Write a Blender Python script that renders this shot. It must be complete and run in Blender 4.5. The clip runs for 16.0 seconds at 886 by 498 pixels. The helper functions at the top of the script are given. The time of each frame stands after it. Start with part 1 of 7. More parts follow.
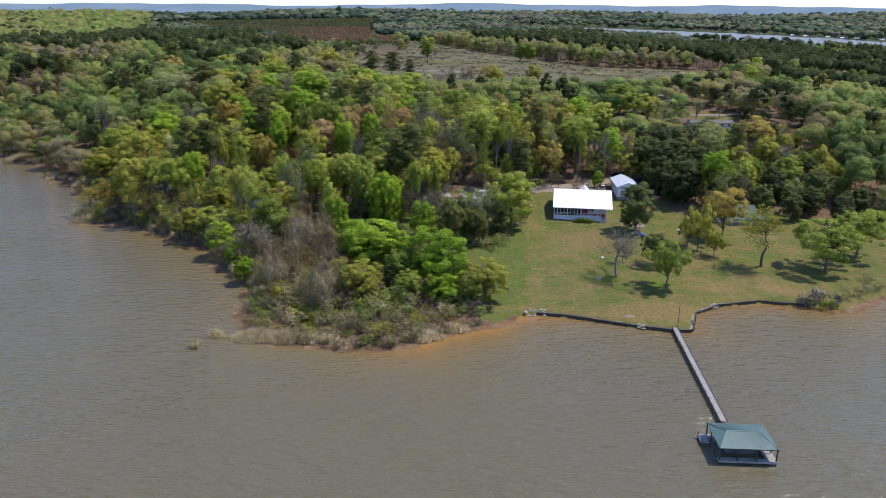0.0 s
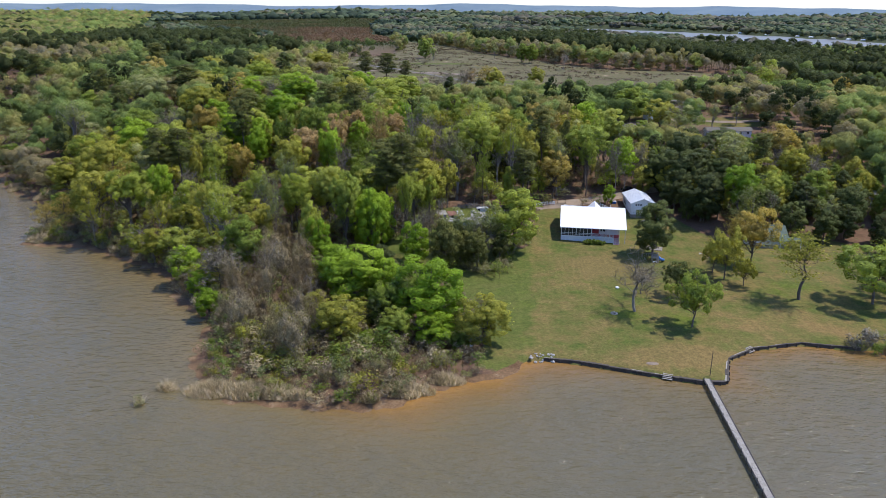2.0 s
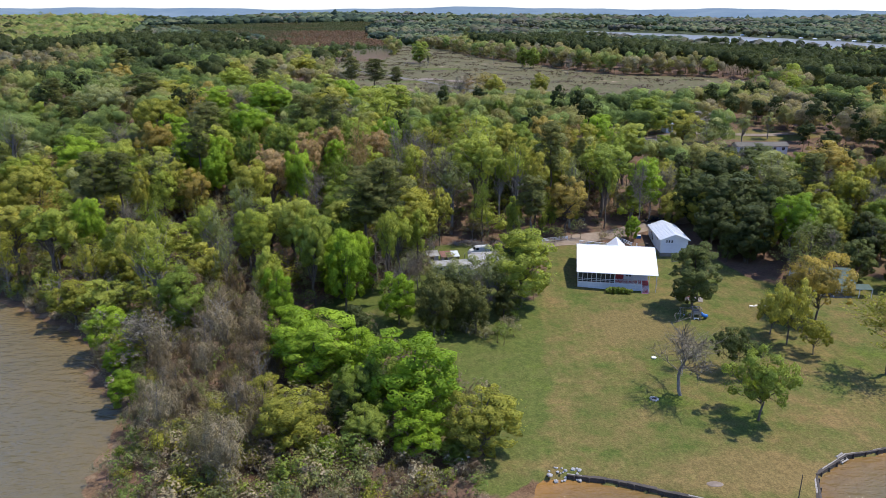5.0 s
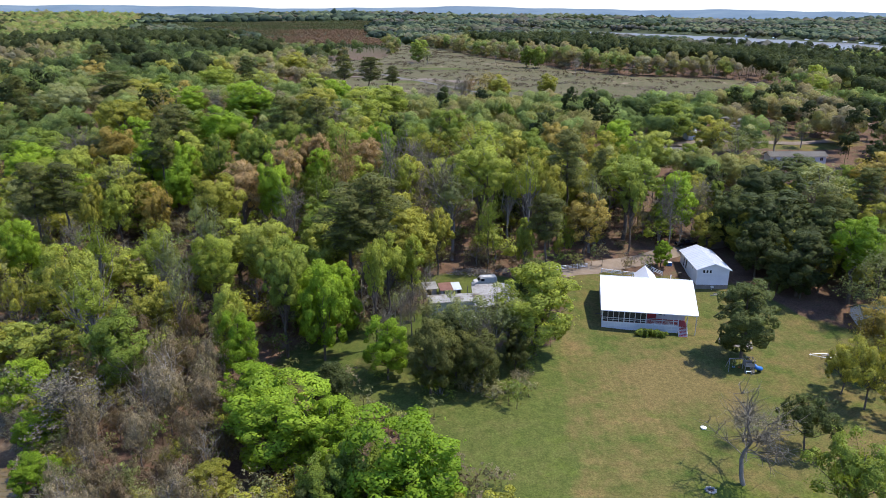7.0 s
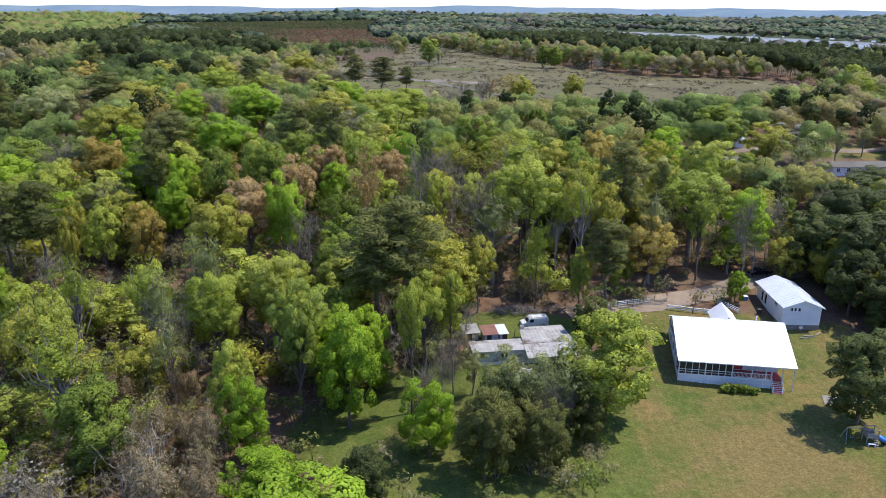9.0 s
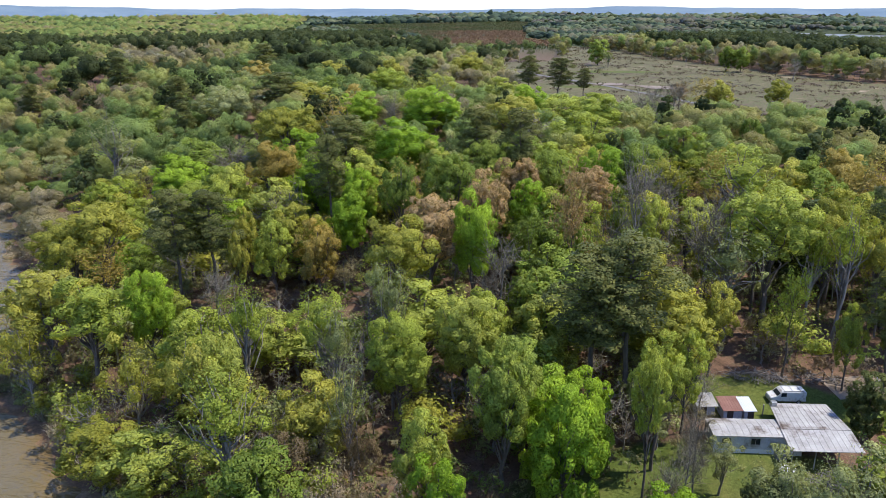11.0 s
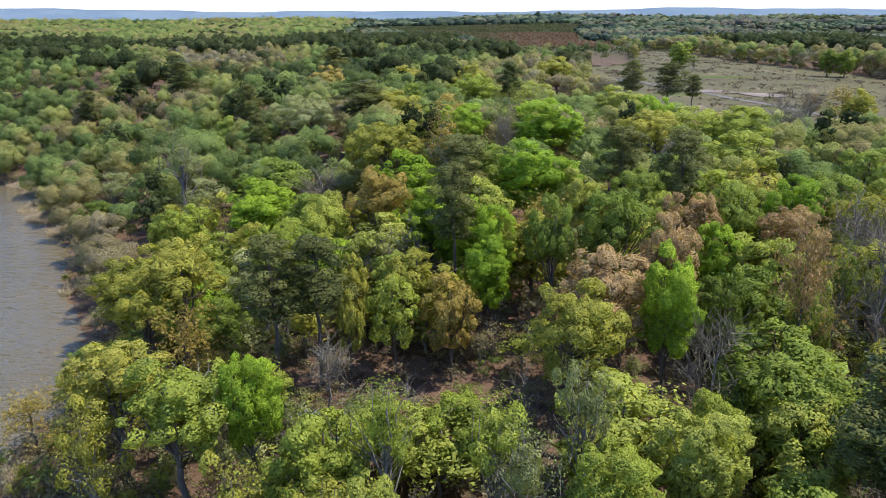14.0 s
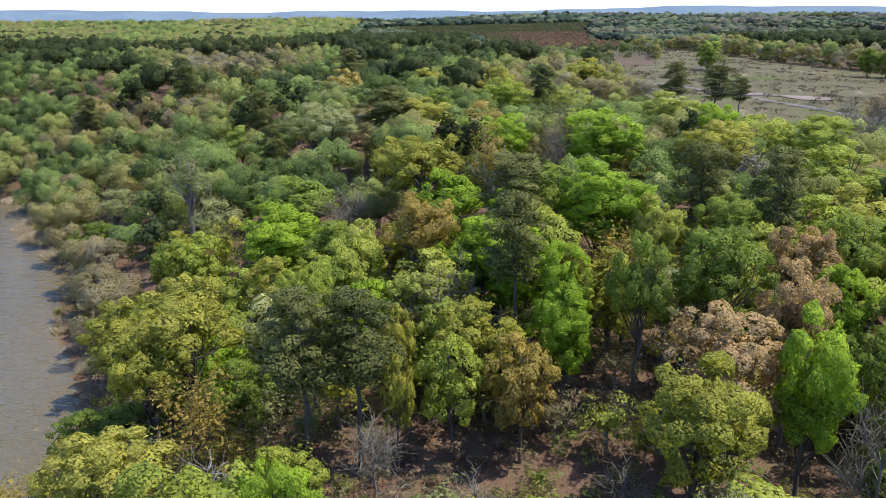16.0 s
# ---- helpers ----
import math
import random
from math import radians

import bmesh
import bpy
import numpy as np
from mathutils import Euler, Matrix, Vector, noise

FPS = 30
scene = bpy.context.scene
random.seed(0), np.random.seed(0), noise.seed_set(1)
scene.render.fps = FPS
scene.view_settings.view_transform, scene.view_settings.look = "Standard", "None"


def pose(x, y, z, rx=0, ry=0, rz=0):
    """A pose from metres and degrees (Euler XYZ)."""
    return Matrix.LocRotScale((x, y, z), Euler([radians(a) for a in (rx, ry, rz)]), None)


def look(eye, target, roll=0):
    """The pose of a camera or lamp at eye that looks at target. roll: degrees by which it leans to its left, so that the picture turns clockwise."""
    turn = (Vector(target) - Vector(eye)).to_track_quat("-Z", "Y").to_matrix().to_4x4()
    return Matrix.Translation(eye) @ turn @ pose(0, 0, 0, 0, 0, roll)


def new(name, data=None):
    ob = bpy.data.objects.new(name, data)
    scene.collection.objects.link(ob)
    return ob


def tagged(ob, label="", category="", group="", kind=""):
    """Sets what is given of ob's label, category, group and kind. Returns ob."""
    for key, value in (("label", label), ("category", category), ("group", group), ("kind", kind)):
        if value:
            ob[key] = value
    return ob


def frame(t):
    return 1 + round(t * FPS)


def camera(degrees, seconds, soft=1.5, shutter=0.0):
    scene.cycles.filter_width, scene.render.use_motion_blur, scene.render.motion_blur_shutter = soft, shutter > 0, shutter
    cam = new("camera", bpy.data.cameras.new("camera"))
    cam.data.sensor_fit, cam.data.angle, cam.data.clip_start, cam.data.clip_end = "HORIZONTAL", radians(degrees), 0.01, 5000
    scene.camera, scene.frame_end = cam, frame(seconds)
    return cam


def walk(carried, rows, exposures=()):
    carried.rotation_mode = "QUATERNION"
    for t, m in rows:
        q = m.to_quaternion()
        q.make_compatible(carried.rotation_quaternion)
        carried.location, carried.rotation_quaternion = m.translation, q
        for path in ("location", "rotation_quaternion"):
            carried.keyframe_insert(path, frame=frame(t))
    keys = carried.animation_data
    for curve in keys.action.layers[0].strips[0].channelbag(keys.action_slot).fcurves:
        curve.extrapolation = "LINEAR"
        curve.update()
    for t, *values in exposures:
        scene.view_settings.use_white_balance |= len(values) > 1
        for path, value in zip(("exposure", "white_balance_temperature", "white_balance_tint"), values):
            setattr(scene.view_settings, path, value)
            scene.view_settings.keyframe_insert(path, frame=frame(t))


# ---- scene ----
cam = camera(62.3, 16.0, 0.7)
PATH = [
    (0, (-0.05, -0.75, 71.902), (-0.044, 1.148, 71.27), 0.2),
    (0.5, (0.235, 5.488, 71.564), (0.241, 7.385, 70.931), 0.3),
    (1, (0.686, 12.002, 71.35), (0.693, 13.899, 70.717), 0.4),
    (1.5, (1.166, 18.688, 70.987), (1.172, 20.585, 70.356), 0.3),
    (2, (1.761, 25.566, 70.707), (1.766, 27.464, 70.077), 0.3),
    (2.5, (2.482, 32.713, 70.374), (2.485, 34.611, 69.744), 0.2),
    (3, (2.783, 39.523, 70.285), (2.787, 41.421, 69.655), 0.2),
    (3.5, (3.097, 46.471, 70.1), (3.102, 48.369, 69.47), 0.3),
    (4, (3.135, 52.849, 70.303), (3.141, 54.747, 69.672), 0.3),
    (4.2, (3.145, 55.529, 70.278), (3.155, 57.429, 69.652), -0.0),
    (6.3, (4.708, 87.233, 67.195), (4.715, 89.134, 66.574), 0.2),
    (6.5, (4.62, 90.117, 67.099), (4.627, 92.018, 66.478), 0.2),
    (7, (3.749, 97.201, 66.815), (3.761, 99.101, 66.193), 0.4),
    (7.5, (2.7, 104.079, 66.556), (2.715, 105.981, 65.936), 0.1),
    (8, (1.16, 110.98, 66.345), (1.177, 112.88, 65.723), 0.1),
    (8.2, (0.341, 113.497, 66.247), (0.358, 115.397, 65.624), 0.2),
    (10.3, (-12.419, 139.55, 63.596), (-12.523, 141.448, 62.974), 0.1),
    (10.5, (-13.896, 141.707, 63.552), (-14.077, 143.599, 62.93), 0.1),
    (11, (-17.383, 147.032, 63.416), (-17.751, 148.897, 62.797), -0.1),
    (11.5, (-21.2, 152.293, 63.296), (-21.65, 154.142, 62.677), -0.2),
    (12, (-25.307, 157.254, 63.077), (-25.774, 159.098, 62.461), -0.2),
    (12.5, (-29.866, 162.019, 62.918), (-30.334, 163.864, 62.304), -0.3),
    (13, (-34.467, 166.517, 62.827), (-34.937, 168.363, 62.216), -0.4),
    (13.5, (-38.633, 170.58, 62.75), (-39.104, 172.425, 62.139), -0.4),
    (14, (-42.468, 174.421, 62.654), (-42.941, 176.265, 62.04), -0.3),
    (14.5, (-46.07, 178.654, 62.708), (-46.546, 180.497, 62.094), -0.3),
    (15, (-49.305, 183.227, 62.656), (-49.786, 185.068, 62.041), -0.4),
    (15.5, (-52.381, 188.327, 62.566), (-52.866, 190.167, 61.951), -0.4),
    (16, (-55.225, 193.841, 62.519), (-55.714, 195.681, 61.904), -0.6),
]
walk(cam, [(t, look(eye, target, roll)) for t, eye, target, roll in PATH], [(0, 0.38), (3, 0.40), (7, 0.58), (10, 0.68), (16, 0.72)])

# ---- light ----
SUN_ELEV, SUN_AZ = radians(62), radians(78)
world = bpy.data.worlds.new("sky")
scene.world = world
world.use_nodes = True
wn = world.node_tree
sky = wn.nodes.new("ShaderNodeTexSky")
sky.sky_type, sky.sun_disc = "NISHITA", False
sky.sun_elevation, sky.sun_rotation = SUN_ELEV, SUN_AZ
sky.air_density, sky.dust_density, sky.ozone_density = 1.0, 0.3, 2.0
hazy = wn.nodes.new("ShaderNodeMix")
hazy.data_type, hazy.blend_type = "RGBA", "MULTIPLY"
hazy.inputs[0].default_value, hazy.inputs[7].default_value = 1.0, (0.88, 1.0, 1.36, 1)
wn.links.new(sky.outputs[0], hazy.inputs[6])
wn.links.new(hazy.outputs[2], wn.nodes["Background"].inputs[0])
wn.nodes["Background"].inputs[1].default_value = 0.145
sun = new("sun", bpy.data.lights.new("sun", "SUN"))
sun.data.energy, sun.data.angle, sun.data.color = 3.7, radians(0.6), (1.0, 0.95, 0.87)
sun_from = Vector((math.sin(SUN_AZ) * math.cos(SUN_ELEV), math.cos(SUN_AZ) * math.cos(SUN_ELEV), math.sin(SUN_ELEV)))
sun.matrix_world = look(sun_from * 300, (0, 0, 0))


# ---- materials ----
def nodes_of(name):
    m = bpy.data.materials.new(name)
    m.use_nodes = True
    nt = m.node_tree
    return m, nt, nt.nodes["Principled BSDF"]


def ramp(nt, fac, stops):
    r = nt.nodes.new("ShaderNodeValToRGB")
    e = r.color_ramp.elements
    while len(e) < len(stops):
        e.new(0.5)
    for el, (p, c) in zip(e, stops):
        el.position, el.color = p, (*c, 1)
    nt.links.new(fac, r.inputs[0])
    return r.outputs[0]


def noise_tex(nt, scale, detail=4.0, rough=0.55, stretch=None, coord="Object"):
    tc = nt.nodes.new("ShaderNodeTexCoord")
    n = nt.nodes.new("ShaderNodeTexNoise")
    n.inputs["Scale"].default_value, n.inputs["Detail"].default_value, n.inputs["Roughness"].default_value = scale, detail, rough
    src = tc.outputs[coord]
    if stretch:
        mp = nt.nodes.new("ShaderNodeMapping")
        mp.inputs["Scale"].default_value = stretch[:3]
        mp.inputs["Rotation"].default_value = (0, 0, radians(stretch[3]) if len(stretch) > 3 else 0)
        nt.links.new(src, mp.inputs[0])
        src = mp.outputs[0]
    nt.links.new(src, n.inputs["Vector"])
    return n.outputs["Fac"]


def mix(nt, fac, a, b, mode="MIX"):
    m = nt.nodes.new("ShaderNodeMix")
    m.data_type, m.blend_type = "RGBA", mode
    for sock, v in ((m.inputs[0], fac), (m.inputs[6], a), (m.inputs[7], b)):
        if isinstance(v, (int, float)):
            sock.default_value = v
        elif isinstance(v, tuple):
            sock.default_value = (*v, 1)
        else:
            nt.links.new(v, sock)
    return m.outputs[2]


def arith(nt, op, a, b=0.0, clamp=False):
    m = nt.nodes.new("ShaderNodeMath")
    m.operation, m.use_clamp = op, clamp
    for sock, v in zip(m.inputs, (a, b)):
        if isinstance(v, (int, float)):
            sock.default_value = v
        else:
            nt.links.new(v, sock)
    return m.outputs[0]


def bump(nt, bsdf, height, strength=0.4, dist=0.05):
    b = nt.nodes.new("ShaderNodeBump")
    b.inputs["Strength"].default_value, b.inputs["Distance"].default_value = strength, dist
    nt.links.new(height, b.inputs["Height"])
    nt.links.new(b.outputs[0], bsdf.inputs["Normal"])


def surface(name, c1, c2, scale=1.0, rough=0.7, metal=0.0, fine=12.0, relief=0.3, dist=0.02, stretch=None, stain=None, stain_scale=0.3):
    """Two colours by noise at two scales, with fine relief and, where given, stains of a third colour."""
    m, nt, p = nodes_of(name)
    a = noise_tex(nt, scale, 5, 0.6, stretch)
    f = noise_tex(nt, scale * fine, 3, 0.6, stretch)
    both = arith(nt, "ADD", arith(nt, "MULTIPLY", a, 0.65), arith(nt, "MULTIPLY", f, 0.35))
    col = ramp(nt, both, [(0.36, c1), (0.64, c2)])
    if stain:
        col = mix(nt, ramp(nt, noise_tex(nt, stain_scale, 6, 0.65), [(0.52, (0, 0, 0)), (0.66, (1, 1, 1))]), col, stain)
    nt.links.new(col, p.inputs["Base Color"])
    p.inputs["Roughness"].default_value, p.inputs["Metallic"].default_value = rough, metal
    bump(nt, p, both, relief, dist)
    return m


def foliage(name, dark, mid, light, through_light=0.36, leaf_size=0.22, cover=0.58):
    """Leaf sprays: one hue a tree, a tone of its own for each leaf, and gaps between the leaves of a spray."""
    m, nt, p = nodes_of(name)
    info = nt.nodes.new("ShaderNodeObjectInfo")
    geo = nt.nodes.new("ShaderNodeNewGeometry")
    tc = nt.nodes.new("ShaderNodeTexCoord")
    cells = nt.nodes.new("ShaderNodeTexVoronoi")
    cells.inputs["Scale"].default_value = 1 / leaf_size
    nt.links.new(tc.outputs["Object"], cells.inputs["Vector"])
    tree = ramp(nt, info.outputs["Random"], [(0.0, dark), (0.5, mid), (1.0, light)])
    leaf = ramp(nt, arith(nt, "ADD", arith(nt, "MULTIPLY", geo.outputs["Random Per Island"], 0.35), arith(nt, "MULTIPLY", cells.outputs["Color"], 0.65)), [(0.1, (0.58, 0.6, 0.58)), (0.5, (1.0, 1.0, 1.0)), (0.9, (1.46, 1.42, 1.28))])
    clump = ramp(nt, noise_tex(nt, 0.9, 4, 0.65), [(0.32, (0.72, 0.76, 0.72)), (0.68, (1.26, 1.22, 1.12))])
    col = mix(nt, 1.0, mix(nt, 1.0, tree, leaf, "MULTIPLY"), clump, "MULTIPLY")
    nt.links.new(col, p.inputs["Base Color"])
    p.inputs["Roughness"].default_value = 0.6
    p.inputs["Specular IOR Level"].default_value = 0.12
    tufts = arith(nt, "ADD", arith(nt, "MULTIPLY", noise_tex(nt, 1.3, 3, 0.6), 1.6), arith(nt, "MULTIPLY", cells.outputs["Distance"], -0.35))
    bump(nt, p, tufts, 0.9, 0.38)
    tr = nt.nodes.new("ShaderNodeBsdfTranslucent")
    nt.links.new(mix(nt, 1.0, col, (1.25, 1.25, 0.6), "MULTIPLY"), tr.inputs[0])
    ms = nt.nodes.new("ShaderNodeMixShader")
    ms.inputs[0].default_value = through_light
    nt.links.new(p.outputs[0], ms.inputs[1])
    nt.links.new(tr.outputs[0], ms.inputs[2])
    gap = nt.nodes.new("ShaderNodeBsdfTransparent")
    cut = nt.nodes.new("ShaderNodeMixShader")
    nt.links.new(arith(nt, "GREATER_THAN", cells.outputs["Distance"], cover), cut.inputs[0])
    nt.links.new(ms.outputs[0], cut.inputs[1])
    nt.links.new(gap.outputs[0], cut.inputs[2])
    nt.links.new(cut.outputs[0], nt.nodes["Material Output"].inputs[0])
    return m


def woods_leaf(name, stops, leaf_size=0.55, cover=0.52):
    """Leaves of woods too many to count: each tree's hue is kept in the attribute tint."""
    m, nt, p = nodes_of(name)
    at = nt.nodes.new("ShaderNodeAttribute")
    at.attribute_name = "tint"
    geo = nt.nodes.new("ShaderNodeNewGeometry")
    tc = nt.nodes.new("ShaderNodeTexCoord")
    cells = nt.nodes.new("ShaderNodeTexVoronoi")
    cells.inputs["Scale"].default_value = 1 / leaf_size
    nt.links.new(tc.outputs["Object"], cells.inputs["Vector"])
    tree = ramp(nt, at.outputs["Fac"], stops)
    leaf = ramp(nt, arith(nt, "MULTIPLY", arith(nt, "ADD", geo.outputs["Random Per Island"], cells.outputs["Color"]), 0.5), [(0.1, (0.62, 0.62, 0.6)), (0.5, (1.0, 1.0, 1.0)), (0.9, (1.42, 1.38, 1.3))])
    col = mix(nt, 1.0, tree, leaf, "MULTIPLY")
    nt.links.new(col, p.inputs["Base Color"])
    p.inputs["Roughness"].default_value = 0.7
    p.inputs["Specular IOR Level"].default_value = 0.08
    bump(nt, p, noise_tex(nt, 0.9, 3, 0.6), 0.8, 0.5)
    tr = nt.nodes.new("ShaderNodeBsdfTranslucent")
    nt.links.new(mix(nt, 1.0, col, (1.2, 1.2, 0.7), "MULTIPLY"), tr.inputs[0])
    ms = nt.nodes.new("ShaderNodeMixShader")
    ms.inputs[0].default_value = 0.4
    nt.links.new(p.outputs[0], ms.inputs[1])
    nt.links.new(tr.outputs[0], ms.inputs[2])
    shader = ms.outputs[0]
    if cover:
        gap = nt.nodes.new("ShaderNodeBsdfTransparent")
        cut = nt.nodes.new("ShaderNodeMixShader")
        nt.links.new(arith(nt, "GREATER_THAN", cells.outputs["Distance"], cover), cut.inputs[0])
        nt.links.new(shader, cut.inputs[1])
        nt.links.new(gap.outputs[0], cut.inputs[2])
        shader = cut.outputs[0]
    nt.links.new(shader, nt.nodes["Material Output"].inputs[0])
    return m


LEAF = {
    "bright": foliage("leaf_bright", (0.175, 0.275, 0.024), (0.215, 0.325, 0.028), (0.265, 0.37, 0.038)),
    "lime": foliage("leaf_lime", (0.245, 0.295, 0.046), (0.295, 0.335, 0.06), (0.335, 0.36, 0.08)),
    "green": foliage("leaf_green", (0.13, 0.18, 0.034), (0.19, 0.245, 0.044), (0.255, 0.305, 0.062)),
    "olive": foliage("leaf_olive", (0.255, 0.255, 0.045), (0.31, 0.302, 0.057), (0.355, 0.338, 0.072)),
    "gold": foliage("leaf_gold", (0.31, 0.23, 0.062), (0.36, 0.275, 0.075), (0.39, 0.31, 0.10)),
    "rust": foliage("leaf_rust", (0.31, 0.20, 0.10), (0.36, 0.24, 0.12), (0.39, 0.275, 0.15)),
    "sage": foliage("leaf_sage", (0.215, 0.235, 0.10), (0.26, 0.28, 0.12), (0.31, 0.32, 0.15), cover=0.54),
    "dark": foliage("leaf_dark", (0.06, 0.074, 0.026), (0.08, 0.1, 0.032), (0.105, 0.125, 0.04), 0.25, cover=0.6),
    "needle": foliage("pine_needle", (0.10, 0.108, 0.032), (0.125, 0.132, 0.04), (0.15, 0.155, 0.05), 0.28, cover=0.54),
    "twig": foliage("grey_twig", (0.185, 0.162, 0.132), (0.23, 0.202, 0.166), (0.275, 0.245, 0.205), 0.1, cover=0.8),
    "vine": foliage("dry_vine", (0.178, 0.128, 0.078), (0.24, 0.185, 0.12), (0.32, 0.262, 0.18), 0.25, 0.14, 0.5),
    "scrub": foliage("winter_scrub", (0.22, 0.18, 0.11), (0.27, 0.235, 0.14), (0.31, 0.285, 0.165), 0.3, 0.14, 0.48),
    "reed": foliage("dry_reed", (0.30, 0.24, 0.15), (0.36, 0.29, 0.19), (0.42, 0.35, 0.24), 0.15),
}
BARK = surface("bark", (0.07, 0.055, 0.04), (0.15, 0.12, 0.095), 1.5, 0.9, relief=0.6, stretch=(3, 3, 0.6))
BARK_PALE = surface("pale_bark", (0.14, 0.12, 0.10), (0.27, 0.24, 0.205), 1.2, 0.9, relief=0.5, stretch=(3, 3, 0.6))
WHITE_ROOF = surface("white_metal_roof", (0.74, 0.75, 0.77), (0.82, 0.82, 0.83), 0.35, 0.38, relief=0.1)
GREY_ROOF = surface("pale_metal_roof", (0.55, 0.58, 0.62), (0.66, 0.68, 0.71), 0.4, 0.4, relief=0.15)
GREEN_ROOF = surface("green_metal_roof", (0.075, 0.125, 0.11), (0.10, 0.16, 0.142), 0.5, 0.55, relief=0.15)
COTTAGE_ROOF = surface("mossy_green_roof", (0.05, 0.082, 0.062), (0.075, 0.11, 0.085), 0.5, 0.75, relief=0.15)
RUST_ROOF = surface("rusty_metal_roof", (0.25, 0.235, 0.22), (0.43, 0.415, 0.395), 0.5, 0.6, stain=(0.10, 0.07, 0.052), stain_scale=0.34)
RED_ROOF = surface("red_rust_roof", (0.17, 0.07, 0.05), (0.26, 0.13, 0.10), 0.8, 0.7)
WHITE = surface("white_paint", (0.70, 0.71, 0.72), (0.80, 0.80, 0.79), 0.6, 0.55, relief=0.12)
SIDING = surface("white_siding", (0.62, 0.64, 0.67), (0.74, 0.75, 0.77), 0.5, 0.6, relief=0.2)
OLD_SIDING = surface("weathered_siding", (0.40, 0.42, 0.44), (0.58, 0.60, 0.62), 0.5, 0.65, stain=(0.22, 0.2, 0.17), stain_scale=0.4)
SCREEN = surface("dark_screen", (0.012, 0.014, 0.016), (0.03, 0.032, 0.034), 1.0, 0.4)
RED = surface("red_paint", (0.38, 0.03, 0.035), (0.50, 0.05, 0.05), 1.5, 0.55)
TIMBER = surface("weathered_timber", (0.20, 0.18, 0.155), (0.36, 0.33, 0.29), 0.8, 0.85, stretch=(1, 4, 4), relief=0.5)
DARK_TIMBER = surface("dark_timber", (0.035, 0.028, 0.022), (0.085, 0.068, 0.052), 0.9, 0.85, relief=0.6)
CONCRETE = surface("concrete", (0.17, 0.15, 0.125), (0.25, 0.225, 0.195), 0.8, 0.9)
GRAVEL = surface("gravel_drive", (0.17, 0.125, 0.088), (0.29, 0.225, 0.165), 0.35, 0.95, fine=20, stain=(0.16, 0.12, 0.085), stain_scale=0.12)
DIRT = surface("pale_dirt", (0.15, 0.112, 0.08), (0.27, 0.21, 0.155), 0.08, 0.95, fine=15)
ASPHALT = surface("old_asphalt", (0.115, 0.105, 0.088), (0.165, 0.15, 0.125), 0.2, 0.9)
ROCK = surface("rip_rap_stone", (0.22, 0.21, 0.20), (0.45, 0.43, 0.40), 1.0, 0.9)
BLACK = surface("black_paint", (0.01, 0.01, 0.012), (0.018, 0.018, 0.02), 2.0, 0.25)
BLUE = surface("blue_plastic", (0.02, 0.13, 0.42), (0.03, 0.18, 0.52), 2.0, 0.4)
ORANGE = surface("orange_plastic", (0.5, 0.09, 0.02), (0.6, 0.13, 0.03), 2.0, 0.45)
CAR_WHITE = surface("chalky_white_car_paint", (0.52, 0.51, 0.49), (0.66, 0.65, 0.63), 0.8, 0.5, stain=(0.36, 0.31, 0.26), stain_scale=0.8)
RUBBER = surface("rubber", (0.015, 0.015, 0.015), (0.03, 0.03, 0.03), 3.0, 0.8)
STEEL = surface("galvanised_steel", (0.35, 0.36, 0.37), (0.48, 0.49, 0.5), 2.0, 0.45, 0.8)
GLASS, _nt, _p = nodes_of("window_glass")
_p.inputs["Base Color"].default_value, _p.inputs["Roughness"].default_value = (0.02, 0.025, 0.03, 1), 0.08


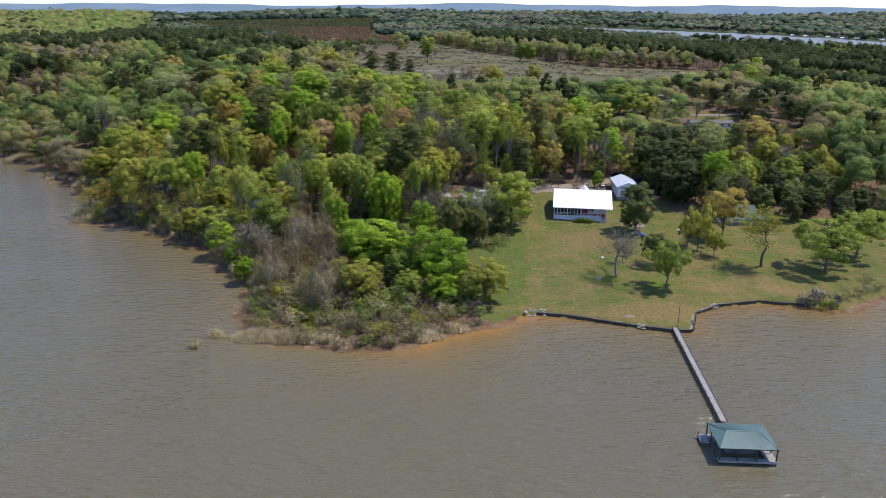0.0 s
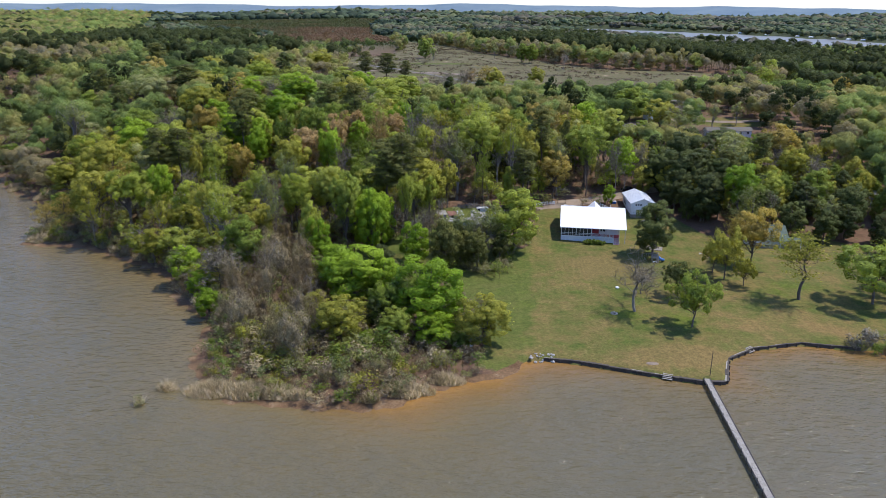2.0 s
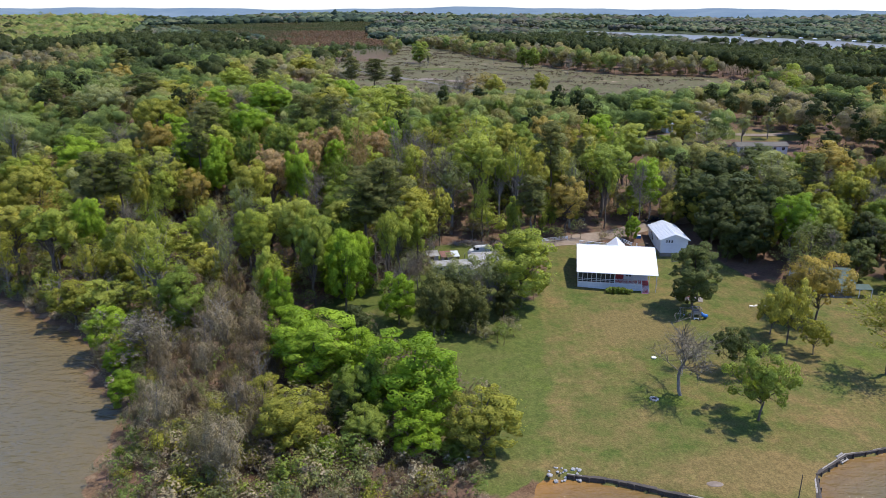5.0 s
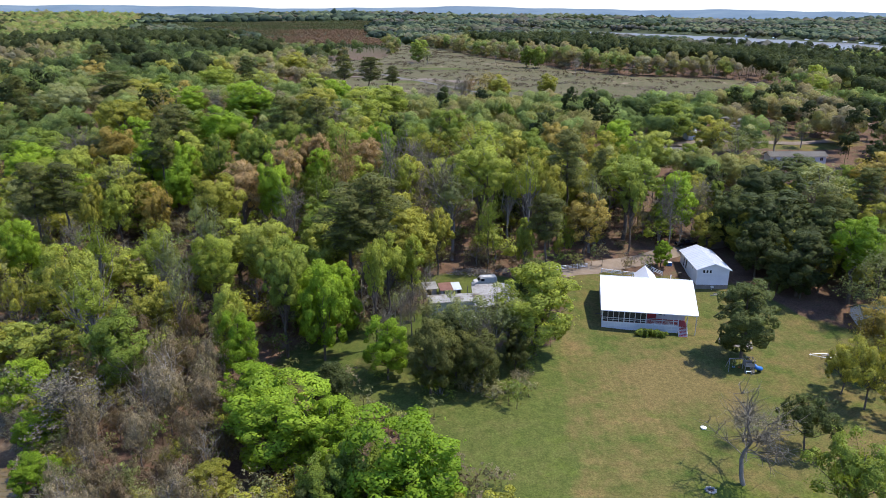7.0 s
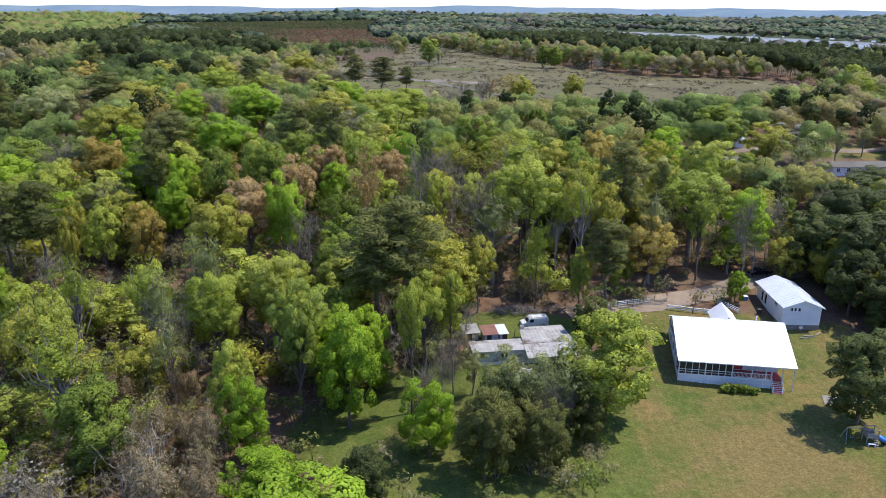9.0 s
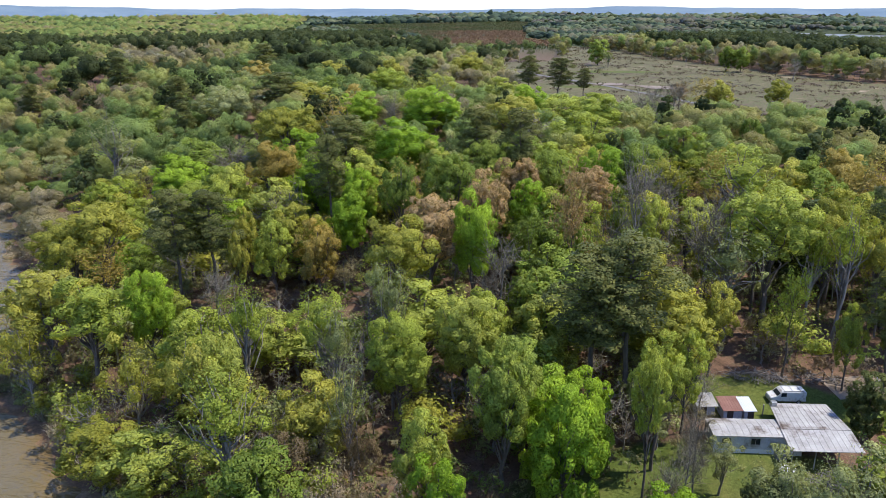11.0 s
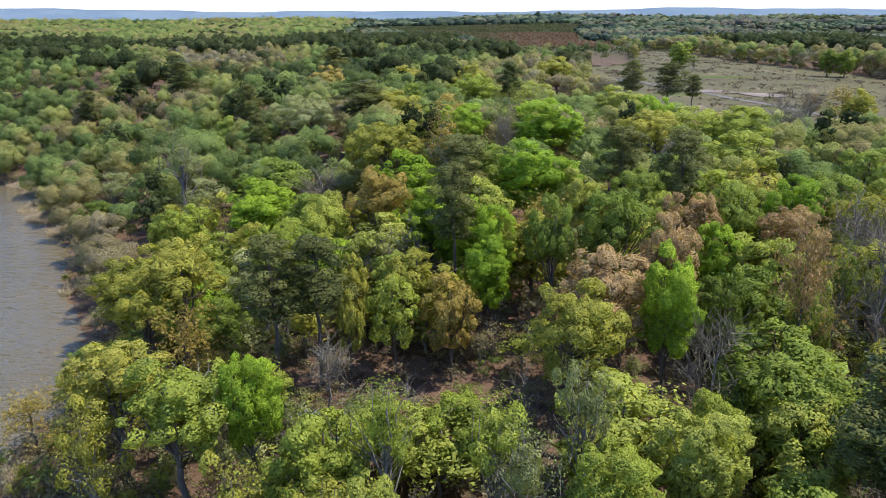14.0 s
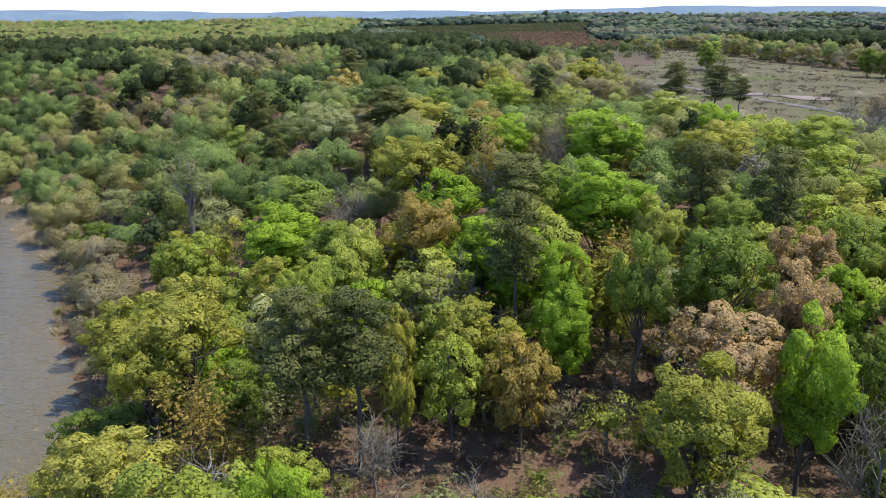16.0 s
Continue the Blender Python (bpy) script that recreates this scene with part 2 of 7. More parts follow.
def ground_material():
    m, nt, p = nodes_of("ground")

    def mask(name):
        a = nt.nodes.new("ShaderNodeAttribute")
        a.attribute_name = name
        return a.outputs["Fac"]

    big, med, fine = noise_tex(nt, 0.035, 5, 0.6), noise_tex(nt, 0.25, 5, 0.65), noise_tex(nt, 3.0, 4, 0.7)
    litter = ramp(nt, med, [(0.3, (0.085, 0.055, 0.036)), (0.5, (0.15, 0.09, 0.06)), (0.72, (0.12, 0.105, 0.055))])
    # lawn: green with tan, thin patches and mown streaks
    lawn_a = ramp(nt, arith(nt, "ADD", arith(nt, "MULTIPLY", big, 0.6), arith(nt, "MULTIPLY", med, 0.4)),
                  [(0.34, (0.066, 0.094, 0.020)), (0.5, (0.093, 0.108, 0.027)), (0.68, (0.125, 0.115, 0.04))])
    parched = ramp(nt, arith(nt, "ADD", mask("dry"), arith(nt, "MULTIPLY", arith(nt, "SUBTRACT", arith(nt, "ADD", arith(nt, "MULTIPLY", med, 0.5), arith(nt, "MULTIPLY", noise_tex(nt, 0.11, 4, 0.6), 0.5)), 0.5), 2.6)), [(0.12, (0, 0, 0)), (0.75, (1, 1, 1))])
    lawn_a = mix(nt, parched, lawn_a, ramp(nt, big, [(0.35, (0.155, 0.12, 0.046)), (0.65, (0.196, 0.132, 0.055))]))
    lush = ramp(nt, arith(nt, "ADD", mask("lush"), arith(nt, "MULTIPLY", arith(nt, "SUBTRACT", noise_tex(nt, 0.16, 5, 0.7), 0.5), 1.4)), [(0.3, (0, 0, 0)), (0.62, (1, 1, 1))])
    lawn_b = mix(nt, lush, lawn_a, (0.098, 0.125, 0.022))
    streak = noise_tex(nt, 0.5, 3, 0.5, (2.2, 0.12, 1, 8))
    mottle = ramp(nt, noise_tex(nt, 0.9, 4, 0.7), [(0.3, (0.78, 0.8, 0.76)), (0.7, (1.22, 1.2, 1.2))])
    lawn = mix(nt, 1.0, mix(nt, 1.0, lawn_b, mottle, "MULTIPLY"), ramp(nt, streak, [(0.35, (0.95, 0.96, 0.95)), (0.65, (1.05, 1.04, 1.03))]), "MULTIPLY")
    cut = ramp(nt, arith(nt, "ADD", arith(nt, "MULTIPLY", arith(nt, "ADD", arith(nt, "MULTIPLY", big, 0.5), arith(nt, "MULTIPLY", med, 0.5)), 2.0), -0.5, True),
               [(0.2, (0.06, 0.043, 0.032)), (0.34, (0.13, 0.098, 0.062)), (0.44, (0.098, 0.106, 0.04)), (0.52, (0.145, 0.112, 0.07)), (0.6, (0.112, 0.112, 0.045)), (0.68, (0.15, 0.118, 0.07)), (0.82, (0.34, 0.27, 0.185))])
    sand = ramp(nt, med, [(0.3, (0.10, 0.058, 0.032)), (0.55, (0.17, 0.105, 0.058)), (0.75, (0.30, 0.22, 0.14))])
    edge = arith(nt, "MULTIPLY", arith(nt, "SUBTRACT", med, 0.5), 0.9)

    def soft(name):
        a = arith(nt, "ADD", mask(name), edge)
        return ramp(nt, a, [(0.4, (0, 0, 0)), (0.6, (1, 1, 1))])

    canopy = ramp(nt, noise_tex(nt, 0.02, 5, 0.7), [(0.35, (0.045, 0.058, 0.028)), (0.65, (0.085, 0.098, 0.045))])
    col = mix(nt, mask("far"), litter, canopy)
    col = mix(nt, soft("cut"), col, cut)
    col = mix(nt, soft("lawn"), col, lawn)
    col = mix(nt, soft("sand"), col, sand)
    col = mix(nt, 1.0, col, ramp(nt, fine, [(0.3, (0.62, 0.64, 0.62)), (0.7, (1.36, 1.34, 1.34))]), "MULTIPLY")
    nt.links.new(col, p.inputs["Base Color"])
    p.inputs["Roughness"].default_value = 0.95
    p.inputs["Specular IOR Level"].default_value = 0.1
    bump(nt, p, fine, 0.6, 0.12)
    return m


def water_material():
    m, nt, p = nodes_of("lake_water")
    a = nt.nodes.new("ShaderNodeAttribute")
    a.attribute_name = "shallow"
    n = noise_tex(nt, 0.09, 4, 0.6)
    s = arith(nt, "ADD", a.outputs["Fac"], arith(nt, "MULTIPLY", arith(nt, "SUBTRACT", n, 0.5), 0.35), True)
    col = ramp(nt, s, [(0.0, (0.116, 0.100, 0.058)), (0.3, (0.142, 0.109, 0.053)), (0.6, (0.18, 0.11, 0.04)), (1.0, (0.27, 0.14, 0.04))])
    nt.links.new(col, p.inputs["Base Color"])
    p.inputs["Roughness"].default_value = 0.05
    p.inputs["IOR"].default_value = 1.33
    w1 = noise_tex(nt, 0.42, 2, 0.5, (0.6, 1.6, 1, 28))
    w2 = noise_tex(nt, 1.7, 2, 0.5, (0.75, 1.4, 1, 38))
    w3 = noise_tex(nt, 0.03, 3, 0.5)
    h = arith(nt, "ADD", arith(nt, "MULTIPLY", w1, 1.0), arith(nt, "MULTIPLY", w2, 0.24))
    h = arith(nt, "MULTIPLY", h, arith(nt, "ADD", w3, 0.35))
    bump(nt, p, h, 1.0, 0.85)
    return m


GROUND, WATER = ground_material(), water_material()


# ---- mesh helpers ----
def link_mesh(name, verts, faces, material, parent=None, label="", smooth=False, attrs=None):
    """One mesh object from arrays of vertices and lists of faces (numpy arrays of one width each)."""
    me = bpy.data.meshes.new(name)
    build_mesh(me, verts, faces, smooth, attrs)
    me.materials.append(material)
    ob = new(name, me)
    if parent:
        ob.parent = parent
    if label:
        ob["label"] = label
    return ob


def build_mesh(me, verts, faces, smooth=False, attrs=None):
    faces = [np.asarray(f, dtype=np.int32) for f in (faces if isinstance(faces, list) else [faces]) if len(f)]
    verts = np.asarray(verts, dtype=np.float32)
    me.vertices.add(len(verts))
    me.vertices.foreach_set("co", verts.ravel())
    loops = np.concatenate([f.ravel() for f in faces])
    totals = np.concatenate([np.full(len(f), f.shape[1], dtype=np.int32) for f in faces])
    starts = np.concatenate(([0], np.cumsum(totals)[:-1])).astype(np.int32)
    me.loops.add(len(loops))
    me.loops.foreach_set("vertex_index", loops)
    me.polygons.add(len(totals))
    me.polygons.foreach_set("loop_start", starts)
    if smooth:
        me.polygons.foreach_set("use_smooth", np.ones(len(totals), dtype=bool))
    for key, values in (attrs or {}).items():
        a = me.attributes.new(key, "FLOAT", "POINT")
        a.data.foreach_set("value", np.asarray(values, dtype=np.float32))
    me.update(calc_edges=True)


def empty(name, m, label, category, group="", kind=""):
    ob = new(name)
    ob.empty_display_size = 0.3
    ob.matrix_basis = m
    return tagged(ob, label, category, group, kind)


def part(name, bm, material, parent, label=""):
    """Links a bmesh as one mesh object under a thing or a part."""
    me = bpy.data.meshes.new(name)
    bm.normal_update()
    bm.to_mesh(me)
    bm.free()
    me.materials.append(material)
    ob = new(name, me)
    ob.parent = parent
    if label:
        ob["label"] = label
    return ob


def box(bm, x0, x1, y0, y1, z0, z1, bevel=0.0, m=None):
    made = bmesh.ops.create_cube(bm, size=1.0)["verts"]
    bmesh.ops.scale(bm, verts=made, vec=(x1 - x0, y1 - y0, z1 - z0))
    bmesh.ops.translate(bm, verts=made, vec=((x0 + x1) / 2, (y0 + y1) / 2, (z0 + z1) / 2))
    if bevel:
        edges = list({e for v in made for e in v.link_edges})
        made = bmesh.ops.bevel(bm, geom=edges, offset=bevel, segments=1, affect="EDGES")["verts"]
    if m:
        bmesh.ops.transform(bm, matrix=m, verts=made)
    return bm


def boxes(*list_of, bevel=0.0):
    bm = bmesh.new()
    for b in list_of:
        box(bm, *b, bevel=bevel)
    return bm


def rod(bm, a, b, r0, r1=None, sides=6):
    a, b = Vector(a), Vector(b)
    made = bmesh.ops.create_cone(bm, cap_ends=True, segments=sides, radius1=r0, radius2=r0 if r1 is None else r1, depth=(b - a).length)["verts"]
    turn = (b - a).to_track_quat("Z", "Y").to_matrix().to_4x4()
    bmesh.ops.transform(bm, matrix=Matrix.Translation((a + b) / 2) @ turn, verts=made)
    return bm


def poly(bm, pts, faces):
    vs = [bm.verts.new(p) for p in pts]
    for f in faces:
        bm.faces.new([vs[i] for i in f])
    return bm


def slab(bm, quad, thick):
    """A sheet of some thickness over four corners, given counter-clockwise from above."""
    top = [Vector(q) for q in quad]
    n = (top[1] - top[0]).cross(top[3] - top[0]).normalized() * thick
    return poly(bm, top + [q - n for q in top], [(0, 1, 2, 3), (7, 6, 5, 4), (0, 4, 5, 1), (1, 5, 6, 2), (2, 6, 7, 3), (3, 7, 4, 0)])


# ---- the lie of the land ----
LAND = np.array([(-5200, 900), (-900, 560), (-400, 440), (-275, 402), (-252, 394), (-236, 374), (-205, 350), (-186, 334), (-172, 313), (-155, 299),
                 (-143, 286), (-130, 276), (-129, 256), (-127, 242), (-106, 239), (-88, 227), (-70, 212), (-64, 197), (-51, 184), (-50, 170),
                 (-48.5, 162), (-44, 155), (-38, 148.5), (-30, 147), (-22, 145.8), (-12, 145.6), (-6, 147), (0.5, 152.6), (5.3, 156.4), (12, 157),
                 (16.5, 161.5), (23.5, 164.8), (30.3, 163.4), (42.8, 158.6), (53.7, 154.8), (58, 154.8), (61.8, 164.6), (69.5, 170), (81, 172.7), (93, 170),
                 (100.8, 166.6), (107.7, 171.3), (116, 176.3), (140, 184), (220, 196), (500, 170), (5200, 100)], dtype=float)
WALL = LAND[31:40]
RIVER = np.array([(230, 2250), (320, 2150), (450, 1850), (560, 1500), (610, 1330), (690, 1160), (820, 850), (1000, 560), (1900, 400), (1500, 900), (1030, 1270), (940, 1640), (868, 1940),
                  (792, 2140), (565, 2540), (345, 2740), (260, 2800)], dtype=float)
CLEAR_CUT = np.array([(-225, 915), (-100, 672), (-62, 560), (-42, 455), (-10, 440), (35, 440), (80, 432), (125, 440), (190, 490), (248, 560), (215, 605), (136, 602),
                      (100, 655), (82, 706), (42, 812), (-9, 1050), (-60, 1350), (-110, 1640), (-150, 1600), (-70, 1100), (-40, 905), (-50, 762), (-92, 728), (-150, 790)], dtype=float)
LAWN = np.array([(9, 160), (14, 188), (17, 205), (26, 220), (27, 232), (31, 245), (33, 262), (44, 266), (60, 262), (76, 258), (84, 245), (92, 240), (115, 246), (130, 235),
                 (150, 225), (150, 190), (116, 172), (100, 160), (60, 145), (40, 150), (20, 158)], dtype=float)
GLADES = [(6, 236, 22, 6), (8, 190, 9, 15), (12, 201, 9, 8), (23, 222, 6, 8), (15, 214, 10, 11), (2, 221, 15, 10), (12, 253, 14, 6), (-15, 223, 11, 10), (2, 211, 16, 6), (95, 372, 16, 9), (140, 380, 26, 9), (110, 392, 20, 8), (10, 466, 40, 12), (-40, 478, 16, 8), (70, 458, 30, 10), (30, 520, 22, 5), (-20, 560, 16, 5), (0, 655, 26, 8), (-52, 395, 12, 10)]
PROFILE_Y = (-600, 150, 165, 180, 200, 225, 240, 250, 260, 300, 375, 420, 460, 560, 700, 1000, 1400, 1700, 2600, 3600, 5200)
PROFILE_Z = (0.5, 0.6, 0.8, 1.1, 1.7, 2.3, 2.4, 4.2, 6, 11, 18, 20, 22, 24, 25, 22, 10, 4, 10, 18, 30)


def inside(pl, x, y):
    c = np.zeros(np.shape(x), dtype=bool)
    x1, y1 = pl[-1]
    for x2, y2 in pl:
        hit = (y1 > y) != (y2 > y)
        c ^= hit & (x < (x2 - x1) * (y - y1) / (y2 - y1 if y2 != y1 else 1e-9) + x1)
        x1, y1 = x2, y2
    return c


def off_line(pl, x, y, closed=False):
    """Distance from a polyline."""
    best = np.full(np.shape(x), 1e9)
    pts = np.vstack([pl, pl[:1]]) if closed else pl
    for (x1, y1), (x2, y2) in zip(pts[:-1], pts[1:]):
        dx, dy = x2 - x1, y2 - y1
        k = np.clip(((x - x1) * dx + (y - y1) * dy) / (dx * dx + dy * dy), 0, 1)
        best = np.minimum(best, np.hypot(x - x1 - k * dx, y - y1 - k * dy))
    return best


LAND_RING = np.vstack([LAND, [(5200, 5200), (-5200, 5200)]])


def shore(x, y):
    """Metres inland of the lake's shore; negative over water."""
    d = off_line(LAND, x, y)
    return np.where(inside(LAND_RING, x, y), d, -d)


def river_bank(x, y):
    d = off_line(RIVER, x, y, True)
    return np.where(inside(RIVER, x, y), -d, d)


def height(x, y):
    x, y = np.asarray(x, float), np.asarray(y, float)
    z = np.interp(y, PROFILE_Y, PROFILE_Z) + 3 * np.exp(-((x - 5) / 22) ** 2 - ((y - 245) / 25) ** 2)
    z = z + 0.35 * np.sin(x * 0.11 + 1.3) * np.sin(y * 0.09) * np.clip((y - 180) / 120, 0, 1) + np.clip((y - 2200) / 1600, 0, 1) * (7 * np.sin(x * 0.0021 + 2) + 5 * np.sin(x * 0.0047 + y * 0.001))
    fall = np.clip((x - 150) / 270, 0, 1)
    z = z * (1 - 0.85 * fall * fall * (3 - 2 * fall) * (1 - np.clip((y - 2100) / 700, 0, 1)))
    d = shore(x, y)
    near_wall = off_line(WALL, x, y) < 6
    d = np.where(near_wall, d, d + 0.8 * np.sin(x * 0.83 + 2 * np.sin(y * 0.61)) + 0.5 * np.sin(y * 1.37 + x * 0.57))
    z = z + 5 * np.exp(-((x + 72) / 55) ** 2 - ((y - 348) / 55) ** 2)
    bank = np.where(d > 0, 0.25 + 0.13 * np.minimum(d, 12) + 0.27 * np.maximum(d - 12, 0), np.maximum(-3, 0.25 + 0.16 * d))
    bank = np.where(near_wall & (d > -0.2), 2.0, np.where(near_wall & (d <= -0.2), -1.3, bank))
    z = np.minimum(z, bank)
    return np.minimum(z, np.where(river_bank(x, y) > 0, 0.4 + 0.10 * river_bank(x, y), -1.5))


def ground_at(x, y):
    return float(height(np.array([x]), np.array([y]))[0])


def spread(dense_lo, dense_hi, step, lo, hi, grow):
    mid = list(np.arange(dense_lo, dense_hi + step / 2, step))
    up, s = [], step
    while (up[-1] if up else mid[-1]) < hi:
        s *= grow
        up.append((up[-1] if up else mid[-1]) + s)
    down, s = [], step
    while (down[-1] if down else mid[0]) > lo:
        s *= grow
        down.append((down[-1] if down else mid[0]) - s)
    return np.array(down[::-1] + mid + up)


def grid(xs, ys):
    X, Y = np.meshgrid(xs, ys)
    n, m = len(xs), len(ys)
    i = (np.arange(m - 1)[:, None] * n + np.arange(n - 1)[None, :]).ravel()
    return X.ravel(), Y.ravel(), np.stack([i, i + 1, i + 1 + n, i + n], 1)


gx, gy, gf = grid(spread(-136, 122, 1.9, -5100, 5100, 1.07), spread(140, 282, 1.9, -900, 5000, 1.045))
gs = shore(gx, gy)
near = np.abs(gs) < 1.0
for i in np.nonzero(near & (off_line(WALL, gx, gy) < 1.0))[0]:
    best = None
    for a, b in zip(WALL[:-1], WALL[1:]):
        k = np.clip(np.dot((gx[i], gy[i]) - a, b - a) / np.dot(b - a, b - a), 0, 1)
        q = a + k * (b - a)
        dq = np.hypot(gx[i] - q[0], gy[i] - q[1])
        if best is None or dq < best[0]:
            best = (dq, q)
    gx[i], gy[i] = best[1]
gz = height(gx, gy)
glade = np.zeros(len(gx))
for cx, cy, rx, ry in GLADES:
    glade = np.maximum(glade, np.clip(1.6 - np.hypot((gx - cx) / rx, (gy - cy) / ry), 0, 1))
lawn_mask = np.clip(np.where(inside(LAWN, gx, gy), 0.5, -0.5) * np.minimum(off_line(LAWN, gx, gy, True) / 2.5, 1) + 0.5, 0, 1)
lawn_mask = np.maximum(lawn_mask, glade)
cut_mask = np.clip(np.where(inside(CLEAR_CUT, gx, gy), 0.5, -0.5) * np.minimum(off_line(CLEAR_CUT, gx, gy, True) / 8, 1) + 0.5, 0, 1)
dry = 0.36 * np.clip((gx - 20 - 0.1 * (gy - 165)) / 2.0, 0, 1)
for cx, cy, rx, ry, k in ((45, 218, 13, 14, 0.95), (58, 164, 30, 9, 0.85), (52, 212, 10, 16, 0.8), (85, 180, 30, 9, 0.65), (66, 240, 10, 8, 0.4), (36, 182, 9, 14, 0.6), (96, 200, 20, 10, 0.4)):
    dry = np.maximum(dry, k * np.exp(-((gx - cx) / rx) ** 2 - ((gy - cy) / ry) ** 2))
lush = np.zeros(len(gx)) + 0.12
for cx, cy, rx, ry, k in ((44, 186, 9, 5, 0.62), (57, 182, 8, 7, 0.5), (21, 192, 8, 30, 0.3), (50, 200, 5, 5, 0.4), (60, 190, 9, 9, 0.35), (92, 200, 12, 8, 0.4), (43, 207, 4, 4, 0.4)):
    lush = np.maximum(lush, k * np.exp(-((gx - cx) / rx) ** 2 - ((gy - cy) / ry) ** 2))
sand_mask = np.clip(1.0 - gs / np.where(gx < -45, 0.4, 1.4), 0, 1) * (off_line(WALL, gx, gy) > 3)
ground = link_mesh("ground", np.stack([gx, gy, gz], 1), gf, GROUND, smooth=True, attrs={"far": np.clip((gy - 700) / 500, 0, 1), "dry": dry, "lush": lush, "lawn": lawn_mask, "cut": cut_mask, "sand": sand_mask})
tagged(ground, "spring ground of mown lawn, leaf litter and cleared field", "ground", kind="structure")

wx, wy, wf = grid(spread(-140, 124, 2.4, -5000, 5000, 1.08), spread(60, 260, 2.4, -900, 3000, 1.06))
ws = shore(wx, wy)
keep = (np.minimum(ws, river_bank(wx, wy)) < 12)[wf].any(1)
shallow = np.exp(-np.maximum(-ws, 0) / 9.0)
shallow = shallow * np.clip(0.32 + 0.9 * np.exp(-((wx - 8) / 26) ** 2) + 0.3 * np.exp(-((wx + 85) / 22) ** 2) + 0.55 * np.exp(-((wx - 85) / 30) ** 2), 0, 1.15)
lake = ws[wf].min(1) < 12
water = link_mesh("water", np.stack([wx, wy, np.zeros(len(wx))], 1), wf[keep & lake], WATER, smooth=True, attrs={"shallow": shallow})
tagged(water, "murky brown lake water with small wind ripples", "water", kind="structure")

RIVER_WATER, rn, rp = nodes_of("river_water")
rn.links.new(ramp(rn, noise_tex(rn, 0.01, 3, 0.5, (1, 3, 1)), [(0.3, (0.15, 0.14, 0.11)), (0.7, (0.21, 0.2, 0.17))]), rp.inputs["Base Color"])
rp.inputs["Roughness"].default_value, rp.inputs["IOR"].default_value = 0.42, 1.33
tagged(link_mesh("river", np.stack([wx, wy, np.zeros(len(wx))], 1), wf[keep & ~lake], RIVER_WATER, smooth=True), "broad silvery river beyond the woods", "water", kind="structure")

# wooded hills on the horizon, their haze painted in as blue base colour
HILLS, hn, hp = nodes_of("haze_blue_hills")
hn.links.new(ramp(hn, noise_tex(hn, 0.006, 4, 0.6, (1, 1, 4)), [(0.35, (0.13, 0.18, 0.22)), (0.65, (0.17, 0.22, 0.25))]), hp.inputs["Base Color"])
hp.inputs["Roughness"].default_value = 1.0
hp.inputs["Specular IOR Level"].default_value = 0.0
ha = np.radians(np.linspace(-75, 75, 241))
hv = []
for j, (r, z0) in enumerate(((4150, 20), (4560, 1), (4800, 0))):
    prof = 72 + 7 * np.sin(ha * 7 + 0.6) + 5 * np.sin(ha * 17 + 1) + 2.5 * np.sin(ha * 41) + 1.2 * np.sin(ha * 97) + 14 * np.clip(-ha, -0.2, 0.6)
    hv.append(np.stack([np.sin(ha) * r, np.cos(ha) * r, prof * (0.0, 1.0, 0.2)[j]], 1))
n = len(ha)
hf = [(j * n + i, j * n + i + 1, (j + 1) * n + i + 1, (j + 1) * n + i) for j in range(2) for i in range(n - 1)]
tagged(link_mesh("backdrop", np.vstack(hv), np.array(hf), HILLS, smooth=True), "wooded hills along the horizon, coloured blue for haze", "hills", kind="structure")


# ---- trees ----
def tube(points, radii, sides=5):
    pts, rad = np.asarray(points, float), np.asarray(radii, float)
    tan = np.gradient(pts, axis=0)
    tan /= np.linalg.norm(tan, axis=1, keepdims=True) + 1e-9
    ref = np.where(np.abs(tan[:, 2:3]) > 0.9, np.array([[1.0, 0, 0]]), np.array([[0, 0, 1.0]]))
    u = np.cross(tan, ref)
    u /= np.linalg.norm(u, axis=1, keepdims=True) + 1e-9
    v = np.cross(tan, u)
    a = np.arange(sides) * 2 * math.pi / sides
    ring = pts[:, None] + rad[:, None, None] * (np.cos(a)[None, :, None] * u[:, None] + np.sin(a)[None, :, None] * v[:, None])
    n = len(pts)
    k, s = np.meshgrid(np.arange(n - 1), np.arange(sides), indexing="ij")
    s2 = (s + 1) % sides
    f = np.stack([k * sides + s, k * sides + s2, (k + 1) * sides + s2, (k + 1) * sides + s], -1).reshape(-1, 4)
    return ring.reshape(-1, 3), f


class Heap:
    """Gathers vertices and faces of one mesh, with the way its surface as a whole faces where that is given."""

    def __init__(self):
        self.v, self.f, self.n, self.way = [], [], 0, []

    def add(self, v, f, way=None):
        self.v.append(np.asarray(v, float))
        self.way.append(np.zeros((len(v), 3)) if way is None else np.repeat(way, len(v) // len(way), 0))
        self.f.append(np.asarray(f) + self.n)
        self.n += len(v)

    def faces(self):
        by = {}
        for f in self.f:
            by.setdefault(f.shape[1], []).append(f)
        return [np.concatenate(x) for x in by.values()]

    def mesh(self, name, material, smooth=False):
        me = bpy.data.meshes.new(name)
        build_mesh(me, np.concatenate(self.v), self.faces(), smooth)
        me.materials.append(material)
        round_off(me, np.concatenate(self.way))
        return me


def round_off(me, way):
    """Shades leaf sprays as the rounded clumps that they form."""
    if not np.any(way):
        return
    length = np.linalg.norm(way, axis=1, keepdims=True)
    me.polygons.foreach_set("use_smooth", np.ones(len(me.polygons), dtype=bool))
    me.normals_split_custom_set_from_vertices(np.where(length > 0, way / (length + 1e-9), 0.0).tolist())


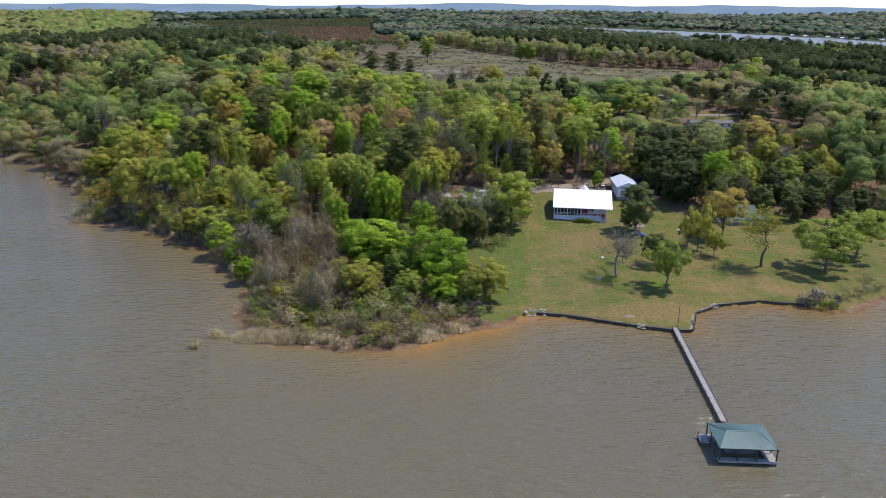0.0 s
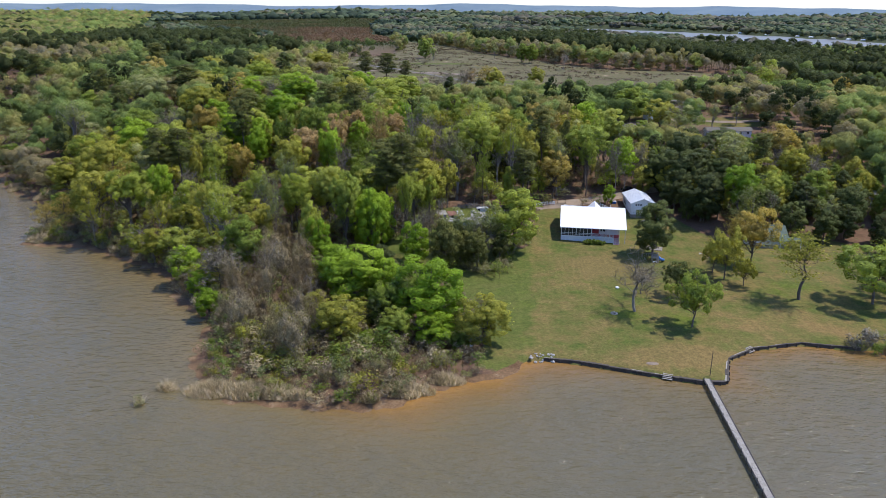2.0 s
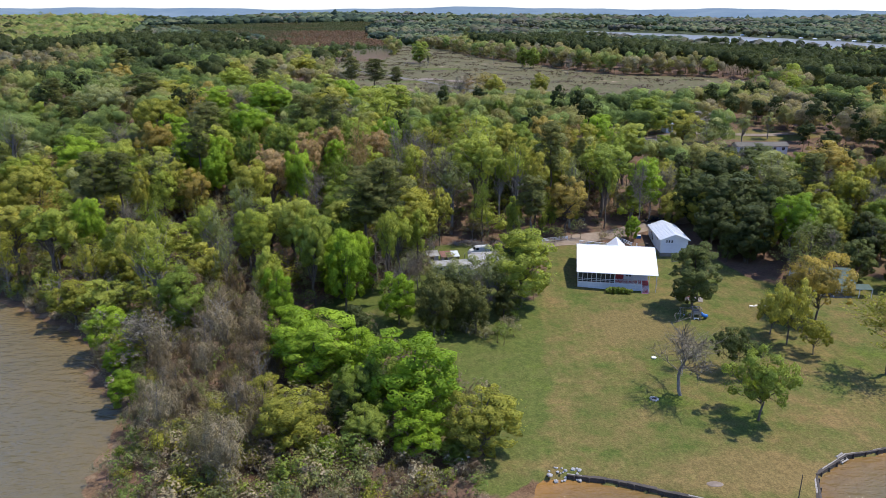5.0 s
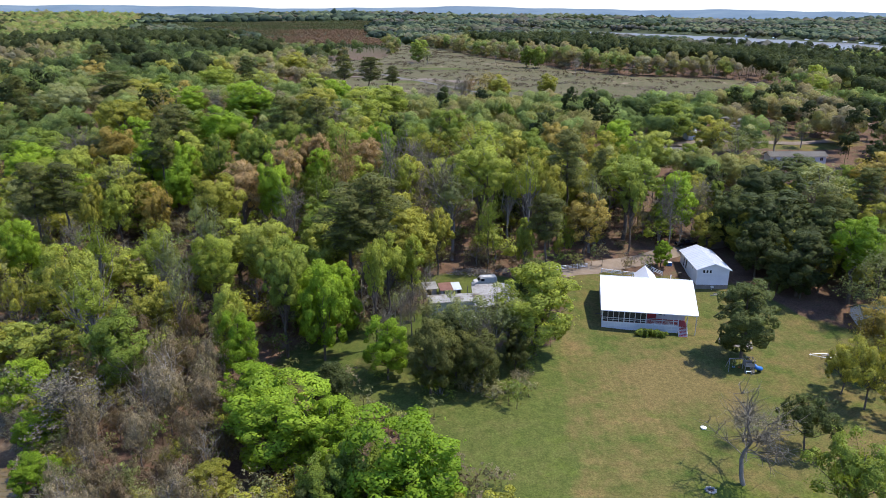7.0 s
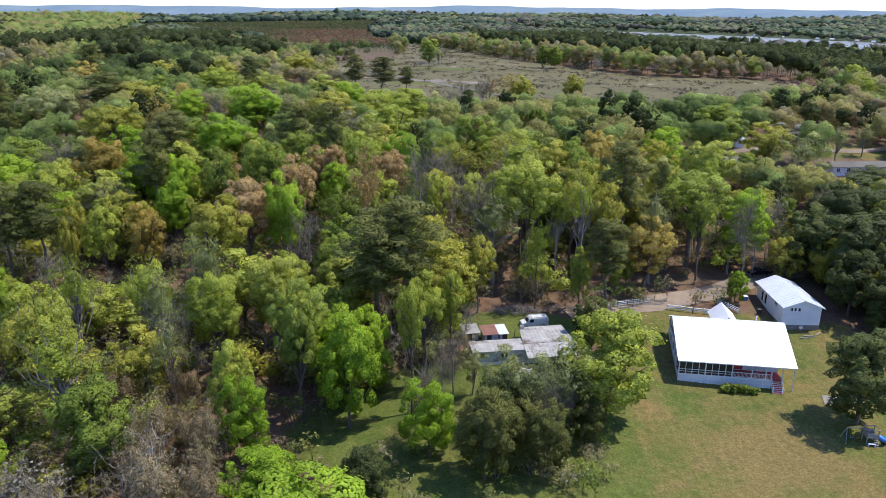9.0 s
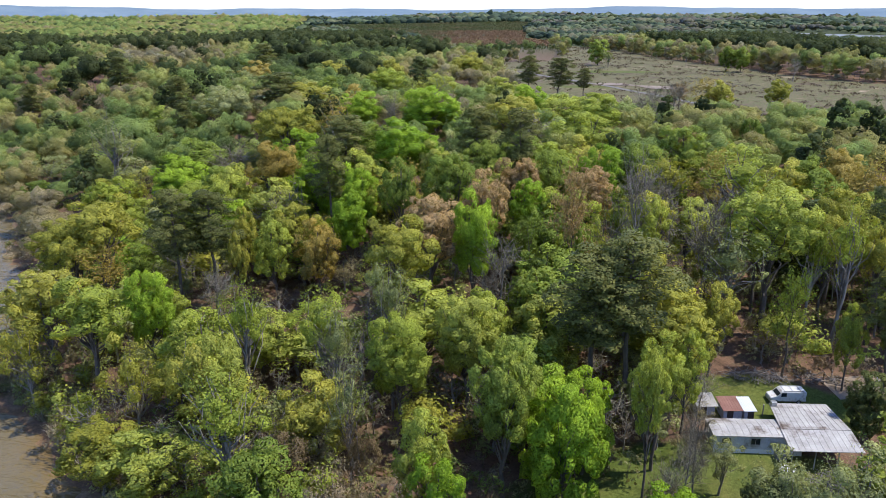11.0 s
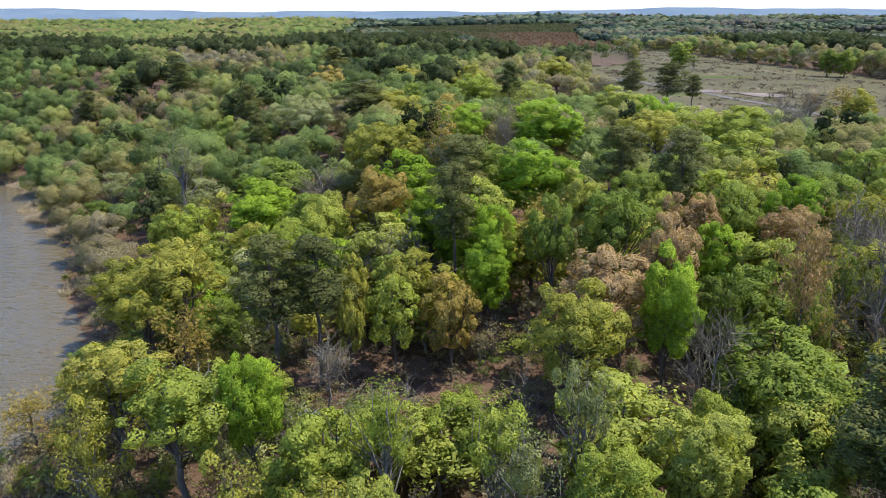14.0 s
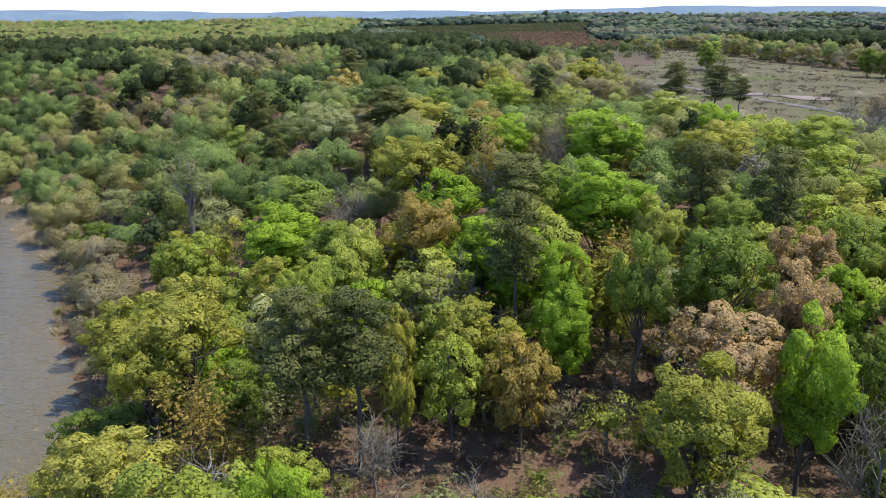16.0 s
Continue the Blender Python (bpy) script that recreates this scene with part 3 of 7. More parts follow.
def limb(rng, a, b, r0, r1, sag=0.08, n=5, sides=5):
    a, b = np.asarray(a, float), np.asarray(b, float)
    t = np.linspace(0, 1, n)[:, None]
    length = np.linalg.norm(b - a)
    mid = rng.normal(0, sag * length, (n, 3)) * np.sin(t * math.pi)
    return tube(a + (b - a) * t + mid, r0 + (r1 - r0) * t[:, 0], sides)


def sprays(rng, c, nrm, size, slim=0.62):
    """Leaf sprays: one pointed leaf shape for each centre, facing about along nrm."""
    n = len(c)
    nrm = nrm / (np.linalg.norm(nrm, axis=1, keepdims=True) + 1e-9)
    r = rng.normal(size=(n, 3))
    u = np.cross(nrm, r)
    u /= np.linalg.norm(u, axis=1, keepdims=True) + 1e-9
    v = np.cross(nrm, u)
    s = np.asarray(size).reshape(-1, 1) * np.ones((n, 1))
    V = np.stack([c - u * s * 0.5 - v * s * 0.5 * slim, c + u * s * 0.5 - v * s * 0.42 * slim, c + v * s * 0.75 * slim], 1).reshape(-1, 3)
    return V, np.arange(3 * n).reshape(-1, 3)


def ico(level):
    """A unit icosphere's vertices and faces."""
    bm = bmesh.new()
    bmesh.ops.create_icosphere(bm, subdivisions=level, radius=1.0)
    bm.verts.ensure_lookup_table()
    v = np.array([q.co[:] for q in bm.verts])
    f = np.array([[q.index for q in t.verts] for t in bm.faces])
    bm.free()
    return v, f


ICO_FINE, ICO_COARSE = ico(2), ico(1)


def lobes(rng, centres, radii, axis, rad, rough=0.2, template=None, flat=0.85):
    """Rounded, uneven leaf masses, open on the side towards the crown's axis: vertices, faces and the way that they face."""
    tv, tf = template or ICO_FINE
    V, F, W, n = [], [], [], 0
    for p, r in zip(centres, radii):
        out = (p - axis) / rad
        out /= np.linalg.norm(out) + 1e-9
        v = tv * (1 + rng.normal(0, rough, (len(tv), 1))) * np.array([1, 1, flat]) * r
        keep = (tv[tf].mean(1) @ out > -0.3) | (tv[tf].mean(1)[:, 2] > 0.55)
        f = tf[keep]
        used, f = np.unique(f, return_inverse=True)
        V.append(p + v[used])
        W.append(tv[used] + 0.45 * out + rng.normal(0, 0.16, (len(used), 3)) + np.array([0, 0, 0.15]))
        F.append(f.reshape(-1, 3) + n)
        n += len(used)
    return np.concatenate(V), np.concatenate(F), np.concatenate(W)


def unit(rng, n):
    d = rng.normal(size=(n, 3))
    return d / np.linalg.norm(d, axis=1, keepdims=True)


def puffs(rng, count, centre, rad, low=-0.75):
    """Centres of leaf clumps over a crown's outer shell and some within it."""
    d = unit(rng, count * 4)
    d = d[d[:, 2] > low][:count]
    k = np.where(rng.random(len(d)) < 0.75, rng.uniform(0.62, 0.98, len(d)), rng.uniform(0.15, 0.6, len(d)))
    return centre + d * k[:, None] * rad, d


def broadleaf(seed, tall=16.0, wide=4.6, base=0.30, clumps=26, leaves=1500, size=0.55, spread_k=0.36, branches=8, massed=0.0):
    """A tree with a lumpy, open crown: meshes of its trunk with limbs, and of its leaves. massed: the share of the clumps that are closed leaf masses."""
    rng = np.random.default_rng(seed)
    wood, crown = Heap(), Heap()
    centre = np.array([0, 0, tall * (base + 1) / 2])
    rad = np.array([wide, wide * rng.uniform(0.85, 1.1), tall * (1 - base) / 2])
    lean = rng.normal(0, 0.02 * tall, 2)
    top = np.array([lean[0], lean[1], tall * 0.80])
    wood.add(*limb(rng, (0, 0, -0.4), top, tall * 0.016, tall * 0.004, 0.02, 7, 7))
    pc, pd = puffs(rng, clumps, centre, rad * (1 - 0.5 * spread_k), -0.92)
    pr = rng.uniform(0.65, 1.35, len(pc)) * wide * spread_k
    for i in rng.choice(len(pc), min(branches, len(pc)), replace=False):
        k = rng.uniform(0.35, 0.85) * base + 0.25 * rng.random()
        wood.add(*limb(rng, top * np.clip(k + 0.15, 0.2, 0.8), pc[i], tall * 0.006, tall * 0.0015, 0.07, 4, 3))
    whole = rng.random(len(pc)) < massed
    if whole.any():
        crown.add(*lobes(rng, pc[whole], pr[whole] * 0.95, centre, rad, 0.26, ICO_COARSE, 1.12))
    per = np.maximum(4, (leaves * pr ** 2 / (pr ** 2).sum()).astype(int))
    c, nr, way = [], [], []
    for p, r, m in zip(pc, pr, per):
        d = unit(rng, m)
        d[:, 2] = np.where(rng.random(m) < 0.6, np.abs(d[:, 2]), d[:, 2])
        q = p + d * r * rng.uniform(0.75, 1.32, (m, 1)) * np.array([1, 1, 0.9])
        c.append(q)
        nr.append(d + 0.5 * (q - centre) / rad + rng.normal(0, 0.35, (m, 3)) + np.array([0, 0, 0.35]))
        way.append(1.0 * d + 0.55 * (q - centre) / rad + rng.normal(0, 0.22, (m, 3)) + np.array([0, 0, 0.2]))
    c, nr = np.concatenate(c), np.concatenate(nr)
    crown.add(*sprays(rng, c, nr, size * rng.uniform(0.6, 1.35, len(c))), np.concatenate(way))
    inner = unit(rng, 70)
    crown.add(*sprays(rng, centre + inner * rad * rng.uniform(0.15, 0.5, (70, 1)), inner, wide * 0.3 * rng.uniform(0.7, 1.2, 70), 0.9), inner)
    return wood, crown


def bare(seed, tall=14.0, wide=4.0, twigs=260, base=0.25, buds=0, size=0.4):
    """A leafless tree: trunk and limbs; its crown is a haze of twigs, with buds if any."""
    rng = np.random.default_rng(seed)
    wood, crown = Heap(), Heap()
    top = np.array([*rng.normal(0, 0.03 * tall, 2), tall * 0.9])
    wood.add(*limb(rng, (0, 0, -0.4), top, tall * 0.017, tall * 0.002, 0.02, 8, 6))
    ends = []
    for i in range(16):
        k = rng.uniform(base, 0.85)
        a = top * k
        ang = rng.uniform(0, 2 * math.pi)
        out = wide * (1.15 - k) * rng.uniform(0.7, 1.2)
        b = a + np.array([math.cos(ang) * out, math.sin(ang) * out, tall * rng.uniform(0.12, 0.3)])
        wood.add(*limb(rng, a, b, tall * 0.0048, tall * 0.0012, 0.08, 5, 3))
        ends += [(a + (b - a) * s, b) for s in (0.45, 0.7, 0.95)]
    for i in range(twigs):
        a, b = ends[rng.integers(len(ends))]
        d = (b - a) * 0.4 + rng.normal(0, 0.09 * tall, 3) + np.array([0, 0, 0.05 * tall])
        crown.add(*limb(rng, a, a + d, 0.042, 0.014, 0.1, 3, 3))
        if buds:
            m = max(1, buds // twigs)
            q = a + d * rng.uniform(0.3, 1.1, (m, 1)) + rng.normal(0, 0.25, (m, 3))
            crown.add(*sprays(rng, q, rng.normal(size=(m, 3)) + np.array([0, 0, 0.6]), size * rng.uniform(0.6, 1.3, m)))
    return wood, crown


def pine(seed, tall=22.0, wide=3.6, base=0.45, clumps=30, leaves=1500, size=0.6):
    """A tall pine: a straight bare trunk, tiers of boughs with dark tufts of needles."""
    rng = np.random.default_rng(seed)
    wood, crown = Heap(), Heap()
    wood.add(*limb(rng, (0, 0, -0.4), (*rng.normal(0, 0.25, 2), tall * 0.97), tall * 0.013, tall * 0.003, 0.008, 8, 7))
    per = leaves // clumps
    for i in range(clumps):
        k = (i + rng.random()) / clumps
        z = tall * (base + (0.97 - base) * k)
        out = wide * (1 - 0.55 * k ** 3.5) * (0.45 + 0.55 * min(1, k / 0.4)) * rng.uniform(0.25, 1.05)
        ang = i * 2.4 + rng.normal(0, 0.3)
        p = np.array([math.cos(ang) * out, math.sin(ang) * out, z + 0.12 * out])
        wood.add(*limb(rng, (0, 0, z - 0.25 * out), p, 0.07, 0.025, 0.05, 3, 4))
        crown.add(*lobes(rng, p[None], np.array([wide * rng.uniform(0.26, 0.4)]), np.array([0, 0, z - wide]), np.ones(3), 0.28, ICO_COARSE, 0.55))
        d = unit(rng, per)
        q = p + d * np.array([1.3, 1.3, 0.55]) * wide * 0.30 * rng.uniform(0.5, 1.1, (per, 1))
        crown.add(*sprays(rng, q, d + np.array([0, 0, 0.7]) + rng.normal(0, 0.4, (per, 3)), size * rng.uniform(0.6, 1.3, per), 0.45), d + 0.4 * p / wide * np.array([1, 1, 0]) + np.array([0, 0, 0.35]) + rng.normal(0, 0.2, (per, 3)))
    return wood, crown


def shrub(seed, tall=3.0, wide=1.9, leaves=320, size=0.42, stems=9):
    rng = np.random.default_rng(seed)
    wood, crown = Heap(), Heap()
    c, nr, way = [], [], []
    for i in range(stems):
        ang, out = rng.uniform(0, 6.28), wide * rng.uniform(0.2, 0.8)
        p = np.array([math.cos(ang) * out, math.sin(ang) * out, tall * rng.uniform(0.35, 0.8)])
        wood.add(*limb(rng, (p[0] * 0.15, p[1] * 0.15, -0.2), p, 0.05, 0.015, 0.08, 4, 3))
        m = leaves // stems
        d = unit(rng, m)
        q = p + d * rng.uniform(0.4, 1.1, (m, 1)) * np.array([wide * 0.42, wide * 0.42, tall * 0.3])
        q[:, 2] = np.maximum(q[:, 2], 0.05)
        c.append(q)
        nr.append(d + np.array([0, 0, 0.5]) + rng.normal(0, 0.4, (m, 3)))
        way.append(d + q / tall * 0.6 + rng.normal(0, 0.25, (m, 3)))
    c, nr = np.concatenate(c), np.concatenate(nr)
    crown.add(*sprays(rng, c, nr, size * rng.uniform(0.6, 1.3, len(c))), np.concatenate(way))
    return wood, crown


MODELS = {}


def model(kind, builder, bark, nominal, **k):
    for i in range(3):
        wood, crown = builder(hash_seed(kind) + i, **k)
        MODELS.setdefault(kind, []).append((wood.mesh("trunk", bark, True), crown.mesh("crown", LEAF["green"]), nominal))


def hash_seed(text):
    return sum(ord(c) * (i + 3) for i, c in enumerate(text))


model("full", broadleaf, BARK, 16, tall=16, wide=4.9, clumps=112, leaves=1350, size=0.36, base=0.03, spread_k=0.19, branches=12, massed=0.9)
model("open", broadleaf, BARK, 16, tall=16, wide=4.7, clumps=95, leaves=1500, size=0.35, base=0.22, spread_k=0.175, branches=22, massed=0.65)
model("spread", broadleaf, BARK, 13, tall=13, wide=6.2, clumps=100, leaves=2600, size=0.32, base=0.2, spread_k=0.14, branches=34, massed=0.5)
model("thin", broadleaf, BARK_PALE, 16, tall=16, wide=4.4, clumps=70, leaves=2100, size=0.29, base=0.22, spread_k=0.2, branches=24, massed=0.1)
model("full_tall", broadleaf, BARK, 24, tall=24, wide=5.4, clumps=112, leaves=1350, size=0.38, base=0.36, spread_k=0.19, branches=16, massed=0.9)
model("open_tall", broadleaf, BARK, 24, tall=24, wide=5.4, clumps=100, leaves=1500, size=0.37, base=0.44, spread_k=0.175, branches=26, massed=0.62)
model("thin_tall", broadleaf, BARK_PALE, 24, tall=24, wide=5.2, clumps=80, leaves=2100, size=0.31, base=0.40, spread_k=0.18, branches=26, massed=0.08)
model("bare", bare, BARK_PALE, 14, tall=14, wide=4.8, twigs=330)
model("budding", bare, BARK, 15, tall=15, wide=4.8, twigs=150, buds=2100, size=0.4)
model("pine", pine, BARK, 22, tall=22, leaves=2600, clumps=46, size=0.5, base=0.5)
model("young", broadleaf, BARK_PALE, 9, tall=9, wide=3.2, clumps=36, leaves=800, size=0.3, base=0.12, spread_k=0.22, branches=9, massed=0.15)
model("dense_shrub", broadleaf, BARK, 2, tall=2, wide=1.0, clumps=34, leaves=360, size=0.14, base=-0.1, spread_k=0.26, branches=6, massed=0.9)
model("young_bare", bare, BARK_PALE, 9, tall=9, wide=3.2, twigs=70)
model("shrub", shrub, BARK_PALE, 3.0, leaves=450, size=0.32)
model("draped", broadleaf, BARK_PALE, 8.0, tall=8, wide=3.5, base=-0.05, clumps=60, leaves=2600, size=0.26, spread_k=0.2, branches=26, massed=0.12)

LABELS = {"bright": "bright green broadleaf tree in full spring leaf", "lime": "pale lime green broadleaf tree with fresh leaves", "green": "mid green broadleaf tree in the woods",
          "olive": "yellow-green oak with catkins and young leaves", "gold": "golden tan oak in early spring flower", "rust": "rusty orange tree with new reddish leaves",
          "sage": "grey-green tree just coming into leaf", "dark": "dark green evergreen tree with dense leaves", "needle": "tall dark green pine with a bare trunk",
          "twig": "bare grey tree with no leaves yet", "scrub": "tangle of leafless tan branches and dry vines", "vine": "dead tree draped in dry brown vines", "reed": "dry straw-coloured clump"}
KIND_NAMES = {"spread": "broadleaf_tree", "full": "broadleaf_tree", "open": "broadleaf_tree", "thin": "broadleaf_tree", "bare": "bare_tree", "budding": "budding_tree", "pine": "pine_tree", "shrub": "shrub", "draped": "vine_draped_tree", "young": "young_tree", "young_bare": "young_bare_tree", "dense_shrub": "shrub"}
plant_rng = np.random.default_rng(11)
NOMINAL = {"pine": (22, 3.6), "open": (16, 4.7), "full": (16, 4.9), "thin": (16, 4.4), "bare": (14, 4.8), "budding": (15, 4.8), "draped": (8, 3.5), "spread": (13, 6.2), "shrub": (3, 1.9), "young": (9, 3.2), "young_bare": (9, 3.2), "dense_shrub": (2, 1.0)}


def plant(kind, hue, x, y, tall, wide=1.0, label="", z=None):
    """Sets a tree or shrub on the ground: an Empty at its foot over a trunk and a crown."""
    short, s = kind, tall / NOMINAL[kind][0]
    wide *= s
    if tall > 21 and kind in ("full", "open", "thin"):
        kind += "_tall"
        wide *= NOMINAL[short][1] / (5.2 if short == "thin" else 5.4)
        s = tall / 24
    wood, crown, _ = MODELS[kind][plant_rng.integers(3)]
    name = KIND_NAMES[short]
    if name == "broadleaf_tree":
        name = {"olive": "oak_tree", "gold": "oak_tree", "rust": "oak_tree", "dark": "evergreen_tree"}.get(hue, name)
    z = max(ground_at(x, y) - 0.05, -0.25) if z is None else z
    m = pose(x, y, z, 0, 0, plant_rng.uniform(0, 360)) @ Matrix.Diagonal((wide, wide, s, 1))
    if not label:
        label = LABELS[hue] if short != "shrub" else {"reed": "dry straw-coloured bush at the water's edge"}.get(hue, f"low {'grey-brown' if hue in ('vine', 'twig', 'scrub') else 'green'} bush of scrub along the woods")
    root = empty(name, m, label, "shrub" if name == "shrub" else "tree", "shrubs in the scrub" if name == "shrub" else "trees of the wood")
    for piece, me in (("stem" if short == "shrub" else "trunk", wood), ("crown", crown)):
        ob = new(piece, me)
        ob.parent = root
        if me is crown:
            ob.material_slots[0].link = "OBJECT"
            ob.material_slots[0].material = LEAF[hue]
    return root


# ---- the woods ----
def jitter(rng, x0, x1, y0, y1, step):
    nx, ny = max(1, int((x1 - x0) / step)), max(1, int((y1 - y0) / step))
    i, j = np.meshgrid(np.arange(nx), np.arange(ny))
    x = x0 + (i + 0.5 * (j % 2) + rng.uniform(0.1, 0.9, i.shape)) * step
    y = y0 + (j + rng.uniform(0.1, 0.9, j.shape)) * step
    return x.ravel(), y.ravel()


YARDS = [(9, 237, 17, 13), (11, 198, 8, 10), (10, 223, 17, 13), (13, 254, 11, 6), (66, 262, 9, 12), (48, 246, 14, 12), (55, 273, 30, 5), (-15, 223, 10, 9), (0, 210, 15, 4.5), (104, 238, 9, 9), (92, 372, 14, 9), (133, 368, 22, 12), (120, 341, 20, 11), (82, 346, 18, 10), (112, 374, 27, 11),
         (118, 388, 20, 7), (-5, 452, 30, 16), (193, 450, 6, 40)]


def wooded(x, y, margin=2.0):
    ok = (shore(x, y) > margin) & (river_bank(x, y) > 12) & ~inside(LAWN, x, y) & ~inside(CLEAR_CUT, x, y)
    for cx, cy, rx, ry in YARDS:
        ok &= np.hypot((x - cx) / rx, (y - cy) / ry) > 1
    return ok


def seen_side(x, y):
    return (x < 0.66 * y + 60) & (x > -95 - 1.12 * np.maximum(y - 150, 0))


YARD_EDGE = np.array([(-50, 184), (18, 182), (23, 237), (-30, 237), (-48, 216)], dtype=float)
PINNED = []


def pin(kind, hue, rows, label=""):
    for x, y, tall, wide in rows:
        nominal, spread_of = NOMINAL[kind]
        PINNED.append((x, y, wide * spread_of * tall / nominal))
        plant(kind, hue, x, y, tall, wide, label)


def free_of_pins(x, y, reach=2.6):
    ok = np.ones(len(x), dtype=bool)
    for px, py, r in PINNED:
        ok &= np.hypot(x - px, y - py) > 0.8 * r + reach
    return ok


def patch(x, y, s, k):
    return np.array([noise.noise((a / s, b / s, k)) for a, b in zip(x, y)])


def choose(rng, x, y):
    """Hue and habit of each tree: patches of one kind, mixed at their edges."""
    a, b = patch(x, y, 26, 1.0), patch(x, y, 60, 7.0)
    r = rng.random(len(x))
    out = []
    for i in range(len(x)):
        v = a[i] * 0.55 + b[i] * 0.3 + (r[i] - 0.5) * 1.0
        east = x[i] > 55 or (x[i] > 0 and y[i] > 236)
        if east:
            t = [("pine", "needle"), ("full", "dark"), ("open", "green"), ("open", "olive"), ("thin", "sage"), ("budding", "gold"), ("full", "green")]
        else:
            t = [("pine", "needle"), ("thin", "sage"), ("open", "olive"), ("full", "green"), ("open", "lime"), ("full", "bright"), ("open", "green"), ("full", "lime"), ("open", "olive"), ("budding", "gold"), ("bare", "twig")]
        k = int(np.clip((v + 0.62) / 1.24, 0, 0.999) * len(t))
        out.append(t[k])
    return out


wood_rng = np.random.default_rng(5)
pin("pine", "needle", [(-91.8, 266.0, 25.9, 1.16), (-86.1, 268.6, 24.2, 1.32), (-70.8, 292.9, 27.1, 1.05), (-147.4, 367.0, 23.1, 1.0), (-14.9, 244.5, 27.7, 1.36), (-122.6, 386.8, 23.7, 2.31), (36.5, 281.5, 30.0, 1.0), (-9.9, 246.4, 29.0, 1.26)])
pin("open", "olive", [(-112.8, 273.0, 26.2, 1.1), (-95.8, 331.8, 25.5, 1.27), (-47.3, 260.1, 26.7, 0.86), (-80.9, 268.2, 17.8, 0.45), (-38.4, 356.0, 22.2, 1.32), (-104.8, 246.4, 22.0, 1.18), (-115.5, 267.8, 23.8, 0.88), (-142.1, 501.1, 18.8, 1.72), (3.6, 258.1, 17.6, 0.8), (43.2, 291.3, 17, 1.44)])
pin("full", "olive", [(-19.8, 169.8, 12, 1.65)])
pin("full", "bright", [(0.5, 169.5, 8.5, 1.9), (-14, 168.5, 4.5, 1.5)])
pin("full", "green", [(-8, 170.5, 9, 1.6), (-6.5, 180, 13, 1.3), (6, 166.5, 5, 1.6)])
pin("full", "lime", [(-96.8, 279.2, 24.2, 0.76), (-41.4, 236.0, 22.9, 0.77), (-32.8, 243.9, 22.4, 0.8)])
pin("full", "bright", [(-119.6, 316.7, 20.4, 1.52), (-60.2, 315.7, 24.3, 1.18), (-62.6, 279.8, 21.5, 0.69), (-35.7, 268.8, 27.5, 0.55), (-84.2, 243.8, 23.5, 0.63), (-14.1, 310.4, 23.2, 0.79), (-17.9, 224.1, 20.9, 0.79), (-31.4, 215.1, 15.6, 0.82), (-5.3, 216.4, 13.2, 1.1), (-26.3, 202.2, 12.1, 1.56), (65.8, 284.3, 19.2, 1.09), (96.1, 250.3, 21.4, 0.98), (-53.0, 185.5, 8, 1.51)])
pin("open", "gold", [(-88.0, 302.9, 24.8, 0.96), (-66.6, 273.2, 18.8, 0.9), (-169.0, 472.6, 20.9, 1.55), (129.7, 302.4, 18.7, 1.71), (38, 319, 20, 0.85)])
pin("open", "rust", [(-35.7, 281.0, 26.7, 0.67), (-44.0, 272.3, 24.8, 1.03)])
pin("open", "green", [(-53.2, 285.2, 26.6, 0.6), (-43.4, 288.3, 27.2, 0.83), (-25.0, 305.1, 23.3, 0.85), (-93.6, 360.2, 20.6, 0.86)])
pin("open", "lime", [(-75.2, 271.7, 18.8, 0.9), (-96.3, 431.6, 21.5, 1.45), (-18.6, 345.8, 21.5, 1.51), (-92.2, 241.5, 23.7, 1.2), (14.0, 274.6, 29, 1.01), (-8.3, 227.2, 23.4, 0.4), (23.7, 258.6, 15.5, 0.64), (19.0, 335.3, 19.2, 1.44)])
pin("thin", "olive", [(-134.2, 318.5, 18.5, 1.14), (1.4, 316.7, 21.5, 1.39), (-103.5, 238.4, 19.5, 0.92)])
pin("full", "green", [(-187.8, 345.5, 11.6, 1.99), (-25.4, 226.0, 25.7, 0.57), (28.6, 368.3, 18.5, 0.77), (7.4, 345.4, 20.9, 1.2), (54.2, 301.3, 17.7, 1.38)])
pin("thin", "sage", [(-158.0, 344.6, 27.9, 1.09), (-50.1, 236.1, 24.1, 0.73), (-44.8, 245.4, 27.9, 0.59)])
pin("thin", "twig", [(111.9, 362.7, 14.2, 2.43)])
pin("thin", "gold", [(-82.0, 331.2, 24.8, 0.93)])
pin("budding", "twig", [(-31.6, 348.0, 16.5, 1.36)])
pin("bare", "twig", [(-30.8, 262.8, 19.9, 0.91), (-8.9, 276.8, 28.4, 0.58), (-72.1, 347.3, 20.9, 0.59), (2.4, 400.1, 19.0, 1.24), (4.4, 275.1, 23.3, 0.77), (13.7, 437.1, 17.3, 1.14)])
pin("budding", "rust", [(-19.2, 272.7, 28.8, 0.54)])
pin("thin", "green", [(-9.8, 258.0, 25.4, 0.59), (-26.7, 278.3, 20.5, 0.71)])
pin("thin", "lime", [(-71.1, 374.1, 21.2, 1.37), (25.1, 270.8, 28.2, 0.66), (-58.0, 217.3, 22.2, 1.02)])
pin("budding", "gold", [(29.0, 457.2, 15.8, 1.88)])
pin("budding", "green", [(15.3, 260.7, 18.3, 0.66)])
pin("full", "dark", [(89.6, 282.1, 22.4, 1.17), (93.1, 262.9, 17.9, 1.24), (118.1, 324.3, 11.4, 2.73)])
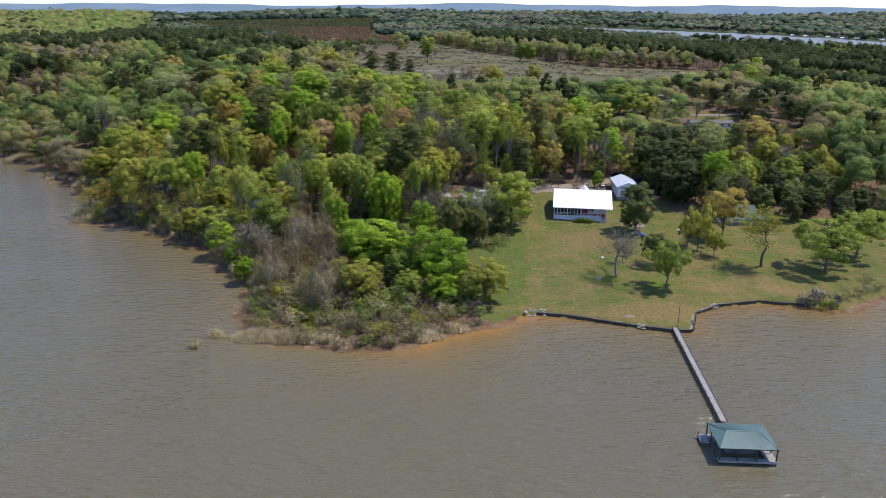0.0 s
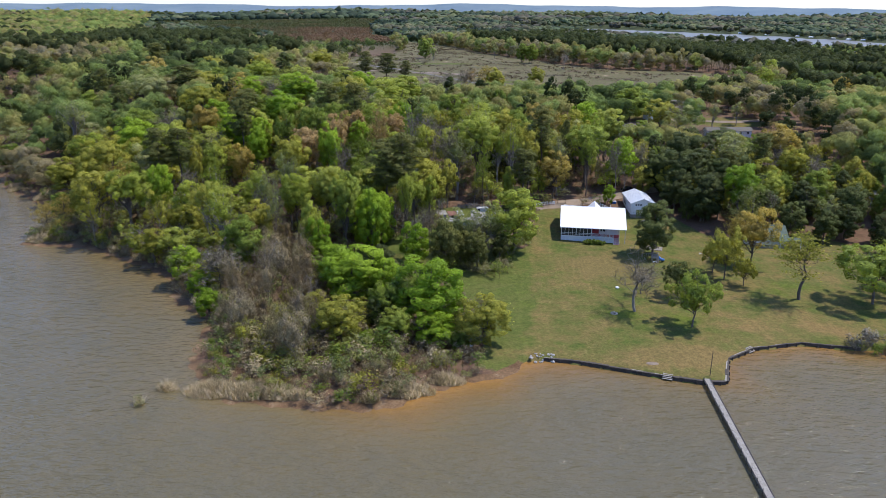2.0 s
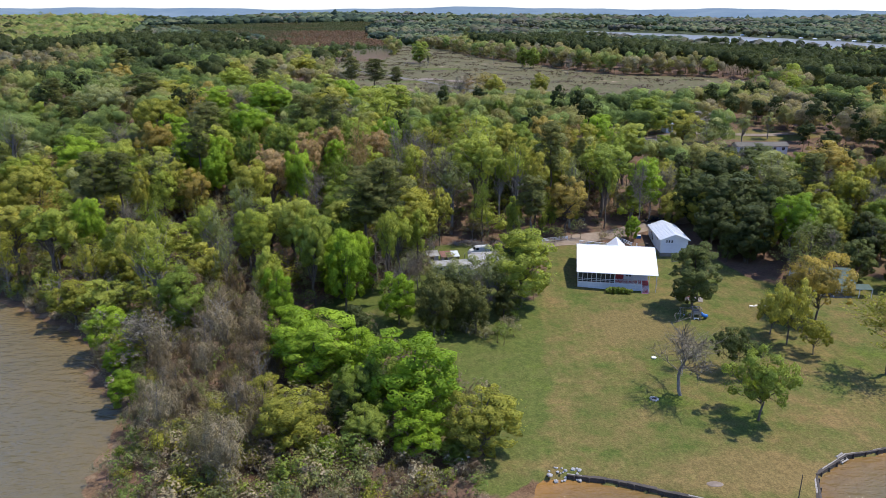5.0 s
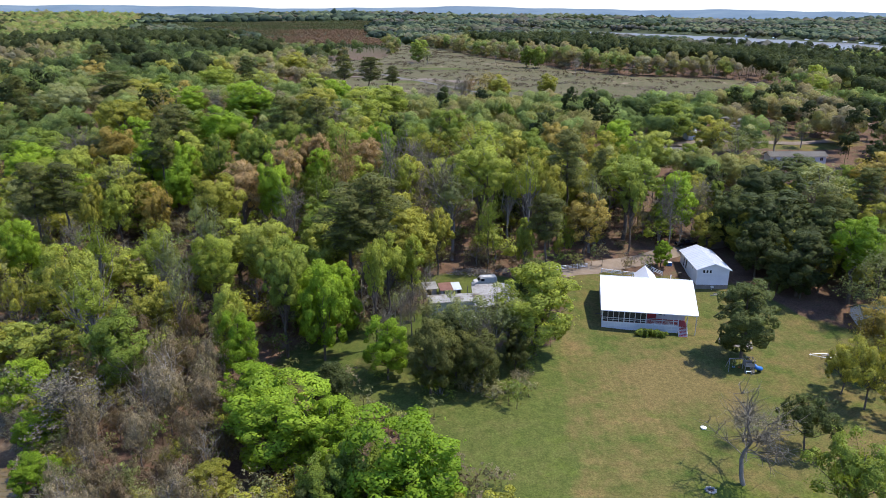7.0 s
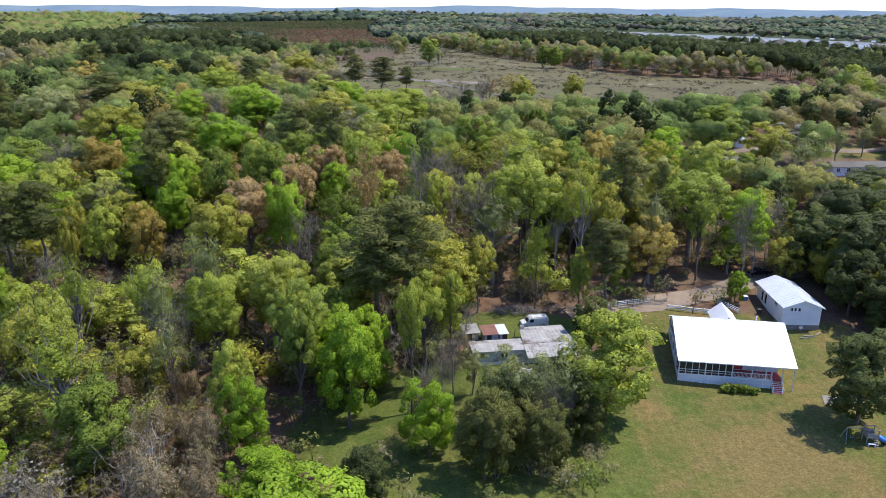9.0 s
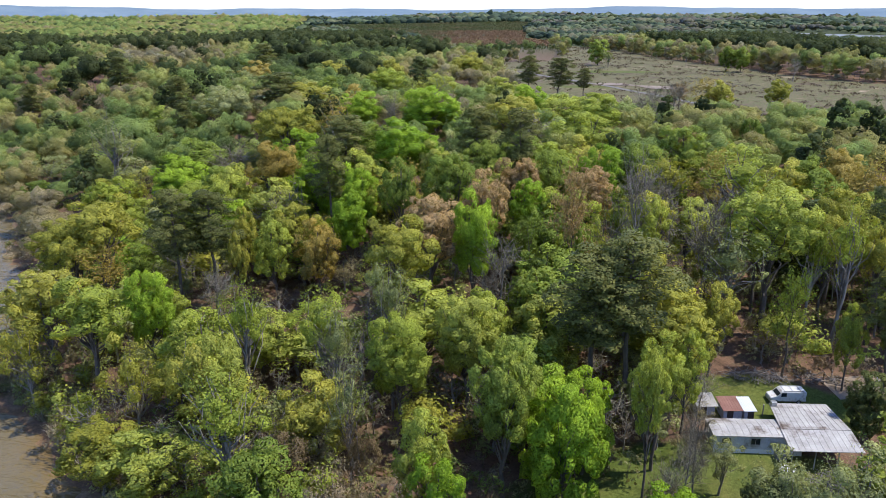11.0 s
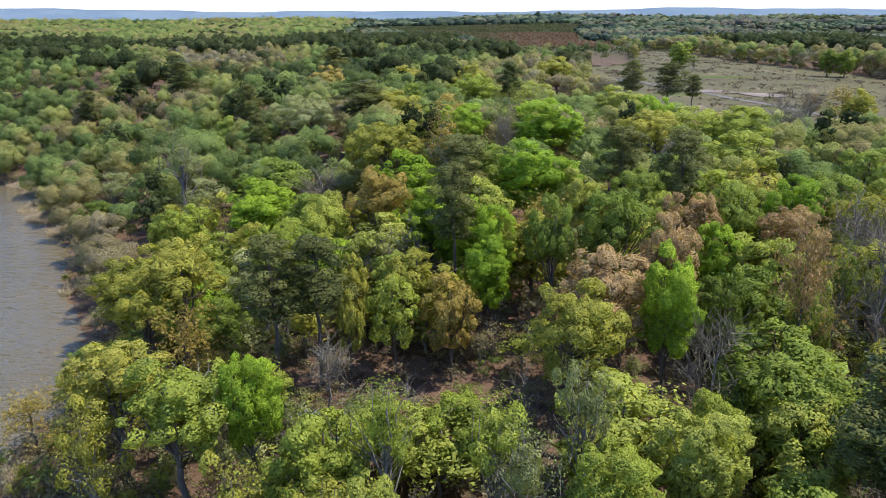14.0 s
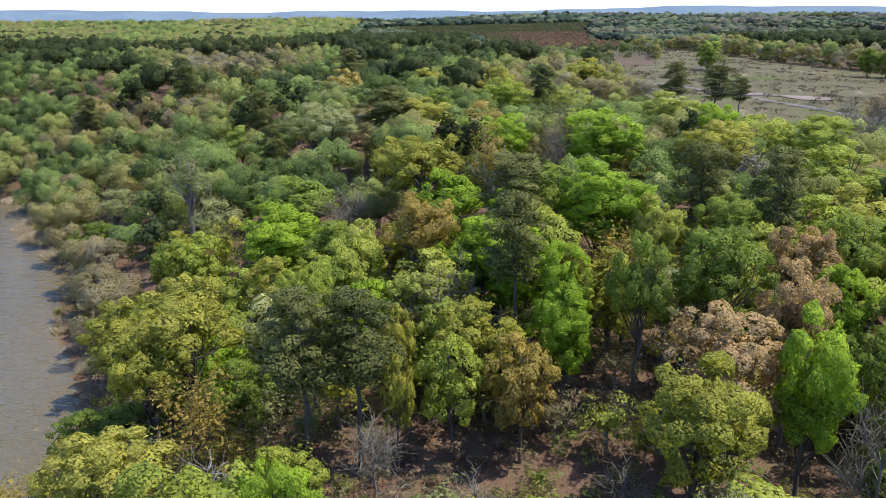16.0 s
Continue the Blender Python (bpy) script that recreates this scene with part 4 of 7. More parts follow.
pin("pine", "needle", [(-74.9, 316.6, 23.6, 1.54), (-169.2, 402.9, 24.8, 1.23), (-236.2, 466.0, 24.8, 1.62), (-261.4, 436.6, 24.8, 1.41), (-174.9, 493.1, 26.0, 1.59)])
pin("open", "olive", [(-135.4, 289.0, 17.7, 1.58), (-127.7, 294.9, 18.9, 1.34), (-111.4, 252.9, 16.5, 1.36), (-84.2, 278.8, 17.7, 0.6), (-110.6, 353.7, 18.9, 0.98), (98.6, 351.7, 17.7, 1.55)])
pin("open", "lime", [(-90.7, 257.6, 12, 1.5), (-101.4, 451.8, 20.1, 1.79), (-68.3, 249.6, 14, 1.6), (-6.4, 235.5, 21.2, 0.6), (-40.8, 251.7, 18.9, 1.73), (-59.9, 254.0, 13.5, 1.7), (-1.9, 243.4, 17.7, 0.66)])
pin("open", "gold", [(40.4, 271.1, 17.7, 1.23), (39.9, 326.9, 21.2, 0.93)])
pin("open", "rust", [(-15.7, 298.7, 22.4, 0.94)])
pin("open", "rust", [(-31.4, 300.4, 23.6, 0.77)])
pin("full", "bright", [(-28.2, 291.8, 21.2, 0.68), (-63.2, 290.9, 21.2, 0.68), (-84.3, 357.9, 21.2, 1.24), (-62.5, 355.7, 22.4, 1.49), (-36.8, 388.5, 21.2, 1.09), (-15.5, 234.3, 16.5, 0.9), (62.9, 341.4, 18.9, 1.31), (-19.4, 192.5, 15.1, 1.9), (-58.2, 196.8, 7.6, 1.75)])
pin("full", "green", [(-124.5, 332.2, 20.1, 1.68), (-40.4, 313.2, 21.2, 0.84), (91.4, 377.6, 17.7, 1.9), (-11.2, 177.7, 11.9, 1.15)])
pin("full", "olive", [(-116.1, 393.3, 21.2, 1.9), (-110.8, 490.8, 20.1, 1.41), (-77.0, 518.1, 21.2, 1.33), (-27.0, 182.4, 7.6, 1.59)])
pin("thin", "sage", [(-144.9, 333.8, 17.7, 1.47), (-161.3, 440.8, 20.1, 1.9), (-201.5, 402.2, 17.7, 1.76), (-191.4, 358.6, 16.5, 1.9), (-8.8, 380.3, 20.1, 1.09), (107.7, 289.3, 18.9, 1.9), (102.9, 337.0, 17.7, 1.9), (6.9, 267.8, 23.6, 1.07)])
pin("full", "lime", [(-106.6, 301.9, 16.5, 0.96), (-100.1, 306.8, 20.1, 0.81), (-47.2, 411.2, 21.2, 1.35), (-16.1, 374.1, 21.2, 1.48), (-51.7, 310.1, 21.2, 0.67), (-31.3, 251.1, 18.9, 0.84), (66.3, 312.2, 22.4, 1.1), (-26.7, 387.2, 18.9, 1.9)])
pin("bare", "twig", [(-5.0, 306.1, 21.2, 1.06), (-81.4, 259.9, 13.0, 1.1), (15.1, 226.7, 9.4, 1.08)])
pin("thin", "lime", [(-78.3, 437.5, 21.2, 1.68), (15.8, 309.3, 24.8, 1.61)])
pin("pine", "dark", [(-88.2, 455.6, 23.6, 1.23)])
pin("open", "green", [(-119.5, 434.5, 18.9, 1.41), (-173.0, 395.7, 17.7, 1.38), (-23.7, 238.3, 20.1, 1.06), (52.7, 283.2, 23.6, 1.3)])
pin("thin", "gold", [(-97.3, 394.0, 20.1, 1.32)])
pin("budding", "sage", [(96.5, 241.5, 16.5, 1.35)])
pin("full", "dark", [(86.5, 271.5, 18.9, 1.9), (85.5, 253.1, 16.5, 1.51), (79.7, 278.9, 16.5, 1.58), (-11.5, 176.5, 9.0, 1.3), (5.7, 222.2, 10.6, 1.29), (24.0, 248.4, 10.6, 1.08)])
pin("full", "bright", [(-0.5, 178.5, 18.0, 1.63), (-11.5, 190.5, 13.0, 1.35), (-20.4, 231.9, 17.7, 1.21)])
pin("full", "dark", [(-13.7, 203.3, 11.8, 1.08)])
pin("thin", "sage", [(9.5, 229.5, 6.5, 1.3), (1.6, 231.3, 9, 1.2)])
pin("budding", "twig", [(-53.7, 198.3, 11.8, 1.4)])
pin("thin", "gold", [(84.7, 222.1, 15.3, 1.22)])
pin("spread", "olive", [(75.6, 213.1, 10.6, 0.88)])
pin("open", "lime", [(-62.9, 225.4, 22.7, 0.66), (-34.3, 219.8, 19.2, 0.71)])
pin("thin", "lime", [(-66.2, 240.3, 25.1, 0.72), (-53.8, 240.9, 25.4, 0.76)])
pin("thin", "olive", [(-80.1, 232.0, 19.2, 0.85), (-64.4, 224.6, 24.5, 0.73)])
pin("thin", "sage", [(-45.1, 225.3, 21.4, 0.57)])
pin("open", "sage", [(-133.0, 374.9, 24.7, 1.32), (-143.8, 386.9, 22.8, 1.51)])
# trees standing on the lawn and along its edges
pin("full", "dark", [(62.7, 226.1, 17, 1.3)], "dark evergreen magnolia shading the concrete slab")
pin("bare", "twig", [(48.4, 187.8, 15, 1.5), (52.5, 198.5, 8, 1.2)])
pin("budding", "olive", [(91, 195, 16.5, 1.63)], "pale rounded tree just leafing out on the lawn")
pin("full", "olive", [(10.8, 169.5, 12.5, 1.75)], "yellow-green oak leaning out over the shore")
pin("spread", "green", [(59.3, 179.3, 14, 1.02)], "half-bare green tree standing alone on the lawn")
pin("spread", "green", [(108, 192.5, 16, 1.45), (122, 203, 15, 1.3)])
pin("spread", "dark", [(61.3, 196.5, 10.5, 1.0)])
pin("spread", "olive", [(77, 208, 15, 0.76), (80.5, 203.5, 8.5, 0.9)])
pin("spread", "gold", [(88, 218.5, 17, 0.99)])
pin("full", "dark", [(79, 261, 15, 1.2), (84, 268, 17, 1.2), (90, 261, 15, 1.2), (92, 276, 17, 1.2), (80, 278, 16, 1.2), (104, 276, 16, 1.3), (118, 255, 14, 1.3), (132, 250, 15, 1.3), (86, 252, 10, 1.1)])
pin("full", "green", [(102, 256, 14, 1.2), (126, 262, 15, 1.3)])
pin("pine", "needle", [(97, 266, 19, 1.2), (114, 280, 21, 1.2)])
pin("full", "lime", [(110, 262, 14, 1.3)])
pin("thin", "sage", [(88, 288, 19, 1.2), (122, 246, 13, 1.2)])
pin("bare", "twig", [(74, 288, 15, 1.1), (106, 250, 11, 1.1), (128, 270, 15, 1.2)])
pin("open", "olive", [(112, 270, 17, 1.2), (124, 276, 18, 1.2)])
pin("full", "bright", [(58.5, 267.0, 7.5, 1.15)])
pin("full", "needle", [(2.5, 211.5, 15.5, 1.0), (11.3, 212.5, 12.5, 1.1), (18.2, 219.5, 9, 1.1), (7, 214, 11.5, 1.0)], "brownish green cedar beside the lawn")
pin("bare", "twig", [(-3.5, 226, 12.5, 0.8), (-1.5, 231.5, 11, 0.8), (-5.5, 221.5, 12, 0.7), (12, 217.5, 12, 0.6)])
pin("full", "lime", [(22.5, 226, 20, 1.42)], "tall lime green tree in full leaf beside the lawn")
pin("thin", "sage", [(10, 220, 15.5, 1.2), (14.5, 221.5, 16.5, 1.15), (17, 223, 15, 1.1), (6.5, 222, 14.5, 1.2)])
SCREEN_ROW = (("thin", "sage"), ("open", "lime"), ("bare", "twig"), ("open", "green"), ("thin", "lime"), ("pine", "needle"), ("thin", "green"), ("open", "olive"))
for i in range(26):
    x, y = -18 + 3.3 * i + wood_rng.uniform(-1, 1), 273 + 7 * (i % 3) + 0.12 * i + wood_rng.uniform(-2, 2)
    if free_of_pins(np.array([x]), np.array([y]), -1.8)[0]:
        pin(*SCREEN_ROW[wood_rng.integers(8)], [(x, y, wood_rng.uniform(18.5, 26), wood_rng.uniform(0.55, 0.8))])
tx, ty = jitter(wood_rng, 66, 150, 244, 318, 6.4)
ok = (np.hypot((tx - 68) / 12, (ty - 262) / 13) > 1) & ~inside(LAWN, tx, ty) & (ty > 276 - 0.12 * (tx - 66)) | ((tx > 78) & (ty > 252) & ~inside(LAWN, tx, ty) & (np.hypot((tx - 104) / 9, (ty - 240) / 9) > 1))
for x, y in zip(tx[ok], ty[ok]):
    kind, hue = (("full", "dark"), ("thin", "sage"), ("full", "green"), ("open", "olive"), ("bare", "twig"), ("full", "olive"))[wood_rng.integers(6)]
    if free_of_pins(np.array([x]), np.array([y]), -2.6)[0]:
        pin(kind, hue, [(x, y, wood_rng.uniform(8, 14), wood_rng.uniform(0.9, 1.3))])
pin("young_bare", "twig", [(1.0, 246.5, 7, 1.3), (-0.5, 241.5, 6.5, 1.4), (2.2, 250.5, 7.5, 1.2)])
pin("young", "scrub", [(-1.2, 237.5, 5, 1.5), (0.6, 244.0, 5, 1.4), (-3.5, 244.5, 6, 1.4)])
pin("young", "sage", [(-5.5, 240.0, 8, 1.3), (-8.5, 246.0, 9, 1.3)])
pin("open", "lime", [(36, 270.5, 9, 0.7), (33, 268, 8, 0.7)])
pin("draped", "vine", [(-37.3, 174.5, 6.6, 1.1)])
pin("shrub", "green", [(97, 167.8, 3.2, 1.4)])
for x, y, tall in ((45.6, 236.7, 1.6), (47.2, 236.4, 1.9), (48.8, 236.1, 1.8), (50.4, 235.8, 1.5)):
    plant("dense_shrub", "green", x, y, tall, 1.35, "clipped dark green bush below the porch")
pin("shrub", "twig", [(92.5, 169.8, 5.0, 0.9), (95, 170.5, 4.5, 0.9), (99, 169.5, 3.5, 1.0)])
pin("shrub", "sage", [(-11, 146.4, 2.6, 1.1), (-54.2, 145.8, 2.2, 1.0)])
pin("pine", "needle", [(-43.4, 468, 23.5, 1.35), (-29.9, 460, 23, 1.6), (-20.2, 479, 17, 1.4)], "lone dark pine standing in the cleared field")
pin("full", "green", [(-13, 715, 20, 1.4), (78, 665, 17, 1.2), (70, 672, 17, 1.2)], "lone green tree in the cleared field")
pin("thin", "sage", [(-6, 690, 12, 1.3), (50, 720, 13, 1.0)])
pin("open", "olive", [(32, 452, 17, 1.3), (58, 470, 16, 1.2)])
pin("budding", "rust", [(18, 458, 14, 1.1)])
pin("bare", "twig", [(6, 440, 14, 1.2), (95, 600, 14, 1.1)])
YARD_TRACK = np.array([(82, 371), (96, 377), (112, 384), (126, 381), (142, 379), (158, 384)], dtype=float)
yx, yy = jitter(wood_rng, 62, 196, 318, 408, 15)
for x, y in zip(yx, yy):
    if free_of_pins(np.array([x]), np.array([y]), 1.0)[0] and np.hypot((x - 119.5) / 14, (y - 348) / 11) > 1 and np.hypot((x - 76) / 14, (y - 354) / 11) > 1 and not wooded(np.array([x]), np.array([y]), 1.5)[0] and off_line(YARD_TRACK, np.array([x]), np.array([y]))[0] > 4.5:
        kind, hue = (("open", "olive"), ("thin", "sage"), ("full", "green"), ("bare", "twig"), ("pine", "needle"))[wood_rng.integers(5)]
        pin(kind, hue, [(x, y, wood_rng.uniform(11, 17), 1.2)])
pin("full", "lime", [(197, 480, 16, 1.3), (236, 560, 18, 1.5)])
pin("open", "gold", [(240, 470, 16, 1.4)])
pin("full", "dark", [(110, 243, 12, 1.3), (118, 238, 11, 1.3), (126, 241, 12, 1.3), (135, 237, 11, 1.3), (143, 241, 12, 1.3), (131, 228, 9, 1.2), (140, 226, 10, 1.2), (148, 232, 11, 1.3)])
pin("shrub", "green", [(4.2, 211.5, 3.4, 1.5), (7.2, 214.5, 3.0, 1.5), (1.5, 214.5, 3.4, 1.4), (17.2, 212, 2.8, 1.4), (20, 219.5, 2.6, 1.3), (21.5, 224.5, 2.8, 1.4)])
pin("shrub", "scrub", [(13.5, 210.8, 3.4, 1.6), (18.6, 215.5, 3.0, 1.5), (9.8, 212.4, 3.8, 1.5), (23.4, 229.5, 2.6, 1.4)])
# dead trees under dry vines on the point
VINES = np.array([(-61, 212), (-58, 196), (-46, 172), (-38, 162), (-27, 160), (-23, 172), (-28, 196), (-36, 214), (-44, 226), (-56, 228)], dtype=float)
vx, vy = jitter(wood_rng, -64, -22, 158, 230, 4.9)
ok = inside(VINES, vx, vy) & free_of_pins(vx, vy, -1.5)
for x, y in zip(vx[ok], vy[ok]):
    r = wood_rng.random()
    inland = min(1.0, 0.5 + shore(np.array([x]), np.array([y]))[0] / 20)
    if r < 0.6:
        plant("draped", "vine" if r < 0.48 else "scrub", x, y, wood_rng.uniform(8, 15) * inland, wood_rng.uniform(0.45, 0.75), "dead tree hung with dry brown vines")
    elif r < 0.78:
        plant("young_bare", "twig", x, y, wood_rng.uniform(8, 13) * inland, 1.1, "bare grey sapling among dry vines")
    else:
        plant("young", "olive" if r < 0.9 else "sage", x, y, wood_rng.uniform(5, 9) * inland, 1.0, "sapling coming into leaf among dry vines")
nx_, ny_ = jitter(wood_rng, -150, 62, 165, 335, 8.2)
ok = wooded(nx_, ny_, 1.2) & (np.hypot((nx_ + 72) / 23, (ny_ - 269) / 9) > 1) & ~inside(YARD_EDGE, nx_, ny_) & seen_side(nx_, ny_) & free_of_pins(nx_, ny_) & ((nx_ > -40) | (ny_ > 176)) & ((nx_ > -14) | (ny_ > 186))
nx_, ny_ = nx_[ok], ny_[ok]
for x, y, (kind, hue) in zip(nx_, ny_, choose(wood_rng, nx_, ny_)):
    edge = float(np.clip(shore(np.array([x]), np.array([y]))[0] / 20, 0.62, 1))
    tall = {"pine": 25, "bare": 16, "budding": 19}.get(kind, 18.5) * wood_rng.uniform(0.78, 1.12) * edge
    if kind == "pine" and wood_rng.random() < 0.5:
        kind, hue, tall = "open", "lime", tall * 0.72
    plant(kind, hue, x, y, tall, wood_rng.uniform(1.1, 1.5) * (0.8 if kind == "pine" else 1) / edge ** 0.5)


# brush and saplings along the wooded shore
qx, qy = jitter(wood_rng, -120, -20, 196, 258, 4.6)
qd = shore(qx, qy)
ok = (qd > 1) & (qd < 26) & wooded(qx, qy, 1) & free_of_pins(qx, qy, -3.2) & ~inside(VINES, qx, qy)
for x, y in zip(qx[ok], qy[ok]):
    r = wood_rng.random()
    if r < 0.5:
        plant("young", ("scrub", "sage", "olive", "scrub")[wood_rng.integers(4)], x, y, wood_rng.uniform(4, 8), wood_rng.uniform(1.1, 1.6), "low tan and grey-green brush under the shore trees")
    elif r < 0.7:
        plant("young_bare", "twig", x, y, wood_rng.uniform(5, 9), 1.2, "bare grey brush beneath the shore trees")
BONE = surface("bleached_dead_wood", (0.34, 0.31, 0.27), (0.52, 0.48, 0.43), 1.2, 0.9, relief=0.5, stretch=(3, 3, 0.6))
for x, y, tall, seed in ((-98.5, 253.5, 14, 71), (-41.5, 207.5, 11, 72), (-79.5, 249.0, 11, 73), (-73.5, 246.5, 12, 74)):
    wood, crown = bare(seed, tall, tall * 0.36, 60, 0.35)
    snag = empty("dead_tree", pose(x, y, ground_at(x, y) - 0.05), "bleached dead tree with broken bare branches", "tree", "trees of the wood")
    for piece, heap in (("trunk", wood), ("crown", crown)):
        ob = new(piece, heap.mesh(piece, BONE, True))
        ob.parent = snag
# lower trees and saplings that fill the gaps
lx, ly = jitter(wood_rng, -118, 76, 186, 300, 6.3)
ok = wooded(lx, ly, 1.5) & (np.hypot((lx + 72) / 22, (ly - 269) / 8) > 1) & ~inside(YARD_EDGE, lx, ly) & seen_side(lx, ly) & free_of_pins(lx, ly, -1.4) & ~((lx > 20) & (ly < 277))
LOW = (("young", "sage"), ("young", "olive"), ("young", "lime"), ("young_bare", "twig"), ("young", "lime"), ("young", "green"), ("young_bare", "twig"), ("young", "scrub"), ("young", "sage"), ("young_bare", "twig"))
for x, y in zip(lx[ok], ly[ok]):
    kind, hue = LOW[wood_rng.integers(len(LOW))]
    plant(kind, hue, x, y, wood_rng.uniform(6, 12.5), wood_rng.uniform(1.1, 1.7), "young understorey tree coming into leaf beneath the wood" if hue not in ("twig", "scrub") else "bare young understorey tree in the wood")


def woods(name, label, material, places, sprays_each, size, pointed=False, clumps=1, massed=0):
    """Woods too far off to count: every tree a loose heap of leaf sprays over a thin stem, all in one mesh."""
    rng = np.random.default_rng(hash_seed(name))
    x, y, tall, wide, tint = (np.asarray(c) for c in zip(*places))
    z = height(x, y)
    n, k = len(x), sprays_each
    d = unit(rng, n * k).reshape(n, k, 3)
    d[..., 2] = np.where(rng.random((n, k)) < 0.45, np.abs(d[..., 2]), d[..., 2])
    size3 = np.stack([wide, wide, tall * (0.42 if not pointed else 0.36)], 1)[:, None]
    if clumps > 1:
        cd = unit(rng, n * clumps).reshape(n, clumps, 3)
        cd[..., 2] = np.where(rng.random((n, clumps)) < (0.25 if not pointed else 0.5), np.abs(cd[..., 2]), cd[..., 2])
        cd *= rng.uniform(0.35, 0.78, (n, clumps, 1))
        pick = rng.integers(0, clumps, (n, k))
        c = (np.take_along_axis(cd, pick[..., None].repeat(3, 2), 1) + d * rng.uniform(0.26, 0.42, (n, k, 1))) * size3
    else:
        lump = 0.78 + 0.3 * np.sin(np.arctan2(d[..., 1], d[..., 0]) * 3 + rng.uniform(0, 6, (n, 1))) * rng.uniform(0.4, 1, (n, 1))
        c = d * (rng.uniform(0.65, 1.05, (n, k)) * lump)[..., None] * size3
    if pointed:
        c[..., :2] *= (1.12 - 0.3 * np.clip(c[..., 2:3] / size3[..., 2:3] + 0.3, 0, 1))
    way = d + 0.7 * c / size3 + rng.normal(0, 0.15, d.shape)
    c = c + np.stack([x, y, z + tall * (0.56 if not pointed else 0.62)], 1)[:, None]
    nr = d + np.array([0, 0, 0.6]) + rng.normal(0, 0.3, d.shape)
    s = (wide[:, None] * size * rng.uniform(0.7, 1.3, (n, k))).ravel()
    V, F = sprays(rng, c.reshape(-1, 3), nr.reshape(-1, 3), s, 0.85)
    way, tints = np.repeat(way.reshape(-1, 3), 3, 0), np.repeat(tint, 3 * k)
    if massed:
        tv, tf = ICO_COARSE
        ld = unit(rng, n * massed).reshape(n, massed, 3)
        ld[..., 2] = np.where(rng.random((n, massed)) < 0.5, np.abs(ld[..., 2]), ld[..., 2])
        reach, full = ((0.4, 0.78), (0.2, 0.42)) if massed > 5 else ((0.3, 0.72), (0.3, 0.52)) if massed > 2 else ((0.1, 0.35), (0.7, 1.0))
        lc = ld * rng.uniform(*reach, (n, massed, 1)) * size3 + np.stack([x, y, z + tall * (0.56 if not pointed else 0.62)], 1)[:, None]
        lr = wide[:, None] * rng.uniform(*full, (n, massed))
        L = lc[:, :, None] + tv * (1 + rng.normal(0, 0.2 if massed > 1 else 0.32, (n, massed, len(tv), 1))) * lr[..., None, None] * np.array([1, 1, 0.85 if massed > 1 else 0.6])
        lf = np.arange(n * massed)[:, None, None] * len(tv) + tf
        F = np.vstack([F, lf.reshape(-1, 3) + len(V)])
        V = np.vstack([V, L.reshape(-1, 3)])
        way = np.vstack([way, (tv + 0.5 * ld[:, :, None] + rng.normal(0, 0.15, L.shape)).reshape(-1, 3)])
        tints = np.concatenate([tints, np.repeat(np.clip(tint[:, None] + rng.normal(0, 0.03, (n, massed)), 0, 1).ravel(), len(tv))])
    stem = np.repeat(np.stack([x, y, z], 1), 3, 0) + np.tile([(-0.16, 0, -0.5), (0.16, 0.0, -0.5), (0, 0, 0)], (n, 1))
    stem[2::3, 2] += tall * 0.65
    tints = np.concatenate([tints, np.zeros(3 * n)])
    ob = link_mesh(name, np.vstack([V, stem]), np.vstack([F, np.arange(3 * n).reshape(-1, 3) + len(V)]), material, attrs={"tint": tints})
    round_off(ob.data, np.vstack([way, np.tile([(0.0, -1.0, 0.0)], (3 * n, 1))]))
    return tagged(ob, label, "woods", kind="stuff")


UNDER = woods_leaf("undergrowth_leaf", [(0.0, (0.17, 0.125, 0.09)), (0.3, (0.27, 0.215, 0.15)), (0.5, (0.25, 0.235, 0.12)), (0.7, (0.15, 0.195, 0.06)), (0.85, (0.19, 0.26, 0.06)), (1.0, (0.27, 0.27, 0.085))], 0.22)
SLASH = woods_leaf("slash_leaf", [(0.0, (0.09, 0.066, 0.055)), (0.4, (0.15, 0.115, 0.09)), (0.7, (0.10, 0.11, 0.05)), (1.0, (0.12, 0.15, 0.05))])
REEDS = woods_leaf("reed_blade", [(0.0, (0.46, 0.37, 0.27)), (1.0, (0.66, 0.56, 0.43))], 0.5, 0)
WOODS_MIXED = woods_leaf("mixed_leaf", [(0.0, (0.075, 0.10, 0.042)), (0.16, (0.12, 0.165, 0.052)), (0.36, (0.22, 0.29, 0.09)), (0.52, (0.285, 0.295, 0.095)), (0.68, (0.295, 0.25, 0.11)), (0.84, (0.26, 0.22, 0.14)), (1.0, (0.27, 0.26, 0.18))], 0.3, 0.52)
# distance haze is put into these leaf colours: muted, bluish grey-greens
WOODS_HAZED = woods_leaf("hazed_mixed_leaf", [(0.0, (0.05, 0.072, 0.05)), (0.25, (0.095, 0.13, 0.078)), (0.45, (0.15, 0.19, 0.10)), (0.65, (0.185, 0.185, 0.105)), (0.82, (0.15, 0.138, 0.105)), (1.0, (0.15, 0.148, 0.12))], 1.2, 0)
WOODS_PINE = woods_leaf("far_pine_leaf", [(0.0, (0.045, 0.06, 0.022)), (1.0, (0.08, 0.095, 0.035))], 0.7, 0.6)
WOODS_YOUNG = woods_leaf("young_pine_leaf", [(0.0, (0.09, 0.11, 0.045)), (0.5, (0.14, 0.125, 0.065)), (1.0, (0.215, 0.13, 0.09))], 0.6, 0)

